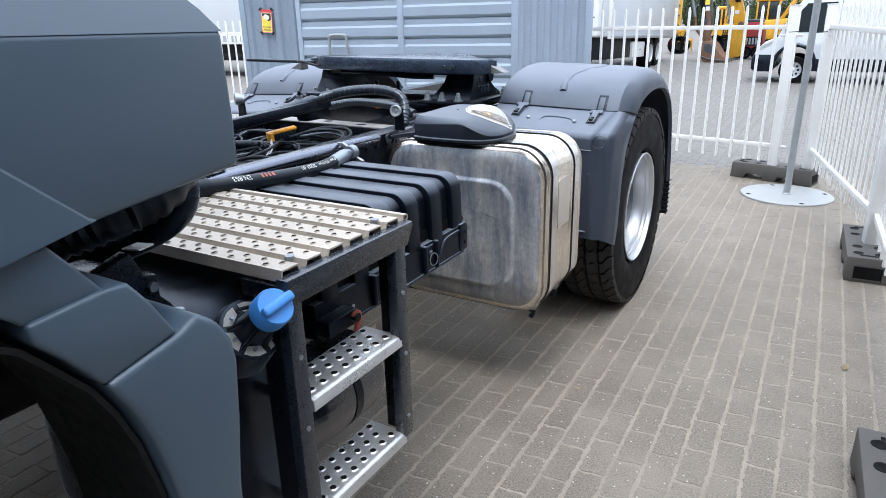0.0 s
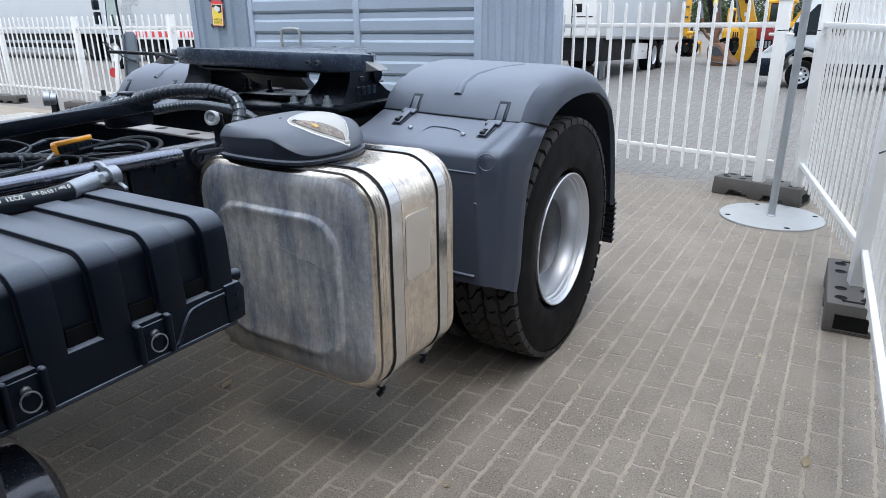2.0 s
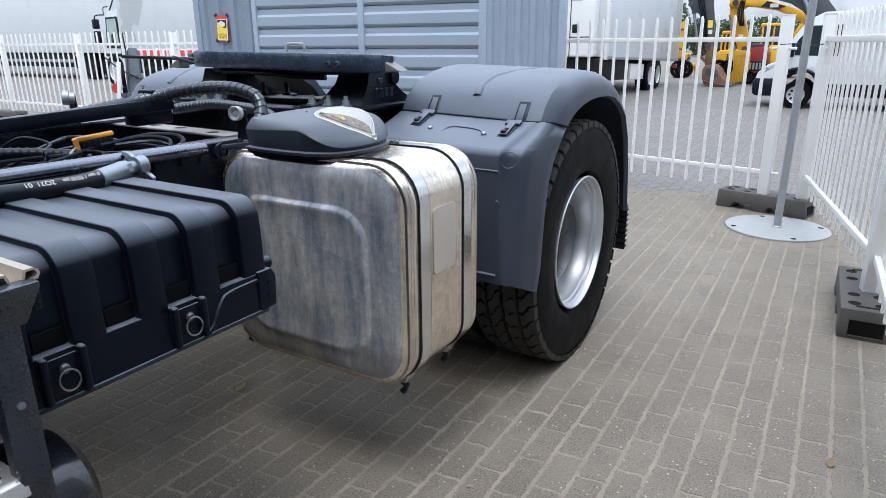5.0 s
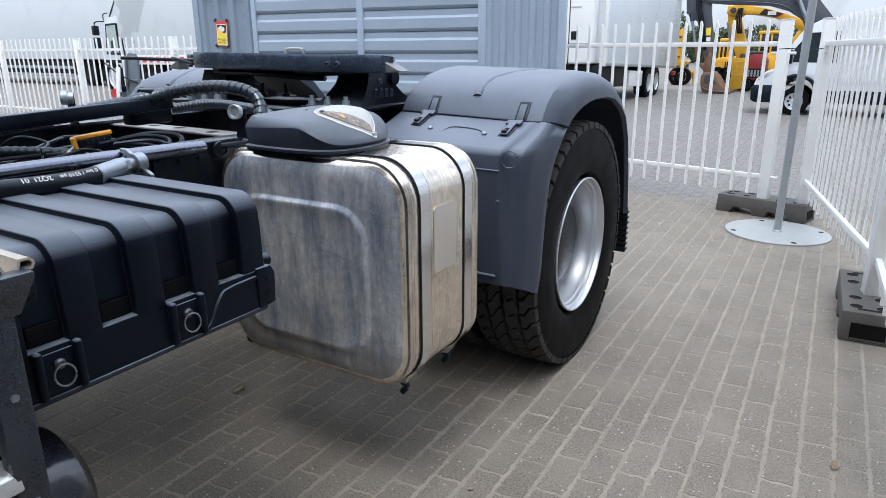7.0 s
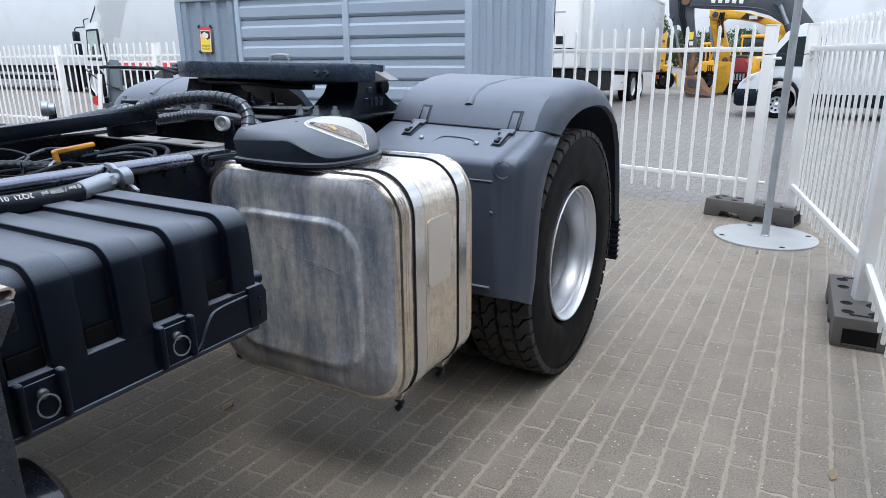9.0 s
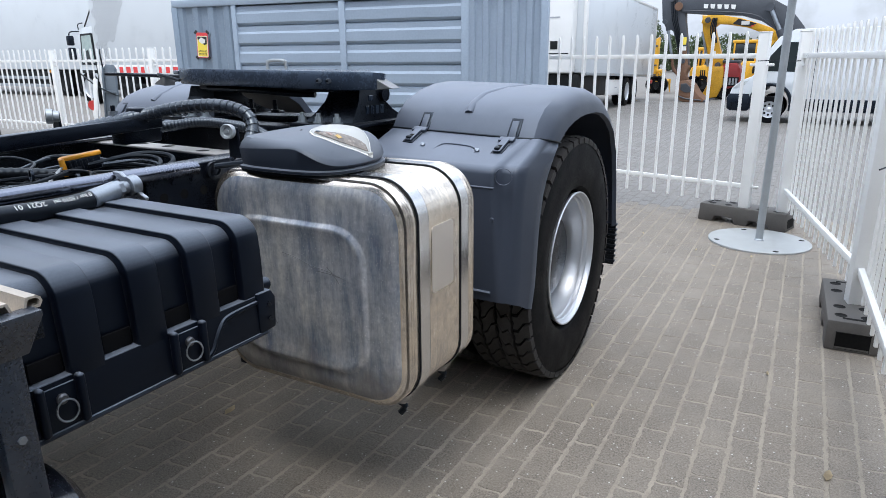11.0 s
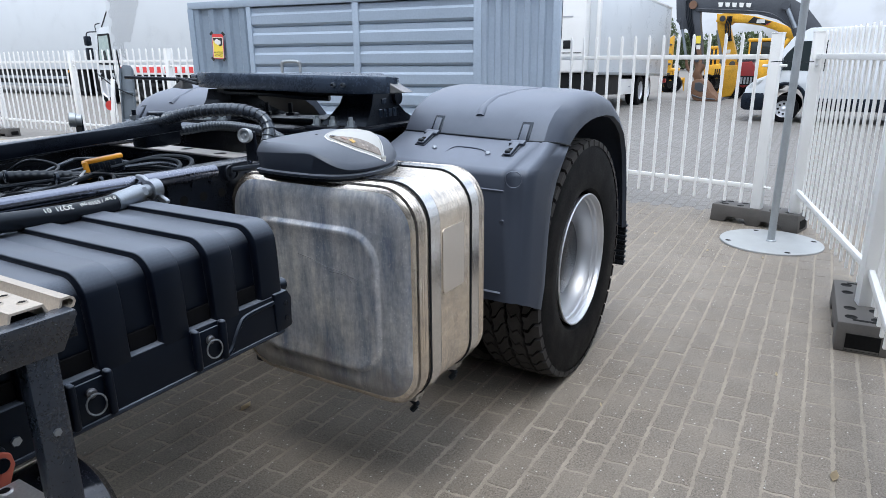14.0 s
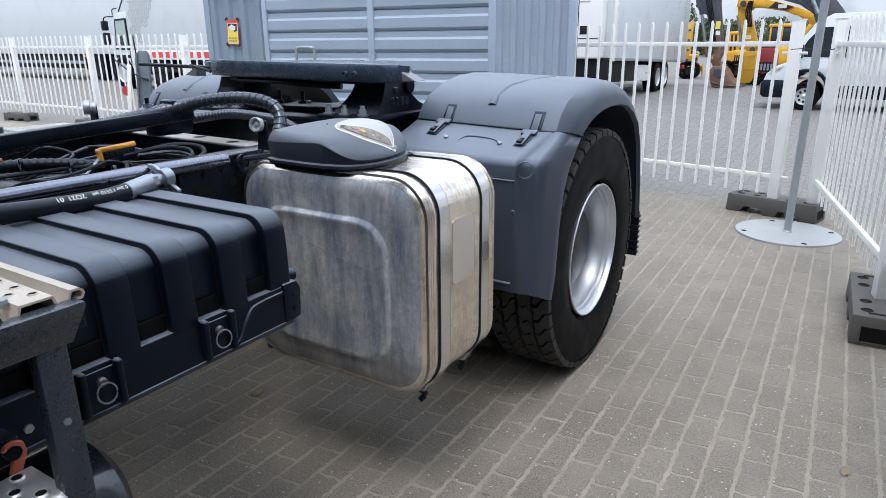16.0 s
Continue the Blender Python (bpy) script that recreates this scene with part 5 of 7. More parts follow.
    part("seam", flip(tube([(0.515, -0.396, 1.087), (0.85, -0.396, 1.0885), (1.06, -0.394, 1.086), (1.115, -0.380, 1.085), (1.148, -0.345, 1.080), (1.164, -0.295, 1.070), (1.170, -0.255, 1.060)], 0.0035, 6, 3)), BLACK_RUBBER, lower)
    tilt = Matrix.Translation((0, -0.505, 1.0465)) @ Matrix.Rotation(math.atan2(0.036, 0.09), 4, "X")
    for x, y in ((0.648, -0.452), (1.026, -0.470)):
        seat = Matrix.Translation((0, y + 0.505, (y + 0.505) * 0.4)) @ tilt
        part("latch_recess", flip(shift(box(x - 0.022, x + 0.022, -0.052, 0.044, -0.003, 0.003, 0.002), seat)), BLACK_PLASTIC, lower)
        part("latch", flip(shift(box(x - 0.015, x + 0.015, -0.046, 0.048, 0.002, 0.011, 0.004), seat)), GREY_PLASTIC, lower, "over-centre rubber latch in a black recess")
        part("latch_eye", flip(shift(box(x - 0.008, x + 0.008, -0.034, -0.004, 0.0105, 0.0125, 0.001, 1), seat)), HOLE, lower)
        part("latch_pin", flip(shift(box(x - 0.010, x + 0.010, -0.042, -0.026, 0.010, 0.020, 0.004), seat)), BLACK_RUBBER, lower)
        part("latch_shoulder", flip(shift(box(x - 0.030, x + 0.030, 0.036, 0.066, -0.002, 0.009, 0.004), seat)), GREY_PLASTIC, lower)
        hook = Matrix.Translation((x + 0.008, -0.366, 1.124)) @ Matrix.Rotation(radians(52), 4, "X")
        part("latch_keeper", flip(shift(box(-0.023, 0.023, -0.045, 0.034, -0.006, 0.003, 0.003), hook)), BLACK_PLASTIC, lower)
        part("latch_strap", flip(shift(box(-0.014, 0.014, -0.060, 0.020, 0.002, 0.008, 0.003), hook)), GREY_PLASTIC, lower)
    for x in (0.722, 0.949):
        part("screw", flip(shift(cyl((x, -0.004, 0.0), (x, -0.004, 0.010), 0.0095, 12, bevel=0.003), tilt)), STEEL, lower, "bright screw head")
    part("recess_plug", flip(cyl((1.070, -0.6405, 0.835), (1.070, -0.632, 0.835), 0.0085, 16, bevel=0.002)), GREY_PLASTIC, lower)
    part("shelf_emboss", flip(shift(tube([(0.775, -0.035, -0.001), (0.79, 0.018, -0.001), (0.83, 0.030, -0.001), (0.90, 0.026, -0.001), (0.935, 0.010, -0.001), (0.945, -0.02, -0.001)], 0.004, 8, 5), tilt)), GREY_PLASTIC, lower)
    part("corner_mark", flip(lathe([(-0.004, 0.030), (0.0011, 0.0295), (0.0011, 0.0275), (-0.004, 0.027)], (1.104, -0.6225, 0.983), (0.42, -1, 0), 32, cap=False)), GREY_PLASTIC, lower)
    part("swage", flip(tube([(0.53, -0.639, 0.946), (0.85, -0.639, 0.946), (1.075, -0.638, 0.944)], 0.0045, 6, 2)), GREY_PLASTIC, lower)
    part("lower_strip", flip(tube([(0.72, -0.632, 0.572), (0.9, -0.631, 0.568), (1.065, -0.630, 0.566)], 0.006, 6, 2)), GREY_PLASTIC, lower)
    flap = part("mud_flap", flip(box(0.60, 1.160, 0.680, 0.692, 0.318, 0.56, 0.003)), BLACK_RUBBER, truck, "ribbed black rubber mud flap")
    for k in range(8):
        z = 0.325 + k * 0.028
        part("rib", flip(box(0.61, 1.166, 0.670, 0.700, z + 0.008, z + 0.020, 0.003)), BLACK_RUBBER, flap)
    part("stay", flip(cyl((0.40, 0.02, 0.98), (0.62, 0.02, 1.10), 0.02, 12)), CHASSIS, lower)
    return lower


fender(1)
fender(-1)


# fuel tank
def fuel_tank():
    cx, cz, w, h = 0.760, 0.733, 0.700, 0.652
    def ring(y, inset, r=0.118):
        return [(cx + a, y, cz + b) for a, b in round_rect(w - 2 * inset, h - 2 * inset, max(0.02, r - inset * 0.55), 8)]
    def panel(y, inset):
        """Loops of the pressed-out field in the end plate."""
        return [(0.7425 + a, y, 0.7125 + b) for a, b in round_rect(0.485 - 2 * inset, 0.425 - 2 * inset, 0.10 - inset * 0.6, 8)]
    beads = []
    for y in (-1.228, -1.217, -1.206):
        beads += [ring(y - 0.0035, 0.0), ring(y - 0.0012, 0.0020), ring(y + 0.0012, 0.0020), ring(y + 0.0035, 0.0)]
    loops = [ring(-1.236, 0.012), ring(-1.234, 0.001)] + beads + [ring(-1.195, 0.001), ring(-0.872, 0.001)]
    for y in (-0.866, -0.856):
        loops += [ring(y - 0.003, 0.0), ring(y, 0.0045), ring(y + 0.003, 0.0)]
    loops += [ring(-0.850, 0.002), ring(-0.842, 0.014), ring(-0.836, 0.05)]
    t = part("fuel_tank", loft(loops), TANK_ALU, truck, "worn bare aluminium fuel tank with drip streaks", sharp=50)
    end = [panel(-1.2605, 0.060), panel(-1.2610, 0.024), panel(-1.2640, 0.014), panel(-1.2650, 0.007), panel(-1.2630, 0.001), panel(-1.2560, -0.006), panel(-1.2545, -0.011), ring(-1.2545, 0.060), ring(-1.2530, 0.046), ring(-1.2490, 0.031), ring(-1.2440, 0.0205)]
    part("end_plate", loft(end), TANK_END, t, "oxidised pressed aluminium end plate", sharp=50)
    part("end_rim", loft([ring(-1.2442, 0.0210), ring(-1.2425, 0.018), ring(-1.2390, 0.0125), ring(-1.2355, 0.0085), ring(-1.2310, 0.0035)], cap=False), TANK_ALU, t, "bright worn edge of the end plate", sharp=60)
    scratch = mat("scratch_dark", (0.13, 0.13, 0.14), 0.5, 0.4, var=0.2, bump=0)
    for a, b in (((0.70, 0.832), (0.80, 0.808)), ((0.81, 0.806), (0.905, 0.788)), ((0.82, 0.795), (0.925, 0.783)), ((0.86, 0.812), (0.90, 0.770)), ((0.62, 0.66), (0.66, 0.60)), ((0.58, 0.78), (0.60, 0.70))):
        part("scratch", tube([(a[0], -1.2611, a[1]), ((a[0] + b[0]) / 2, -1.2611, (a[1] + b[1]) / 2 + 0.003), (b[0], -1.2611, b[1])], 0.0007, 5, 4), scratch, t)
    def band(y0, y1, out0, out1, m, name, lab=""):
        a = [ring(y0, -out0), ring(y0, -out1), ring(y1, -out1), ring(y1, -out0)]
        bm = loft(a + [a[0]], cap=False)
        bmesh.ops.remove_doubles(bm, verts=bm.verts[:], dist=1e-5)
        return part(name, bm, m, t, lab, sharp=40)
    for y, hw in ((-1.155, 0.0245), (-0.919, 0.0225)):
        band(y - hw - 0.0028, y + hw + 0.0036, -0.0005, 0.0028, BLACK_RUBBER, "strap_liner")
        band(y - hw, y + hw, 0.0018, 0.0042, BAND_STEEL, "tank_strap", "polished stainless strap over black rubber")
        x1 = 1.030
        part("strap_end", prism([(x1 - 0.02, cz - h / 2 + 0.01), (x1 + 0.038, cz - h / 2 + 0.036), (x1 + 0.022, cz - h / 2 - 0.012), (x1 - 0.012, cz - h / 2 - 0.018)], "y", y - 0.022, y + 0.022, 0.002, 1), BAND_STEEL, t)
        part("strap_hook", tube([(x1 - 0.035, y, cz - h / 2 - 0.004), (x1 - 0.005, y, cz - h / 2 - 0.022), (x1 + 0.01, y, cz - h / 2 - 0.032), (x1 - 0.002, y - 0.01, cz - h / 2 - 0.052)], 0.010, 8, 4), BLACK_RUBBER, t)
    plate = prism([(-1.0475 + a, 0.824 + b) for a, b in round_rect(0.123, 0.194, 0.014, 4)], "x", cx + w / 2 - 0.0005, cx + w / 2 + 0.0012)
    part("data_plate", plate, mat("satin_plate", (0.80, 0.745, 0.68), 0.34, 0.85, var=0.02, fine=60, bump=0, spread=0.03), t, "blank satin metal plate")
    part("carrier", box(0.40, 0.98, -1.18, -1.15, cz - h / 2 - 0.03, cz - h / 2 - 0.007, 0.004), CHASSIS, t)
    part("carrier", box(0.40, 0.98, -0.96, -0.93, cz - h / 2 - 0.03, cz - h / 2 - 0.007, 0.004), CHASSIS, t)
    part("carrier_arm", box(0.395, 0.425, -1.185, -1.145, 0.38, 1.0, 0.004), CHASSIS, t)
    part("carrier_arm", box(0.395, 0.425, -0.965, -0.925, 0.38, 1.0, 0.004), CHASSIS, t)
    return t


fuel_tank()


# marker lamp cover over the tank
def lamp_cover():
    base = [(0.552, -1.250), (0.60, -1.264), (0.68, -1.270), (0.76, -1.270), (0.83, -1.258), (0.875, -1.225), (0.897, -1.17), (0.90, -1.10), (0.885, -1.02), (0.85, -0.95), (0.78, -0.90), (0.70, -0.88), (0.61, -0.88), (0.545, -0.91), (0.535, -1.00), (0.54, -1.12)]
    base = [(q.x, q.y) for q in smooth_path([(x, y, 0) for x, y in base + base[:1]], 4)[:-1]]
    cx, cy, peak = 0.655, -1.045, 1.172

    def crease(x):
        u, v = min(1.0, max(0.0, (x - 0.765) / 0.13)), min(1.0, max(0.0, (x - 0.56) / 0.2))
        return 1.124 + 0.010 * v - 0.046 * u * u * (3 - 2 * u)

    def height(x, y, k):
        """Top surface: steep over the blunt end, long and low over the rounded one."""
        u = min(1.0, max(0.0, (x - 0.56) / 0.26))
        k = min(1.0, k)
        blunt = 0.62 * (1 - k) / 0.09 if k > 0.91 else 0.62 + 0.38 * (1 - (k / 0.91) ** 2)
        low = (1 - k ** 2.1) ** 0.86
        return crease(x) + (peak - crease(x)) * (blunt * (1 - u) + low * u)

    def reach(x, y):
        """How far out a plan point lies between the centre and the rim, 0 to 1."""
        best = 0.0
        for (ax_, ay), (bx, by) in zip(base, base[1:] + base[:1]):
            d = (ax_ - cx) * (by - cy) - (bx - cx) * (ay - cy)
            p = ((x - cx) * (by - cy) - (bx - cx) * (y - cy)) / d
            q = ((ax_ - cx) * (y - cy) - (x - cx) * (ay - cy)) / d
            if p >= -1e-6 and q >= -1e-6:
                best = max(best, p + q)
        return best

    def lp(k, zf):
        return [(cx + (x - cx) * k, cy + (y - cy) * k, zf(x)) for x, y in base]
    loops = [lp(0.99, lambda x: 1.064), lp(1.012, lambda x: 1.066), lp(1.012, lambda x: 1.073), lp(0.962, lambda x: 1.076), lp(0.994, lambda x: crease(x) - 0.002), lp(0.990, crease)]
    for k in (0.965, 0.94, 0.90, 0.85, 0.78, 0.68, 0.55, 0.4, 0.25, 0.1):
        loops.append([(cx + (x - cx) * k, cy + (y - cy) * k, height(cx + (x - cx) * k, 0, k)) for x, y in base])
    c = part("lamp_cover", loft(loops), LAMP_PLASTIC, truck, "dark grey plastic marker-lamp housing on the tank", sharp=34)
    corners = [(0.735, -1.150), (0.774, -1.176), (0.816, -1.169), (0.848, -1.147), (0.877, -1.100), (0.889, -1.074), (0.885, -1.060), (0.874, -1.054), (0.845, -1.018), (0.807, -0.986), (0.765, -0.968), (0.720, -0.985), (0.702, -1.040), (0.712, -1.105)]
    lens_out = [(q.x, q.y) for q in smooth_path([(x, y, 0) for x, y in corners + corners[:1]], 4)[:-1]]
    lx, ly = 0.792, -1.075

    def on_top(x, y, dz):
        return (x, y, height(x, y, reach(x, y)) + dz)

    def top(k, dz):
        return [on_top(lx + (a - lx) * k, ly + (b - ly) * k, dz) for a, b in lens_out]
    part("lens_rim", loft([top(1.025, -0.006), top(1.022, 0.0016), top(0.99, 0.0022), top(0.98, -0.002)]), INK_WHITE, c, "pale lens bezel")
    ln = part("lens", loft([top(0.985, 0.001), top(0.965, 0.004), top(0.88, 0.0065), top(0.7, 0.008), top(0.4, 0.009), top(0.1, 0.009)]), FROST, c, "frosted white lamp lens", sharp=60)
    near = smooth_path([(0.768, -1.170, 0), (0.795, -1.171, 0), (0.816, -1.164, 0), (0.846, -1.142, 0), (0.873, -1.097, 0), (0.882, -1.074, 0)], 5)
    far = smooth_path([(0.766, -1.158, 0), (0.784, -1.152, 0), (0.802, -1.132, 0), (0.820, -1.106, 0), (0.846, -1.076, 0), (0.864, -1.062, 0)], 5)
    part("lens_window", sheet([[on_top(*q.lerp(r, u).xy, 0.0072 + 0.003 * min(1, 3 * u)) for q, r in zip(near, far)] for u in (0.0, 0.2, 0.45, 0.75, 1.0)], 0.0008), SMOKE, ln, "clear strip of the lens with the bulb behind", sharp=60)

    def dot(name, x, y, w, d, m):
        return part(name, sheet([[on_top(x + a * w, y + b * d, 0.0112) for a in (-1, 0, 1)] for b in (-1, 0, 1)], 0.0008), m, ln)
    dot("amber_bulb", 0.826, -1.136, 0.0075, 0.0075, mat("amber_bulb", (0.50, 0.31, 0.06), 0.3, var=0.05, bump=0))
    dot("pink_reflector", 0.806, -1.150, 0.009, 0.005, mat("faded_pink", (0.24, 0.15, 0.12), 0.4, var=0.1, bump=0))
    dot("black_socket", 0.776, -1.163, 0.006, 0.005, BLACK_PLASTIC)
    part("lens_clip", box(0.880, 0.890, -1.082, -1.060, height(0.882, -1.07, reach(0.882, -1.07)) - 0.004, height(0.882, -1.07, reach(0.882, -1.07)) + 0.006, 0.003), FROST, ln)
    part("drain_hole", lathe([(0, 0.004), (0.0006, 0.0035), (0.0006, 0.0001)], (0.690, -1.135, height(0.690, -1.135, reach(0.690, -1.135)) + 0.0003), (0.1, -0.25, 1), 10), HOLE, c)
    part("lamp_gasket", loft([lp(0.985, lambda x: 1.056), lp(0.99, lambda x: 1.066)]), BLACK_RUBBER, c)
    return c


lamp_cover()


# battery and tool box
def battery_box():
    def corner(cx, cz, r, n=9):
        """Rounded upper edge from the lid's top to its side, leaning like the side."""
        return [(cx + r * math.sin(radians(88 * k / n)), cz + r * math.cos(radians(88 * k / n))) for k in range(n + 1)]
    prof = [(0.44, 0.80), (0.44, 1.015), (0.455, 1.024)] + corner(0.867, 0.981, 0.043) + [(0.918, 0.775), (0.915, 0.765), (0.50, 0.765)]
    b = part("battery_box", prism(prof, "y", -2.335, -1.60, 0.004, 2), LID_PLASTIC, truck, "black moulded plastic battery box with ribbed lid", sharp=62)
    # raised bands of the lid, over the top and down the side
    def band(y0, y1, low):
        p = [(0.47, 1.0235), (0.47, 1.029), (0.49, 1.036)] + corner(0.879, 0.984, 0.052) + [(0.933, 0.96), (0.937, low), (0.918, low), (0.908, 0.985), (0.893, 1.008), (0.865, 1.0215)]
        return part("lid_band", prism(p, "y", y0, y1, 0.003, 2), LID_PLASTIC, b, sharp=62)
    for k in range(6):
        y0 = -1.653 - 0.1300 * k
        band(y0, y0 + 0.062, 0.79 if k == 0 else 0.85)
        # thin dark plate paints the shade at the foot of each recess
        part("lid_recess_shade", box(0.9165, 0.9192, y0 - 0.060, y0 - 0.002, 0.862, 0.898, 0.002, 1), TYRE, b)
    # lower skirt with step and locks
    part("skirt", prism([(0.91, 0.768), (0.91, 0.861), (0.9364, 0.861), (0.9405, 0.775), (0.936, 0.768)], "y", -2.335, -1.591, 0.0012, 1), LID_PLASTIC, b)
    part("skirt_ridge", tube([(0.938, -1.775, 0.772), (0.9385, -1.755, 0.784), (0.9375, -1.728, 0.826), (0.936, -1.70, 0.842), (0.9355, -1.60, 0.846)], 0.006, 8, 5), LID_PLASTIC, b)
    part("bottom_lip", tube([(0.94, -2.33, 0.769), (0.941, -2.0, 0.769), (0.94, -1.60, 0.769)], 0.005, 6, 2), LID_PLASTIC, b)
    part("end_bracket", prism([(-1.622, 0.768), (-1.572, 0.774), (-1.568, 0.846), (-1.580, 0.866), (-1.622, 0.866)], "x", 0.88, 0.9435, 0.004, 2), LID_PLASTIC, b)
    part("end_knob", cyl((0.90, -1.585, 0.868), (0.90, -1.548, 0.864), 0.016, 14, bevel=0.004), LID_PLASTIC, b)
    for z in (0.80, 0.835):
        part("rivet", cyl((0.9425, -1.590, z), (0.9465, -1.590, z), 0.006, 10), CHASSIS, b)
    for y in (-1.812, -2.070):
        for dy in (-0.034, 0.034):
            part("lock_guard", box(0.935, 0.954, y + dy - 0.007, y + dy + 0.007, 0.773, 0.863, 0.0065, 3), LID_PLASTIC, b)
        part("lock_plate", box(0.935, 0.9415, y - 0.028, y + 0.028, 0.776, 0.852, 0.003), LID_PLASTIC, b)
        lock = part("quarter_turn_lock", cyl((0.940, y, 0.830), (0.951, y, 0.830), 0.0095, 18, bevel=0.003), mat("worn_lock", (0.13, 0.135, 0.145), 0.45, 0.8, var=0.25, bump=0.08) if y > -1.9 else bpy.data.materials["worn_lock"], b, "zinc quarter-turn lock with wire ring")
        ringp = [(0.957 + 0.004 * math.sin(a), y + 0.016 * math.sin(a), 0.812 + 0.020 * math.cos(a)) for a in [2 * math.pi * k / 20 for k in range(21)]]
        part("wire_ring", tube(ringp, 0.0018, 6, 0), STEEL, b)
    b.location = (0.020, 0, 0)
    return b


battery_box()


# catwalk platform and ladder
def platform():
    p = part("catwalk", prism([(-2.581, 0.996), (-2.581, 1.050), (-2.150, 1.050), (-2.150, 1.042), (-2.176, 0.996)], "x", 1.055, 1.085, 0.003, 2), FRAME_PAINT, truck, "dark steel ladder frame with aluminium tread boards")
    part("side_bar", box(0.96, 1.06, -2.581, -2.556, 1.0, 1.035, 0.003), CHASSIS, p)
    part("side_bar", box(0.42, 1.06, -2.165, -2.14, 1.0, 1.03, 0.003), CHASSIS, p)
    prof, n, pitch = [], 6, 0.0685
    y = -2.566
    for k in range(n):
        prof += [(y, 1.060), (y + 0.040, 1.060), (y + 0.047, 1.040), (y + 0.0615, 1.040)]
        y += pitch
    prof = [(-2.570, 1.040)] + prof + [(y, 1.060), (y + 0.010, 1.060), (y + 0.0135, 1.0575), (y + 0.0145, 1.054), (y + 0.012, 1.0495), (y - 0.006, 1.0485)]
    bm = bmesh.new()
    a = [bm.verts.new((0.36, q, z)) for q, z in prof]
    b = [bm.verts.new((1.062, q, z)) for q, z in prof]
    for k in range(len(prof) - 1):
        bm.faces.new((a[k], a[k + 1], b[k + 1], b[k]))
    bmesh.ops.recalc_face_normals(bm, faces=bm.faces[:])
    bmesh.ops.solidify(bm, geom=bm.faces[:], thickness=-0.0035)
    tr = part("tread_board", bm, ALU_TREAD, p, "perforated pale aluminium tread board", sharp=25)
    holes, collars = bmesh.new(), bmesh.new()
    for k in range(n):
        for row, dx in ((0.010, 0.0), (0.030, 0.024)):
            for i in range(14):
                x, yy = 0.385 + i * 0.048 + dx, -2.566 + k * pitch + row
                if x < 1.05:
                    join(holes, lathe([(1.0652, 0.0054), (1.0656, 0.0001)], (x, yy, 0), (0, 0, 1), 10))
                    join(collars, lathe([(1.0632, 0.0078), (1.0660, 0.0062), (1.0650, 0.0052)], (x, yy, 0), (0, 0, 1), 10))
    part("perforation", holes, HOLE, tr)["kind"] = "stuff"
    part("perforation_collar", collars, ALU_TREAD, tr)["kind"] = "stuff"
    for x, q in ((1.03, -2.513), (1.035, -2.236)):
        part("bolt", cyl((x, q, 1.060), (x, q, 1.071), 0.010, 6), STEEL, p)
    for y0, y1 in ((-2.587, -2.545), (-2.228, -2.184)):
        low = 0.30 if y0 < -2.4 else 0.478
        post = part("ladder_post", box(1.055, 1.083, y0, y1, low, 1.01, 0.004), FRAME_PAINT, p)
        part("post_flange", box(1.005, 1.057, y0 if y0 < -2.4 else y1 - 0.008, y0 + 0.008 if y0 < -2.4 else y1, low, 1.01, 0.002), CHASSIS, post)
        for z in (0.884, 0.72, 0.54):
            part("bolt_head", cyl((1.083, (y0 + y1) / 2, z), (1.087, (y0 + y1) / 2, z), 0.0058, 6), STEEL, post)
    for z in (0.7755, 0.4965):
        s = part("step", prism([(0.970, z - 0.004), (0.970, z), (1.072, z), (1.082, z - 0.005), (1.085, z - 0.030), (1.078, z - 0.030), (1.072, z - 0.008)], "y", -2.541, -2.218, 0.0015, 1), ALU_STEP, p, "perforated aluminium step")
        hb, cb = bmesh.new(), bmesh.new()
        for row in range(3):
            for i in range(8):
                yy = -2.516 + i * 0.0385 + (0.019 if row % 2 else 0)
                if yy > -2.232:
                    continue
                x = 0.985 + row * 0.034
                join(hb, lathe([(z + 0.0018, 0.0080), (z + 0.0022, 0.0001)], (x, yy, 0), (0, 0, 1), 12))
                join(cb, lathe([(z + 0.0, 0.0125), (z + 0.0026, 0.0095), (z + 0.0018, 0.0078)], (x, yy, 0), (0, 0, 1), 12))
        part("step_hole", hb, HOLE, s)["kind"] = "stuff"
        part("step_collar", cb, ALU_STEP, s)["kind"] = "stuff"
        for yy in (-2.533, -2.226):
            part("step_end", box(0.972, 1.080, yy - 0.006, yy + 0.006, z - 0.034, z - 0.002, 0.002), ALU_STEP, s)
    p.location = (0.052, -0.011, 0.003)
    return p


platform()


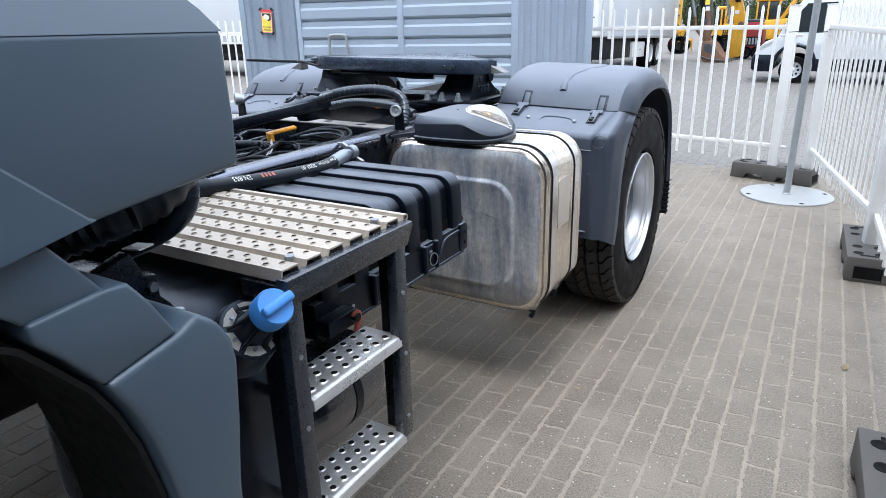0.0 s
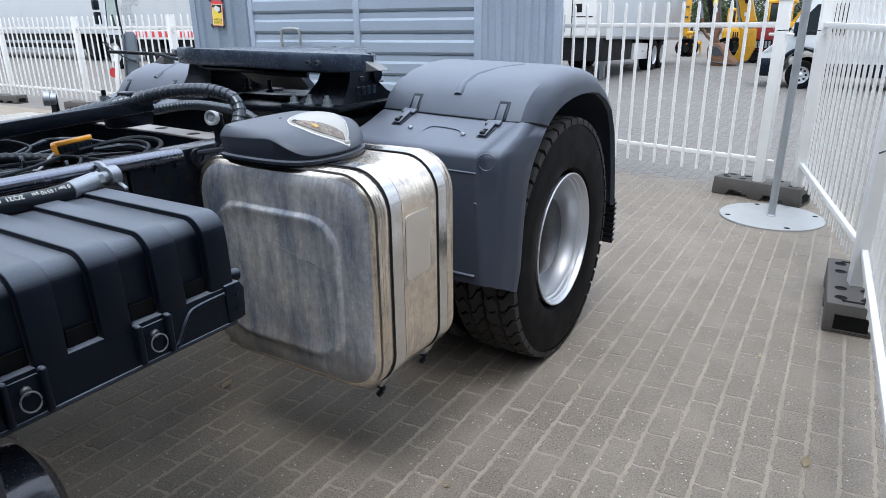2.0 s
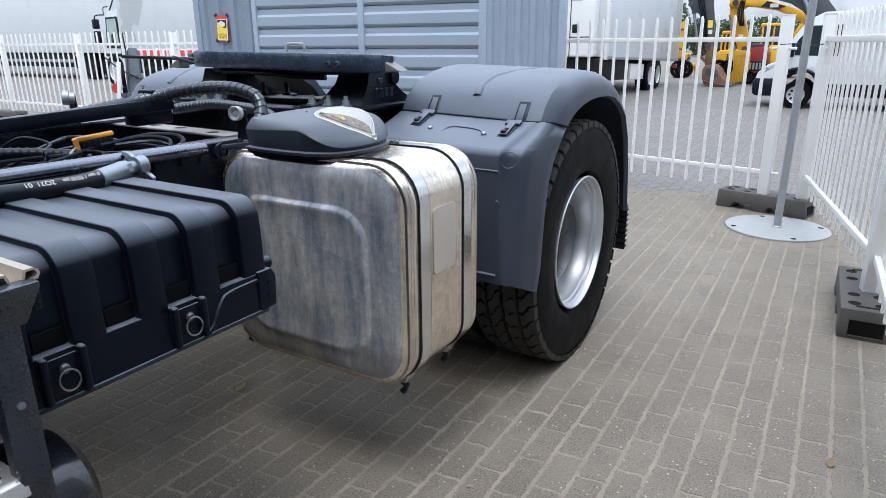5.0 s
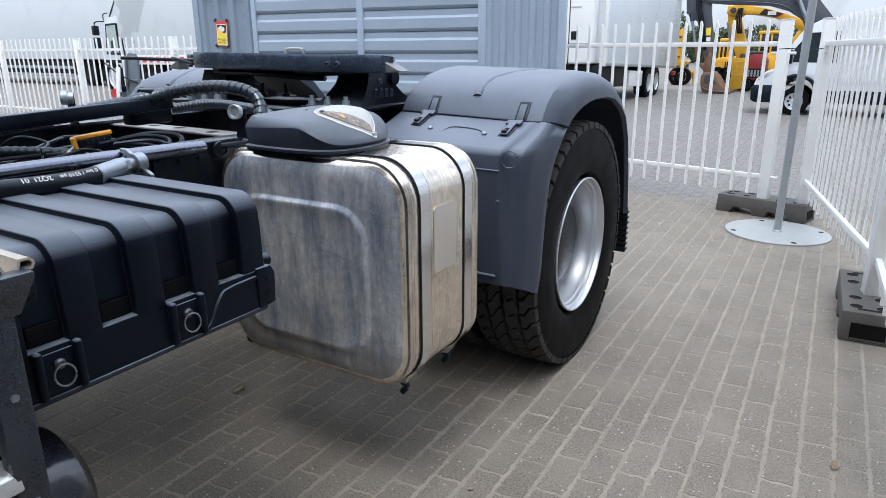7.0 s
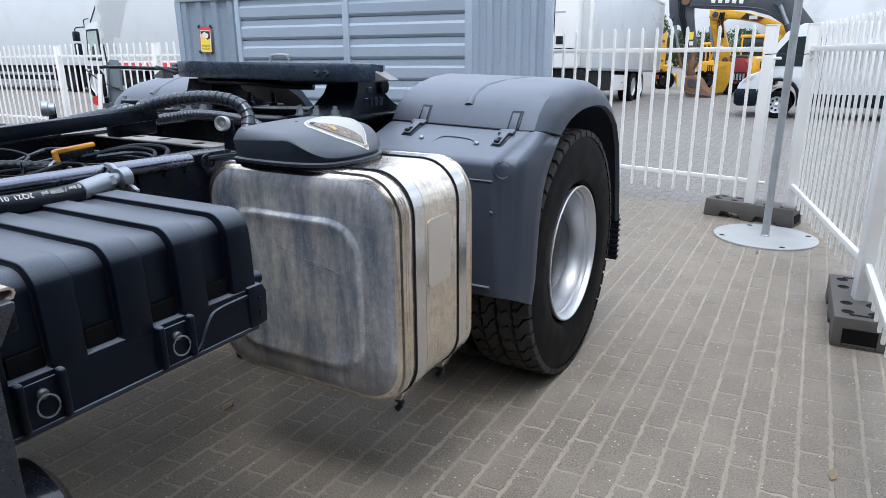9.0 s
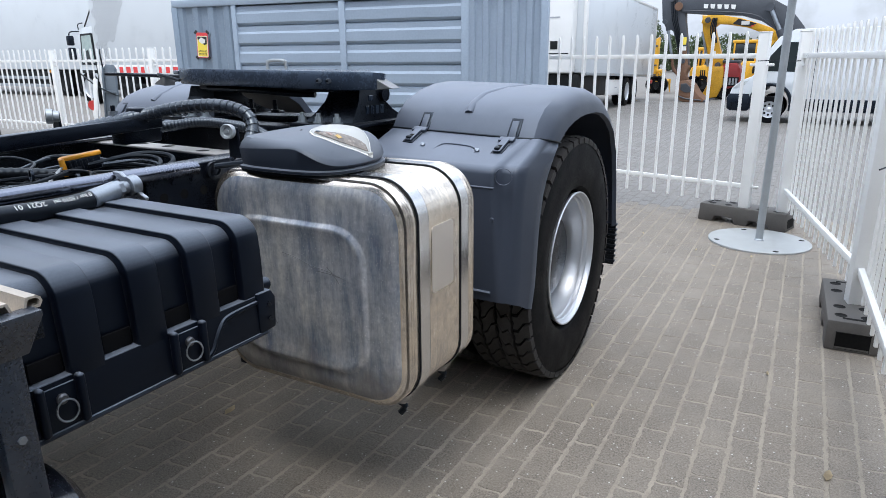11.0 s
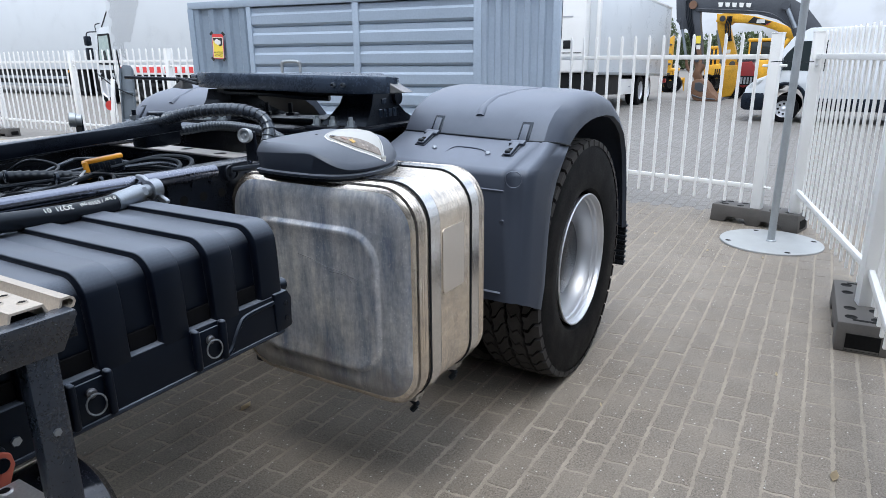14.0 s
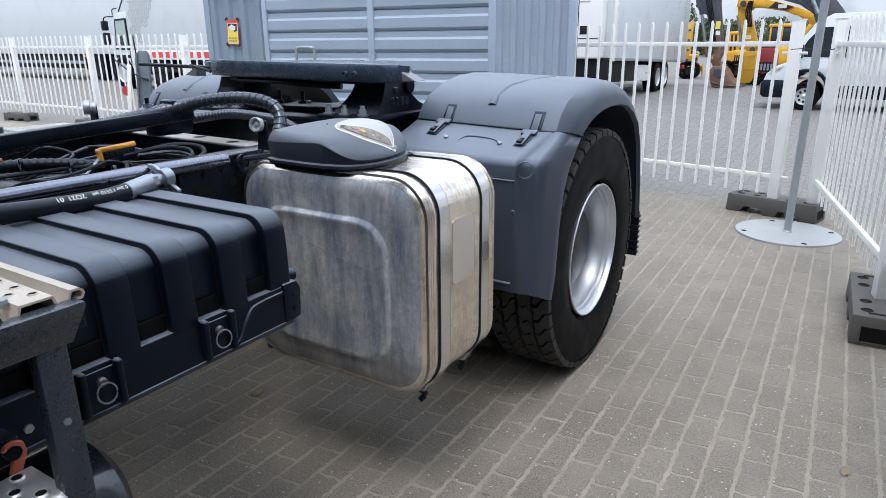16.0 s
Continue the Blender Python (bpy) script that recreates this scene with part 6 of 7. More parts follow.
# cab corner and front mudguard
def cab():
    low = [(-2.692, 1.325), (-2.690, 1.385), (-2.693, 1.521), (-4.95, 1.545), (-4.95, 1.10), (-3.30, 1.245), (-3.050, 1.281), (-2.930, 1.299)]
    c = part("cab", prism(low, "x", -1.30, 1.12, 0.010, 3), CAB_PAINT, truck, "satin dark slate-grey cab bodywork")
    up = [[(1.119, -2.694, 1.518), (1.119, -4.95, 1.54), (-1.299, -4.95, 1.54), (-1.299, -2.694, 1.518)],
          [(1.100, -2.712, 1.548), (1.100, -4.95, 1.575), (-1.28, -4.95, 1.575), (-1.28, -2.712, 1.548)],
          [(1.070, -2.750, 1.590), (1.070, -4.95, 1.62), (-1.25, -4.95, 1.62), (-1.25, -2.750, 1.590)],
          [(1.00, -2.88, 1.72), (1.00, -4.95, 1.80), (-1.18, -4.95, 1.80), (-1.18, -2.88, 1.72)],
          [(1.0, -2.94, 2.0), (1.0, -4.95, 2.2), (-1.18, -4.95, 2.2), (-1.18, -2.94, 2.0)],
          [(0.96, -2.98, 3.75), (0.96, -4.95, 3.85), (-1.14, -4.95, 3.85), (-1.14, -2.98, 3.75)]]
    part("upper_fairing", loft(up), CAB_PAINT, c, sharp=16)
    # lower corner of the door sill, folded outwards below a diagonal crease
    sill = loft([[(1.1185, -3.62, 1.50), (1.1185, -3.021, 1.388), (1.1185, -2.930, 1.302), (1.1185, -3.050, 1.283), (1.1185, -3.62, 1.21)],
                 [(1.1215, -3.60, 1.495), (1.1215, -3.026, 1.384), (1.1215, -2.938, 1.301), (1.133, -3.050, 1.284), (1.140, -3.60, 1.215)]])
    part("sill_corner", sill, CAB_PAINT, c, sharp=8)

    # front mudguard: three stepped panels along the wheel arch
    def panel(pts, x0, x1, r):
        return prism(pts, "x", x0, x1, r, 3)
    a = [(-3.50, 1.31), (-3.047, 1.284), (-2.992, 1.286), (-2.965, 1.250), (-2.935, 1.208), (-3.039, 1.200), (-3.062, 1.222), (-3.20, 1.245), (-3.50, 1.25)]
    m = part("front_mudguard", panel(a, 0.96, 1.112, 0.005), CAB_PAINT, truck, "slate-grey plastic front mudguard in stepped panels", sharp=30)
    b = [(-3.039, 1.203), (-2.939, 1.211), (-2.906, 1.209), (-2.880, 1.172), (-2.846, 1.110), (-2.965, 1.084), (-3.005, 1.140), (-3.036, 1.176)]
    part("stepped_panel", panel(b, 0.95, 1.120, 0.007), CAB_PAINT, m, sharp=30)
    d = [(-2.966, 1.086), (-2.848, 1.109), (-2.813, 1.127), (-2.780, 1.100), (-2.757, 1.062), (-2.752, 1.020), (-2.762, 0.92), (-2.779, 0.80), (-2.790, 0.42), (-2.872, 0.42), (-2.886, 0.80), (-2.90, 0.89), (-2.916, 0.965), (-2.938, 1.030)]
    part("stepped_panel", panel(d, 0.94, 1.127, 0.011), CAB_PAINT, m, sharp=30)
    arch = ((-3.50, 1.24), (-3.25, 1.235), (-3.12, 1.22), (-3.042, 1.17), (-3.01, 1.13), (-2.97, 1.078), (-2.944, 1.025), (-2.922, 0.96), (-2.905, 0.88), (-2.892, 0.8), (-2.88, 0.6), (-2.878, 0.42))
    part("inner_arch", sheet([[(0.84, y, z), (1.10, y, z)] for y, z in arch], 0.008), DARK_UNDER, m)
    c.location = m.location = (0.076, -0.027, -0.021)
    return c


cab()
wheel(0.99, -3.72)
wheel(2 * XC - 0.99, -3.72, -1)


# additive tank with blue filler cap
def additive_tank():
    t = part("additive_tank", box(0.50, 1.020, -2.800, -2.40, 0.42, 1.000, 0.085, 5), BLACK_PLASTIC, truck, "black plastic additive tank with blue cap")
    a, b = Vector((1.050, -2.618, 0.945)), Vector((1.158, -2.638, 1.033))
    w = (b - a).normalized()
    fl = part("flange", lathe([(-0.07, 0.076), (0, 0.064), (0.006, 0.062), (0.008, 0.057), (0.008, 0.030)], a, w, 32), BLACK_PLASTIC, t)
    u, v, _ = frame_of(w)
    for k in range(6):
        q = radians(60 * k + 15)
        seg = bmesh.new()
        pts = []
        for r, da in ((0.038, -20), (0.055, -24), (0.0562, -8), (0.0562, 8), (0.055, 24), (0.038, 20)):
            an = q + radians(da)
            pts.append(a + w * 0.0095 + (u * math.cos(an) + v * math.sin(an)) * r)
        seg.faces.new([seg.verts.new(p) for p in pts])
        bmesh.ops.solidify(seg, geom=seg.faces[:], thickness=0.003)
        part("clamp_plate", seg, mat("pale_plate", (0.62, 0.61, 0.58), 0.5, 0.2, var=0.08, bump=0.05) if k == 0 else bpy.data.materials["pale_plate"], fl)
        c = a + w * 0.010 + (u * math.cos(q) + v * math.sin(q)) * 0.043
        part("clamp_screw", cyl(c, c + w * 0.006, 0.0042, 10), STEEL, fl)
        rib = a + w * 0.008 + (u * math.cos(q + 0.52) + v * math.sin(q + 0.52)) * 0.045
        part("web", tube([rib, a + w * 0.07 + (u * math.cos(q + 0.52) + v * math.sin(q + 0.52)) * 0.028], 0.004, 6, 1), BLACK_PLASTIC, fl)
    part("neck", cyl(a, a + w * 0.092, 0.032, 24, 0.028), BLACK_PLASTIC, t)
    cap_ = part("filler_cap", lathe([(0.088, 0.030), (0.090, 0.0365), (0.122, 0.0365), (0.128, 0.034), (0.130, 0.0001)], a, w, 40), BLUE_CAP, t, "blue plastic filler cap")
    grip = box(-0.0355, 0.0355, -0.0095, 0.0095, 0.0, 0.019, 0.006, 3)
    top = Matrix.Translation(a + w * 0.127) @ Matrix((tuple(u), tuple(v), tuple(w))).transposed().to_4x4() @ pose(0, 0, 0, 0, 0, -43)
    part("cap_grip", shift(grip, top), BLUE_CAP, cap_)
    part("tether", tube([(1.015, -2.60, 0.93), (0.975, -2.60, 0.98), (0.94, -2.57, 0.99), (0.93, -2.52, 0.98)], 0.0025, 6, 5), BLACK_RUBBER, t)
    return t


additive_tank()
air = part("air_reservoir", lathe([(-0.75, 0.0001), (-0.745, 0.07), (-0.72, 0.12), (-0.69, 0.135), (-0.07, 0.135), (-0.035, 0.125), (-0.01, 0.09), (0.0, 0.0001)], (0.745, -1.985, 0.465), (0, 1, 0), 40), GLOSS_RAIL, truck, "glossy dark air reservoir")
for y in (-2.55, -2.15):
    part("tank_band", lathe([(-0.015, 0.137), (0.015, 0.137)], (0.745, y, 0.465), (0, 1, 0), 40, cap=False), CHASSIS, air)
part("reservoir_bracket", box(0.42, 0.78, -2.40, -2.34, 0.58, 0.78, 0.006), CHASSIS, air)
iso = part("battery_switch", cyl((0.905, -2.206, 0.782), (0.960, -2.206, 0.782), 0.012, 14), BLACK_PLASTIC, truck, "red battery isolator lever")
part("switch_lever", prism([(-2.222, 0.789), (-2.214, 0.797), (-2.200, 0.800), (-2.189, 0.793), (-2.186, 0.775), (-2.200, 0.742), (-2.217, 0.744), (-2.207, 0.772), (-2.210, 0.784)], "x", 0.948, 0.958, 0.003, 2), RED_LIGHT, iso, "faded red lever")
part("switch_bracket", box(0.90, 0.945, -2.30, -2.19, 0.758, 0.80, 0.004), BLACK_PLASTIC, iso)
part("bolt", cyl((0.894, -2.157, 0.779), (0.906, -2.157, 0.779), 0.008, 6), STEEL, iso)
iso.location = (0.058, -0.040, 0.026)
air.location = (0.062, -0.020, 0.046)

# dark fittings between cab and additive tank
inl = part("intake_bellows", tube([(0.60, -3.00, 1.14), (0.70, -2.86, 1.19), (0.78, -2.74, 1.225), (0.82, -2.64, 1.26), (0.80, -2.58, 1.32)], 0.070, 22, 14, lambda s: 1 + 0.05 * math.sin(s * 300)), BLACK_RUBBER, truck, "black ribbed rubber bellows", sharp=60)
part("elbow_pipe", tube([(0.62, -2.72, 1.09), (0.74, -2.68, 1.12), (0.82, -2.62, 1.165), (0.84, -2.585, 1.215), (0.82, -2.58, 1.29)], 0.026, 16, 8), BLACK_PLASTIC, inl)
vb = part("valve_bracket", prism([(-2.80, 1.010), (-2.80, 1.130), (-2.735, 1.150), (-2.715, 1.100), (-2.690, 1.095), (-2.690, 1.050), (-2.672, 1.030), (-2.655, 1.002), (-2.660, 0.985)], "x", 0.83, 0.862, 0.004, 2), CHASSIS, truck)
part("valve_block", box(0.70, 0.835, -2.815, -2.725, 0.98, 1.115, 0.014), CHASSIS, vb)
part("bracket_shelf", prism([(0.76, -2.80), (0.93, -2.80), (0.93, -2.70), (0.90, -2.655), (0.76, -2.655)], "z", 0.992, 1.004, 0.003, 1), CHASSIS, vb)
part("bolt", cyl((0.885, -2.675, 1.003), (0.885, -2.675, 1.022), 0.012, 6), STEEL, vb)
part("bolt", cyl((0.862, -2.705, 1.075), (0.870, -2.705, 1.075), 0.010, 6), STEEL, vb)
inl.location = vb.location = (0.069, -0.022, -0.020)
part("foil_tag", prism([(0.84, -2.735), (0.875, -2.725), (0.868, -2.690), (0.835, -2.700)], "z", 1.152, 1.155), ALU_STEP, vb, "small bright foil tag")


# fifth wheel
def fifth_wheel():
    half = [(0.0, -0.600), (0.30, -0.599), (0.50, -0.590), (0.57, -0.565), (0.60, -0.51), (0.56, -0.45), (0.42, -0.31), (0.24, -0.07), (0.12, 0.08), (0.08, 0.08), (0.055, 0.02), (0.0, -0.05)]
    out = [(XC + x, y) for x, y in half] + [(XC - x * 0.88, y) for x, y in half[-2:0:-1]]
    black = mat("greasy_black", (0.028, 0.039, 0.060), 0.27, var=0.25, scale=14, fine=120, bump=0.15, spread=0.16, spec=0.6, sheen=0.25, tint=(0.62, 0.80, 1.0))
    plate_top = prism(out, "z", 1.298, 1.315, 0.003, 2)
    for v in plate_top.verts:
        v.co.z -= 0.012 * v.co.x
    f = part("fifth_wheel", plate_top, black, truck, "black greasy fifth-wheel coupling plate")
    # rolled front flange
    edge = [(XC - 0.525, -0.42), (XC - 0.49, -0.52), (XC - 0.42, -0.575), (XC - 0.30, -0.598), (XC, -0.602), (XC + 0.30, -0.601), (XC + 0.50, -0.593), (XC + 0.545, -0.580), (XC + 0.588, -0.550), (XC + 0.602, -0.508), (XC + 0.565, -0.445), (XC + 0.50, -0.370)]
    rows = [[(x, y, 1.318 - 0.012 * x), (x, y - 0.004, 1.311 - 0.012 * x), (x, y - 0.004, 1.272 - 0.012 * x), (x, y, 1.264 - 0.012 * x)] for x, y in edge]
    part("front_flange", sheet(rows, -0.014), black, f)
    part("web", box(XC - 0.42, XC + 0.42, -0.50, -0.42, 1.236, 1.301, 0.01), CHASSIS, f)
    part("web", box(XC - 0.30, XC + 0.30, -0.16, -0.10, 1.240, 1.301, 0.01), CHASSIS, f)
    for s in (-1, 1):
        part("ramp", prism([(XC + s * 0.594, 1.298), (XC + s * 0.676, 1.258), (XC + s * 0.594, 1.252)], "y", -0.545, -0.485, 0.003, 1), mat("worn_ramp", (0.20, 0.205, 0.21), 0.45, 0.4, var=0.3, bump=0.2) if s < 0 else bpy.data.materials["worn_ramp"], f, "worn bare-metal ramp edge")
        px_ = XC + s * 0.44
        def side_of(x, y, z):
            return (XC + s * (x - XC), y, z)
        foot = [[(0.165, -0.575, 1.108), (0.412, -0.575, 1.108), (0.412, -0.180, 1.108), (0.165, -0.180, 1.108)], [(0.172, -0.568, 1.122), (0.408, -0.568, 1.122), (0.408, -0.190, 1.122), (0.172, -0.190, 1.122)],
                [(0.205, -0.535, 1.160), (0.402, -0.535, 1.160), (0.402, -0.270, 1.160), (0.205, -0.270, 1.160)], [(0.232, -0.505, 1.205), (0.398, -0.505, 1.205), (0.398, -0.330, 1.205), (0.232, -0.330, 1.205)], [(0.245, -0.490, 1.252), (0.394, -0.490, 1.252), (0.394, -0.352, 1.252), (0.245, -0.352, 1.252)]]
        bm = loft([[side_of(*q) for q in lp_] for lp_ in foot])
        bmesh.ops.recalc_face_normals(bm, faces=bm.faces[:])
        ped = part("pedestal", bm, CHASSIS, f, "black cast pedestal", sharp=15)
        for k in range(4):
            a = side_of(0.4005, -0.455 + 0.034 * k, 1.150)
            part("embossed_bar", box(a[0] - 0.004, a[0] + 0.004, a[1] - 0.011, a[1] + 0.011, 1.150, 1.185, 0.002, 1), black, ped)
        a = side_of(0.397, -0.425, 0)
        part("embossed_bar", box(a[0] - 0.004, a[0] + 0.004, a[1] - 0.016, a[1] + 0.016, 1.203, 1.225, 0.002, 1), black, ped)
        part("pivot_pin", cyl((px_ - 0.06, -0.335, 1.225), (px_ + 0.062, -0.335, 1.225), 0.028, 20), CHASSIS, ped)
        lo, hi = sorted((side_of(0.150, 0, 0)[0], side_of(0.455, 0, 0)[0]))
        part("base_flange", box(lo, hi, -0.640, -0.140, 1.108, 1.124, 0.005), CHASSIS, ped)
        for x, y in ((0.188, -0.602), (0.273, -0.604), (0.366, -0.606), (0.430, -0.22), (0.430, -0.17)):
            x = side_of(x, 0, 0)[0]
            nut = part("stud_nut", cyl((x, y, 1.129), (x, y, 1.149), 0.0165, 6, 0.0150), NUT, ped, "zinc-plated nut")
            part("washer", cyl((x, y, 1.123), (x, y, 1.129), 0.023, 16), NUT, nut)
            part("stud", cyl((x, y, 1.149), (x, y, 1.163), 0.009, 10), NUT, nut)
    part("mounting_plate", box(XC - 0.46, XC + 0.46, -0.56, 0.02, 1.074, 1.098, 0.006), CHASSIS, f)
    part("lock_lever", tube([(XC - 0.30, -0.55, 1.245), (XC - 0.05, -0.53, 1.240), (XC + 0.12, -0.50, 1.228), (XC + 0.24, -0.47, 1.225)], 0.013, 10, 5), CHASSIS, f)
    part("cross_beam", box(XC - 0.44, XC + 0.44, -0.40, -0.28, 1.098, 1.124, 0.006), CHASSIS, f)
    for x in (XC - 0.12, XC + 0.02):
        part("guide_bolt", cyl((x, -0.48, 1.15), (x, -0.48, 1.20), 0.010, 8), CHASSIS, f)
        part("guide_head", cyl((x, -0.48, 1.145), (x, -0.48, 1.158), 0.019, 8), CHASSIS, f)
    for x in (XC + 0.389, XC + 0.436):
        nut = part("flange_bolt", cyl((x, -0.606, 1.286), (x, -0.628, 1.286), 0.0095, 6), STEEL, f, "bright flange bolt")
        part("bolt_tip", cyl((x, -0.628, 1.286), (x, -0.634, 1.286), 0.0045, 8), CHASSIS, nut)
    part("pull_handle", tube([(XC - 0.44, -0.52, 1.292), (XC - 0.70, -0.54, 1.298), (XC - 1.00, -0.56, 1.304)], 0.0085, 8, 4), CHASSIS, f)
    part("handle_guide", tube([(XC - 0.42, -0.60, 1.28), (XC - 0.50, -0.62, 1.300), (XC - 0.56, -0.60, 1.305), (XC - 0.60, -0.56, 1.300)], 0.007, 8, 4), BLACK_RUBBER, f)
    part("release_arm", prism([(XC - 0.30, -0.5), (XC + 0.15, -0.46), (XC + 0.18, -0.30), (XC - 0.28, -0.38)], "z", 1.228, 1.240, 0.003, 1), CHASSIS, f)
    part("jaw", lathe([(1.225, 0.11), (1.285, 0.13)], (XC, -0.30, 0), (0, 0, 1), 24), CHASSIS, f)
    f.location = (0.012, 0.030, 0)
    return f


fifth_wheel()

# service-line carrier arm with wrapped conduit
beam = part("hose_arm", box(-0.021, 0.021, 1.14, 1.88, -0.024, 0.020, 0.005), BLACK_PLASTIC, truck, "black carrier arm for the trailer lines")
beam.matrix_world = pose(-0.055, -2.93, 1.085, 2.35, 0, -0.4)
part("arm_sleeve", tube([(-0.06, -2.95, 1.082), (-0.06, -2.5, 1.103), (-0.055, -2.1, 1.120), (-0.05, -1.76, 1.134)], 0.035, 18, 6), BLACK_RUBBER, beam).matrix_parent_inverse = beam.matrix_world.inverted()
part("arm_collar", box(-0.028, 0.028, 1.125, 1.165, -0.032, 0.028, 0.006), BLACK_PLASTIC, beam)
part("arm_bracket", box(-0.10, -0.035, -1.205, -1.05, 1.090, 1.160, 0.008), BLACK_PLASTIC, truck)
part("arm_clip", box(-0.088, -0.018, -1.15, -1.105, 1.150, 1.212, 0.012), BLACK_PLASTIC, truck)
part("clip_bolt", cyl((-0.075, -1.20, 1.165), (-0.075, -1.20, 1.222), 0.008, 8), BLACK_PLASTIC, truck)
part("clip_nut", cyl((-0.075, -1.20, 1.188), (-0.075, -1.20, 1.203), 0.015, 6), STEEL, truck)


def ribbed(s):
    return 1 + 0.055 * (1 if math.sin(s * 2 * math.pi / 0.0125) > -0.2 else -1)


def wrapped(s):
    """Overlapping turns of tape: each turn swells slowly and drops sharply."""
    u = (s / 0.023) % 1.0
    return 0.90 + 0.17 * u if u < 0.84 else 0.90


part("conduit", tube([(-0.058, -1.74, 1.110), (-0.060, -1.56, 1.130), (-0.058, -1.40, 1.145), (-0.055, -1.20, 1.170), (0.0, -1.08, 1.194), (0.10, -1.03, 1.212), (0.21, -0.99, 1.214), (0.290, -0.965, 1.192), (0.322, -0.965, 1.150), (0.332, -0.985, 1.105), (0.350, -1.02, 1.070)], 0.0235, 14, 60, wrapped), CONDUIT, truck, "black corrugated cable conduit", sharp=60)
part("conduit", tube([(-0.10, -1.00, 1.130), (0.0, -0.92, 1.145), (0.12, -0.89, 1.140), (0.24, -0.88, 1.125), (0.33, -0.90, 1.105)], 0.018, 12, 30, ribbed), CONDUIT, truck)
part("conduit", tube([(0.36, -0.95, 1.10), (0.42, -0.93, 1.105), (0.50, -0.90, 1.10), (0.56, -0.92, 1.09)], 0.013, 10, 24, ribbed), mat("grey_conduit", (0.05, 0.055, 0.062), 0.5, bump=0.05), truck)


# round buffers on brackets
def buffer(x, y, z, way, size=1.0):
    w = Vector(way).normalized()
    c = Vector((x, y, z))
    b = part("buffer", lathe([(d * size, r * size) for d, r in ((-0.03, 0.0001), (-0.03, 0.020), (-0.012, 0.021), (-0.010, 0.0265), (0.010, 0.0275), (0.012, 0.025), (0.010, 0.018), (0.004, 0.016), (0.004, 0.007), (0.008, 0.006), (0.008, 0.0001))], c, w, 28), GALV, truck, "zinc-plated round buffer on a bracket")
    part("bracket", prism([(x - 0.026, 1.066), (x + 0.026, 1.066), (x + 0.020, z + 0.012), (x - 0.020, z + 0.012)], "y", y + 0.018, y + 0.028, 0.003, 1), CHASSIS, b)
    return b


buffer(0.398, -1.143, 1.151, (0.25, -1, 0.1), 0.85)
buffer(-0.502, -1.168, 1.168, (-0.75, -1, 0.1), 1.02)

# polished line along the rail
part("steel_pipe", tube([(0.424, -2.85, 1.076), (0.420, -2.3, 1.072), (0.412, -1.7, 1.067), (0.404, -1.42, 1.062), (0.394, -1.28, 1.056)], 0.0215, 22, 6), POLISHED, truck, "polished bluish steel pipe along the rail")

# hydraulic hose with wing coupling
hose = [(0.47, -2.75, 1.20), (0.49, -2.50, 1.150), (0.500, -2.38, 1.133), (0.505, -2.25, 1.118), (0.505, -2.05, 1.096), (0.502, -1.90, 1.083), (0.498, -1.78, 1.077), (0.490, -1.70, 1.078), (0.482, -1.655, 1.084)]
hp = part("hydraulic_hose", tube(hose, 0.0220, 16, 8), BLACK_RUBBER, truck, "black hydraulic hose with white print and steel wing coupling")
part("hose_sleeve", tube([(0.492, -2.46, 1.1445), (0.497, -2.40, 1.1358), (0.503, -2.30, 1.1235), (0.505, -2.245, 1.1175)], 0.0265, 16, 8), BLACK_RUBBER, hp)
for y, z in ((-2.43, 1.140), (-2.36, 1.1306), (-2.30, 1.1235), (-2.25, 1.118)):
    part("sleeve_band", lathe([(-0.006, 0.0285), (0.006, 0.0285)], (0.500, y, z), (0.03, 1, -0.12), 16, cap=False), BLACK_PLASTIC, hp)
part("ferrule", cyl((0.4895, -1.690, 1.0785), (0.477, -1.612, 1.088), 0.0232, 24, bevel=0.003), STEEL, hp)
part("hex_nut", cyl((0.4775, -1.620, 1.0875), (0.475, -1.596, 1.0895), 0.021, 6, bevel=0.002), STEEL, hp)
part("nipple", cyl((0.475, -1.598, 1.0895), (0.470, -1.545, 1.091), 0.0165, 18), STEEL, hp)
wing = part("wing_nut", lathe([(-0.016, 0.020), (-0.014, 0.0255), (0.014, 0.0265), (0.016, 0.020)], (0.472, -1.565, 1.0905), (-0.1, 1, 0.03), 24), STEEL, hp, "zinc-plated wing nut")
part("wing", prism([(-0.02, -0.008), (0.0, 0.010), (0.030, 0.016), (0.034, 0.008), (0.012, -0.006)], "y", -0.006, 0.006, 0.002, 1), STEEL, wing).matrix_world = pose(0.490, -1.560, 1.068, 0, 35, 0)
part("wing", prism([(-0.02, -0.008), (0.0, 0.010), (0.030, 0.016), (0.034, 0.008), (0.012, -0.006)], "y", -0.006, 0.006, 0.002, 1), STEEL, wing).matrix_world = pose(0.452, -1.570, 1.113, 0, 215, 0)


HOSE_LINE = smooth_path(hose, 16)


def hose_at(y):
    """Centre of the hose at a given distance along the truck."""
    for p, q in zip(HOSE_LINE, HOSE_LINE[1:]):
        if p.y <= y <= q.y:
            return p.lerp(q, (y - p.y) / (q.y - p.y))
    return HOSE_LINE[-1]


def wrap(bm, y):
    """Lay flat print round the upper outer side of the hose, read from the far side."""
    for v in bm.verts:
        a = radians(40) + v.co.y / 0.0226
        c = hose_at(y - v.co.x)
        r = 0.0227 + v.co.z
        v.co = c + Vector((math.sin(a) * r, 0, math.cos(a) * r))
    return bm


def on_hose(y, text, size, m=INK_WHITE):
    return part("print", wrap(words(text, size, Matrix()), y), m, hp)


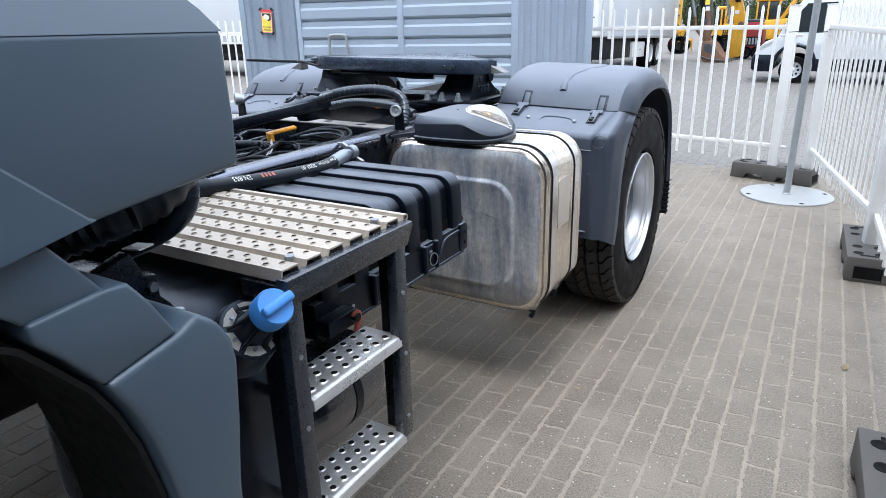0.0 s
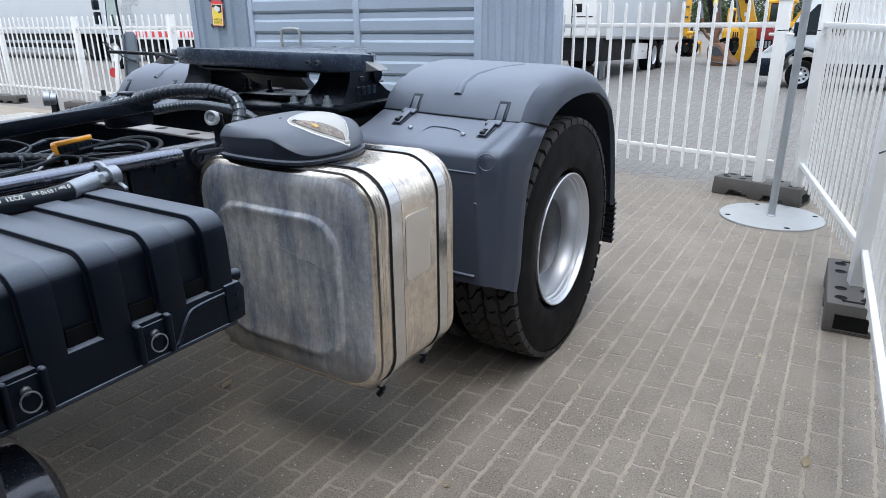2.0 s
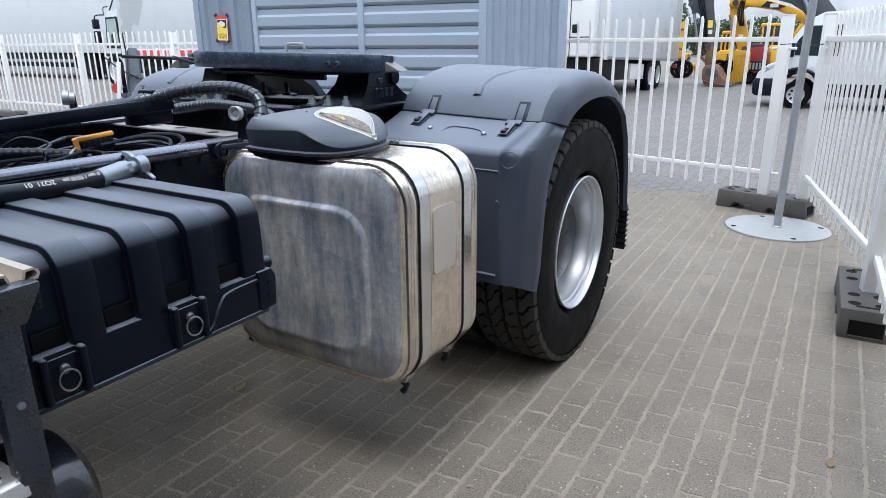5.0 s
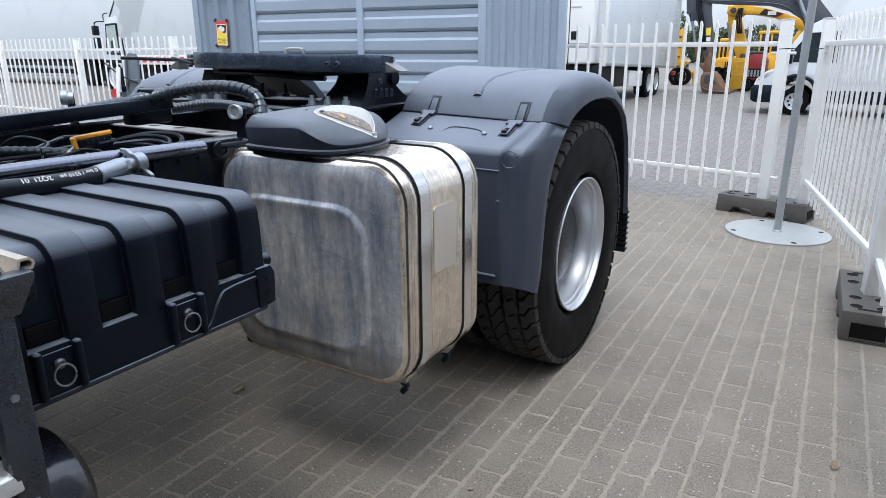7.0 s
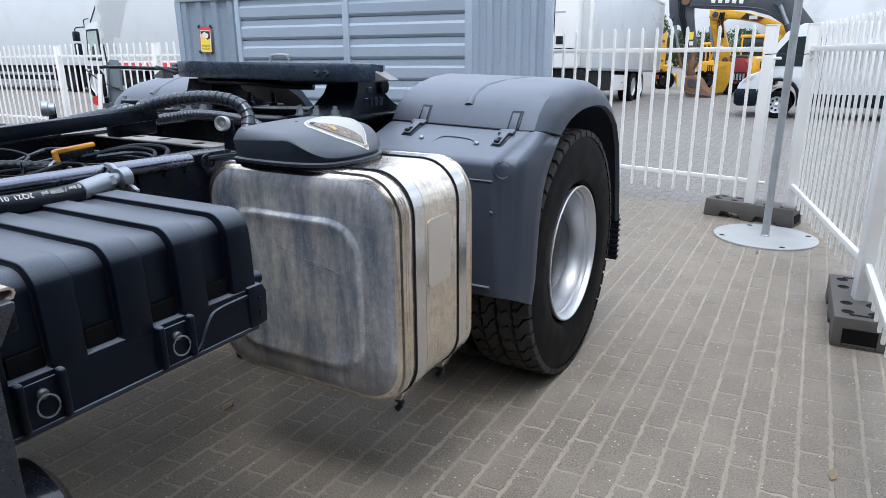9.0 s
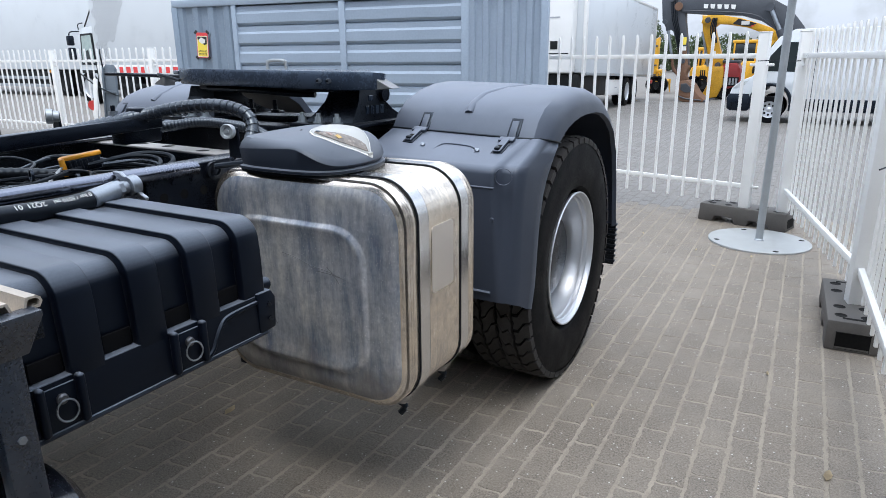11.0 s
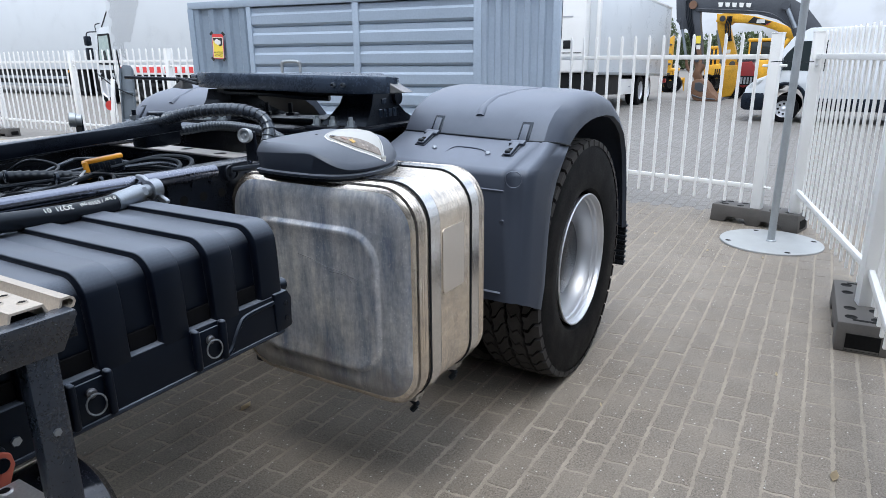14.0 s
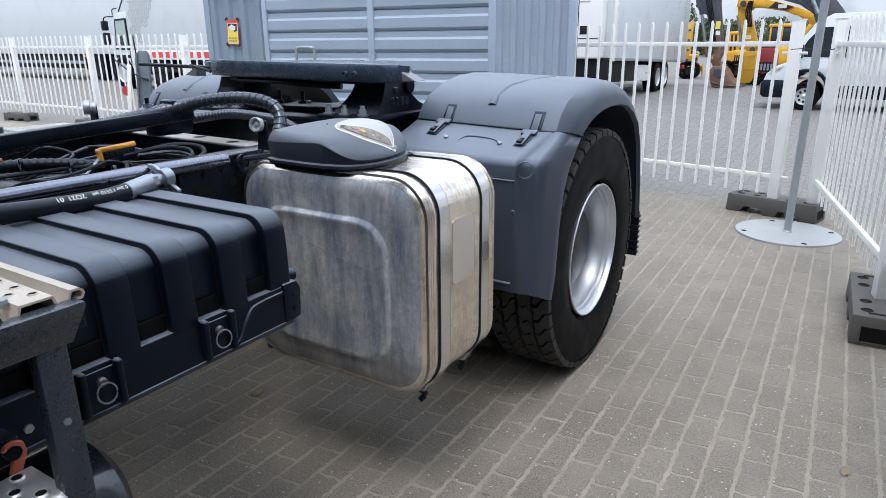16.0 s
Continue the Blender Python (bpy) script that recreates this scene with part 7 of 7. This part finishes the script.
on_hose(-1.741, "0 bar / 5510 psi", 0.0152)
on_hose(-1.828, "2Q21", 0.0185)
on_hose(-1.868, "01", 0.0185)
on_hose(-2.130, "EN 853", 0.0235)
for dy, w_ in ((0.0, 0.009), (-0.016, 0.008), (-0.030, 0.007), (-0.045, 0.008)):
    part("red_print_bar", wrap(shift(box(-w_ / 2, w_ / 2, -0.007, 0.007, 0, 0.0005), Matrix()), -2.005 + dy), RED_LIGHT, hp)

hp.location = (0.004, 0.012, -0.034)

# perforated bracket plate on the rail and clutter between the rails
plate = part("rail_bracket", prism([(-1.46, 1.045), (-1.44, 1.072), (-1.16, 1.072), (-1.14, 1.050), (-1.14, 0.82), (-1.46, 0.80)], "x", 0.401, 0.409, 0.002, 1), CHASSIS, truck, "black perforated bracket plate")
for k in range(4):
    for j in range(2):
        part("hole", cyl((0.4092, -1.41 + 0.07 * k, 0.99 - 0.07 * j), (0.4096, -1.41 + 0.07 * k, 0.99 - 0.07 * j), 0.014, 14), HOLE, plate)
    part("bolt", cyl((0.409, -1.375 + 0.07 * k, 1.03), (0.417, -1.375 + 0.07 * k, 1.03), 0.008, 6), CHASSIS, plate)
part("p_clip", lathe([(-0.006, 0.026), (0.006, 0.026), (0.006, 0.017), (-0.006, 0.017)], (0.425, -1.235, 1.046), (1, -0.2, 0), 20, closed=True), CHASSIS, plate)
part("stay_bar", tube([(0.43, -1.24, 1.058), (0.48, -1.16, 1.062), (0.56, -1.05, 1.062)], 0.009, 8, 3), CHASSIS, plate)
conn = part("orange_plug", box(-0.042, 0.050, -0.016, 0.016, 0.006, 0.016, 0.003), ORANGE, truck, "orange and black plastic cable connector")
part("plug_collar", box(-0.050, -0.036, -0.023, 0.023, -0.032, 0.014, 0.004), ORANGE, conn)
pb = part("plug_body", box(-0.036, 0.045, -0.014, 0.014, -0.028, 0.006, 0.004), BLACK_PLASTIC, conn)
for k in range(5):
    part("plug_rib", box(-0.030 + 0.013 * k, -0.024 + 0.013 * k, -0.018, 0.018, -0.022, 0.004, 0.002), BLACK_RUBBER, pb)
conn.matrix_world = pose(-0.052, -1.352, 1.060, 0, -8, 62) @ Matrix.Scale(1.25, 4)
part("cable", tube([(0.03, -1.30, 1.062), (0.08, -1.22, 1.074), (0.16, -1.18, 1.066), (0.21, -1.23, 1.045), (0.15, -1.33, 1.025), (0.05, -1.36, 1.02)], 0.0075, 8, 8), BLACK_RUBBER, truck)
part("cable", tube([(0.03, -1.33, 1.05), (0.10, -1.24, 1.055), (0.18, -1.23, 1.04), (0.20, -1.30, 1.02)], 0.006, 8, 8), CONDUIT, truck)
rnd = random.Random(5)
for k in range(34):
    x0 = rnd.uniform(-0.44, 0.26)
    zb = rnd.uniform(0.93, 1.02)
    pts = [(x0 + rnd.uniform(-0.05, 0.05), -2.85 + 0.32 * i, zb + rnd.uniform(-0.035, 0.035)) for i in range(6)] + [(x0 + rnd.uniform(-0.12, 0.12), -0.95, zb - 0.05)]
    pts = [(x + rnd.uniform(-0.05, 0.05), y, z) for x, y, z in pts]
    part("cable", tube(pts, rnd.choice((0.004, 0.005, 0.006, 0.008, 0.011)), 8, 6), rnd.choice((BLACK_RUBBER, CONDUIT)), truck)
for k in range(9):
    x0, y0 = rnd.uniform(-0.40, 0.18), rnd.uniform(-2.0, -1.25)
    pts = [(x0 - 0.10, y0 - 0.10, 0.98), (x0 - 0.02, y0 - 0.02, 1.03 + rnd.uniform(0, 0.02)), (x0 + 0.08, y0 + 0.03, 1.035), (x0 + 0.16, y0 - 0.04, 1.02), (x0 + 0.12, y0 - 0.14, 0.98)]
    part("cable", tube(pts, rnd.choice((0.005, 0.007)), 8, 7), BLACK_RUBBER, truck)
for x, y, z in ((-0.13, -1.62, 1.05), (0.02, -1.55, 1.045), (-0.28, -1.80, 1.04), (0.13, -1.48, 1.03)):
    part("cable_tie", lathe([(-0.004, 0.019), (0.004, 0.019), (0.004, 0.016), (-0.004, 0.016)], (x, y, z), (0.3, 1, 0), 14, closed=True), BLACK_PLASTIC, truck)
part("harness", tube([(0.12, -2.6, 0.93), (0.05, -2.25, 0.98), (-0.05, -2.02, 1.035), (-0.16, -1.85, 1.045), (-0.22, -1.62, 1.035), (-0.16, -1.45, 1.02), (-0.05, -1.30, 0.99), (0.05, -1.15, 0.95)], 0.021, 14, 40, wrapped), BLACK_RUBBER, truck, "taped black wiring harness", sharp=60)
for dx in (0.0, 0.012):
    part("grey_cable", tube([(-0.06, -1.41, 1.045), (0.03 + dx, -1.52, 1.02), (0.12, -1.66, 1.00), (0.20, -1.8, 0.96)], 0.0035, 6, 6), LINE_GREY, truck)
part("grey_cable", tube([(0.0, -1.36, 1.05), (0.06, -1.26, 1.068), (0.15, -1.22, 1.062), (0.20, -1.27, 1.04), (0.14, -1.36, 1.02)], 0.0065, 8, 8), BLACK_RUBBER, truck)
part("orange_clip", box(-0.212, -0.192, -1.66, -1.64, 1.056, 1.066, 0.002), mat("dull_orange", (0.5, 0.17, 0.06), 0.5, bump=0), truck)
part("orange_clip", box(0.02, 0.05, -0.78, -0.75, 1.10, 1.125, 0.003), bpy.data.materials["dull_orange"], truck)
for x0, x1, y0, y1, z0, z1 in ((-0.40, -0.10, -2.1, -1.8, 0.82, 0.96), (0.05, 0.25, -1.7, -1.35, 0.80, 0.93), (-0.45, -0.2, -1.5, -1.15, 0.80, 0.96), (-0.2, 0.2, -0.75, -0.35, 0.85, 1.0)):
    part("valve_unit", box(x0, x1, y0, y1, z0, z1, 0.02, 2), CHASSIS, truck)

# second tank on the far side
lt = part("fuel_tank", loft([[(-0.92 + a, y, 0.72 + b) for a, b in round_rect(0.66 - 2 * i, 0.66 - 2 * i, 0.10 - i * 0.5, 8)] for y, i in ((-2.62, 0.05), (-2.61, 0.02), (-2.59, 0.0), (-0.92, 0.0), (-0.90, 0.02), (-0.89, 0.05))]), TANK_ALU, truck, "aluminium fuel tank on the far side", sharp=50)
for y in (-2.3, -1.75, -1.2):
    part("tank_strap", loft([[(-0.92 + a, yy, 0.72 + b) for a, b in round_rect(0.672, 0.672, 0.105, 8)] for yy in (y - 0.025, y + 0.025)], cap=False), BAND_STEEL, lt)
part("far_conduit", tube([(-0.75, -2.3, 1.075), (-0.72, -2.0, 1.10), (-0.70, -1.8, 1.085), (-0.62, -1.7, 1.06)], 0.022, 10, 12, lambda s: 1 + 0.1 * math.sin(s * 200)), BLACK_RUBBER, truck)
part("far_hook", tube([(-0.42, -1.90, 1.10), (-0.44, -1.86, 1.135), (-0.40, -1.78, 1.14), (-0.36, -1.76, 1.10)], 0.007, 8, 5), BLACK_RUBBER, truck)

# coupling hardware lying beside the hose
cp = part("pipe_coupling", lathe([(-0.022, 0.030), (-0.020, 0.036), (0.020, 0.036), (0.022, 0.030), (0.022, 0.018), (-0.006, 0.016), (-0.006, 0.0001)], (0.43, -2.205, 1.135), (0.45, -1, 0.25), 24), STEEL, truck, "zinc-plated coupling fittings beside the hose")
part("coupling_body", cyl((0.425, -2.19, 1.130), (0.405, -2.08, 1.108), 0.026, 18, 0.019, bevel=0.003), STEEL, cp)
part("clevis_plate", prism([(-2.33, 1.095), (-2.27, 1.090), (-2.235, 1.140), (-2.25, 1.185), (-2.285, 1.200), (-2.315, 1.170)], "x", 0.435, 0.447, 0.003, 2), STEEL, cp)
part("clevis_plate", prism([(-2.33, 1.095), (-2.27, 1.090), (-2.235, 1.140), (-2.25, 1.185), (-2.285, 1.200), (-2.315, 1.170)], "x", 0.385, 0.397, 0.003, 2), STEEL, cp)
part("clevis_pin", cyl((0.375, -2.28, 1.150), (0.457, -2.28, 1.150), 0.013, 14), STEEL, cp)
fc = part("filler_cap", lathe([(1.045, 0.075), (1.070, 0.075), (1.075, 0.060), (1.105, 0.058), (1.110, 0.050), (1.110, 0.0001)], (-1.08, -1.30, 0), (0, 0, 1), 24), BLACK_PLASTIC, lt, "black fuel filler cap")

# ---- small leaves on the paving ----
rnd = random.Random(11)
for x, y, s in ((2.183, -0.318, 0.032), (0.079, -0.984, 0.034), (1.52, 1.95, 0.02), (1.35, 2.3, 0.018), (1.72, 2.3, 0.02), (0.9, 2.6, 0.018), (1.2, -1.05, 0.012), (1.95, 0.4, 0.016), (1.35, -0.25, 0.012)):
    bm = bmesh.new()
    pts = [(-s, 0, 0.004), (-s * 0.4, s * 0.4, 0.009), (s * 0.5, s * 0.35, 0.007), (s, 0, 0.012), (s * 0.4, -s * 0.4, 0.005), (-s * 0.4, -s * 0.35, 0.005)]
    bm.faces.new([bm.verts.new(p) for p in pts])
    bmesh.ops.solidify(bm, geom=bm.faces[:], thickness=0.001)
    lf = solo("dry_leaf", bm, DRY_LEAF, "small pale dry leaf lying on the paving", "leaf", "dry leaves")
    lf.matrix_world = pose(x, y, 0.001, 0, 0, rnd.uniform(0, 180))

# ---- block paving ----
PW, PL, GAP_X, GAP_Y = 0.1027, 0.2050, 0.0142, 0.0115
rnd = random.Random(3)


def outline(w, l, seed):
    """The wavy outline of a worn paver."""
    r = random.Random(seed)
    pts = []
    nx, ny = 8, 16
    for k in range(nx):
        pts.append((-w / 2 + w * k / nx, -l / 2))
    for k in range(ny):
        pts.append((w / 2, -l / 2 + l * k / ny))
    for k in range(nx):
        pts.append((w / 2 - w * k / nx, l / 2))
    for k in range(ny):
        pts.append((-w / 2, l / 2 - l * k / ny))
    ph = 0.0
    out = []
    for x, y in pts:
        wave = 0.0035 * math.sin(x / w * 6.28 + ph) * (1 if abs(y) > l * 0.45 else 0)
        out.append((x + r.uniform(-0.0042, 0.0042), y + wave + r.uniform(-0.0030, 0.0030)))
    return out


def paver_geometry(seed):
    o = outline(PW - GAP_X, PL - GAP_Y, seed)
    n = len(o)
    v = [(x * 0.975, y * 0.988, 0.0) for x, y in o] + [(x, y, -0.0014) for x, y in o] + [(x * 1.005, y * 1.005, -0.010) for x, y in o]
    f = [tuple(range(n))]
    for a in (0, n):
        f += [(a + k, a + n + k, a + n + (k + 1) % n, a + (k + 1) % n) for k in range(n)]
    return v, f


KINDS = [paver_geometry(s) for s in range(8)]
PMESH = []
for v, f in KINDS:
    me = bpy.data.meshes.new("paver")
    me.from_pydata(v, [], f)
    me.materials.append(PAVER)
    PMESH.append(me)


def paver_spots():
    for i in range(-92, 52):
        x = 1.1988 + i * PW
        drift = rnd.uniform(-0.012, 0.012)
        off = (i % 2) * PL / 2 + drift
        for j in range(-22, 96):
            yield x - 0.013 * (j * PL + off), j * PL + off


near, rest = [], []
for x, y in paver_spots():
    if 0.85 < x < 2.25 and -1.55 < y < 2.4:
        near.append((x, y))
    else:
        rest.append((x, y))
near.sort(key=lambda p: (p[0] - 1.6) ** 2 + (p[1] + 0.3) ** 2)
rest += near[300:]
for x, y in near[:300]:
    ob = new("paver", PMESH[rnd.randrange(8)])
    ob.parent = ground
    ob.location = (x + rnd.uniform(-0.0012, 0.0012), y + rnd.uniform(-0.002, 0.002), rnd.uniform(-0.0008, 0.0004))
    ob.rotation_euler = (rnd.uniform(-0.003, 0.003), rnd.uniform(-0.006, 0.006), 0.013 + rnd.uniform(-0.008, 0.008) + (math.pi if rnd.random() < 0.5 else 0))

co, fa, far, base = [], [], [], 0
for x, y in rest:
    d = abs(x - 1.5) + abs(y + 0.5)
    a, z = 0.013 + rnd.uniform(-0.008, 0.008), rnd.uniform(-0.0008, 0.0004)
    if d < 4.6:
        v, f = KINDS[rnd.randrange(8)]
    else:
        w, l = (PW - GAP_X) / 2, (PL - GAP_Y) / 2
        v = [(-w * 0.975, -l * 0.988, 0), (w * 0.975, -l * 0.988, 0), (w * 0.975, l * 0.988, 0), (-w * 0.975, l * 0.988, 0), (-w, -l, -0.01), (w, -l, -0.01), (w, l, -0.01), (-w, l, -0.01)]
        f = [(0, 1, 2, 3), (4, 5, 1, 0), (5, 6, 2, 1), (6, 7, 3, 2), (7, 4, 0, 3)]
    ca, sa = math.cos(a), math.sin(a)
    co += [(x + p * ca - q * sa, y + p * sa + q * ca, r + z) for p, q, r in v]
    fa += [tuple(k + base for k in face) for face in f]
    far += [1 if y > 3.75 else 0] * len(f)
    base += len(v)
me = bpy.data.meshes.new("paving")
me.from_pydata(co, [], fa)
me.materials.append(PAVER)
me.materials.append(YARD_PAVER)
me.polygons.foreach_set("material_index", far)
pv = new("paving", me)
pv.parent = ground
tagged(pv, kind="stuff")
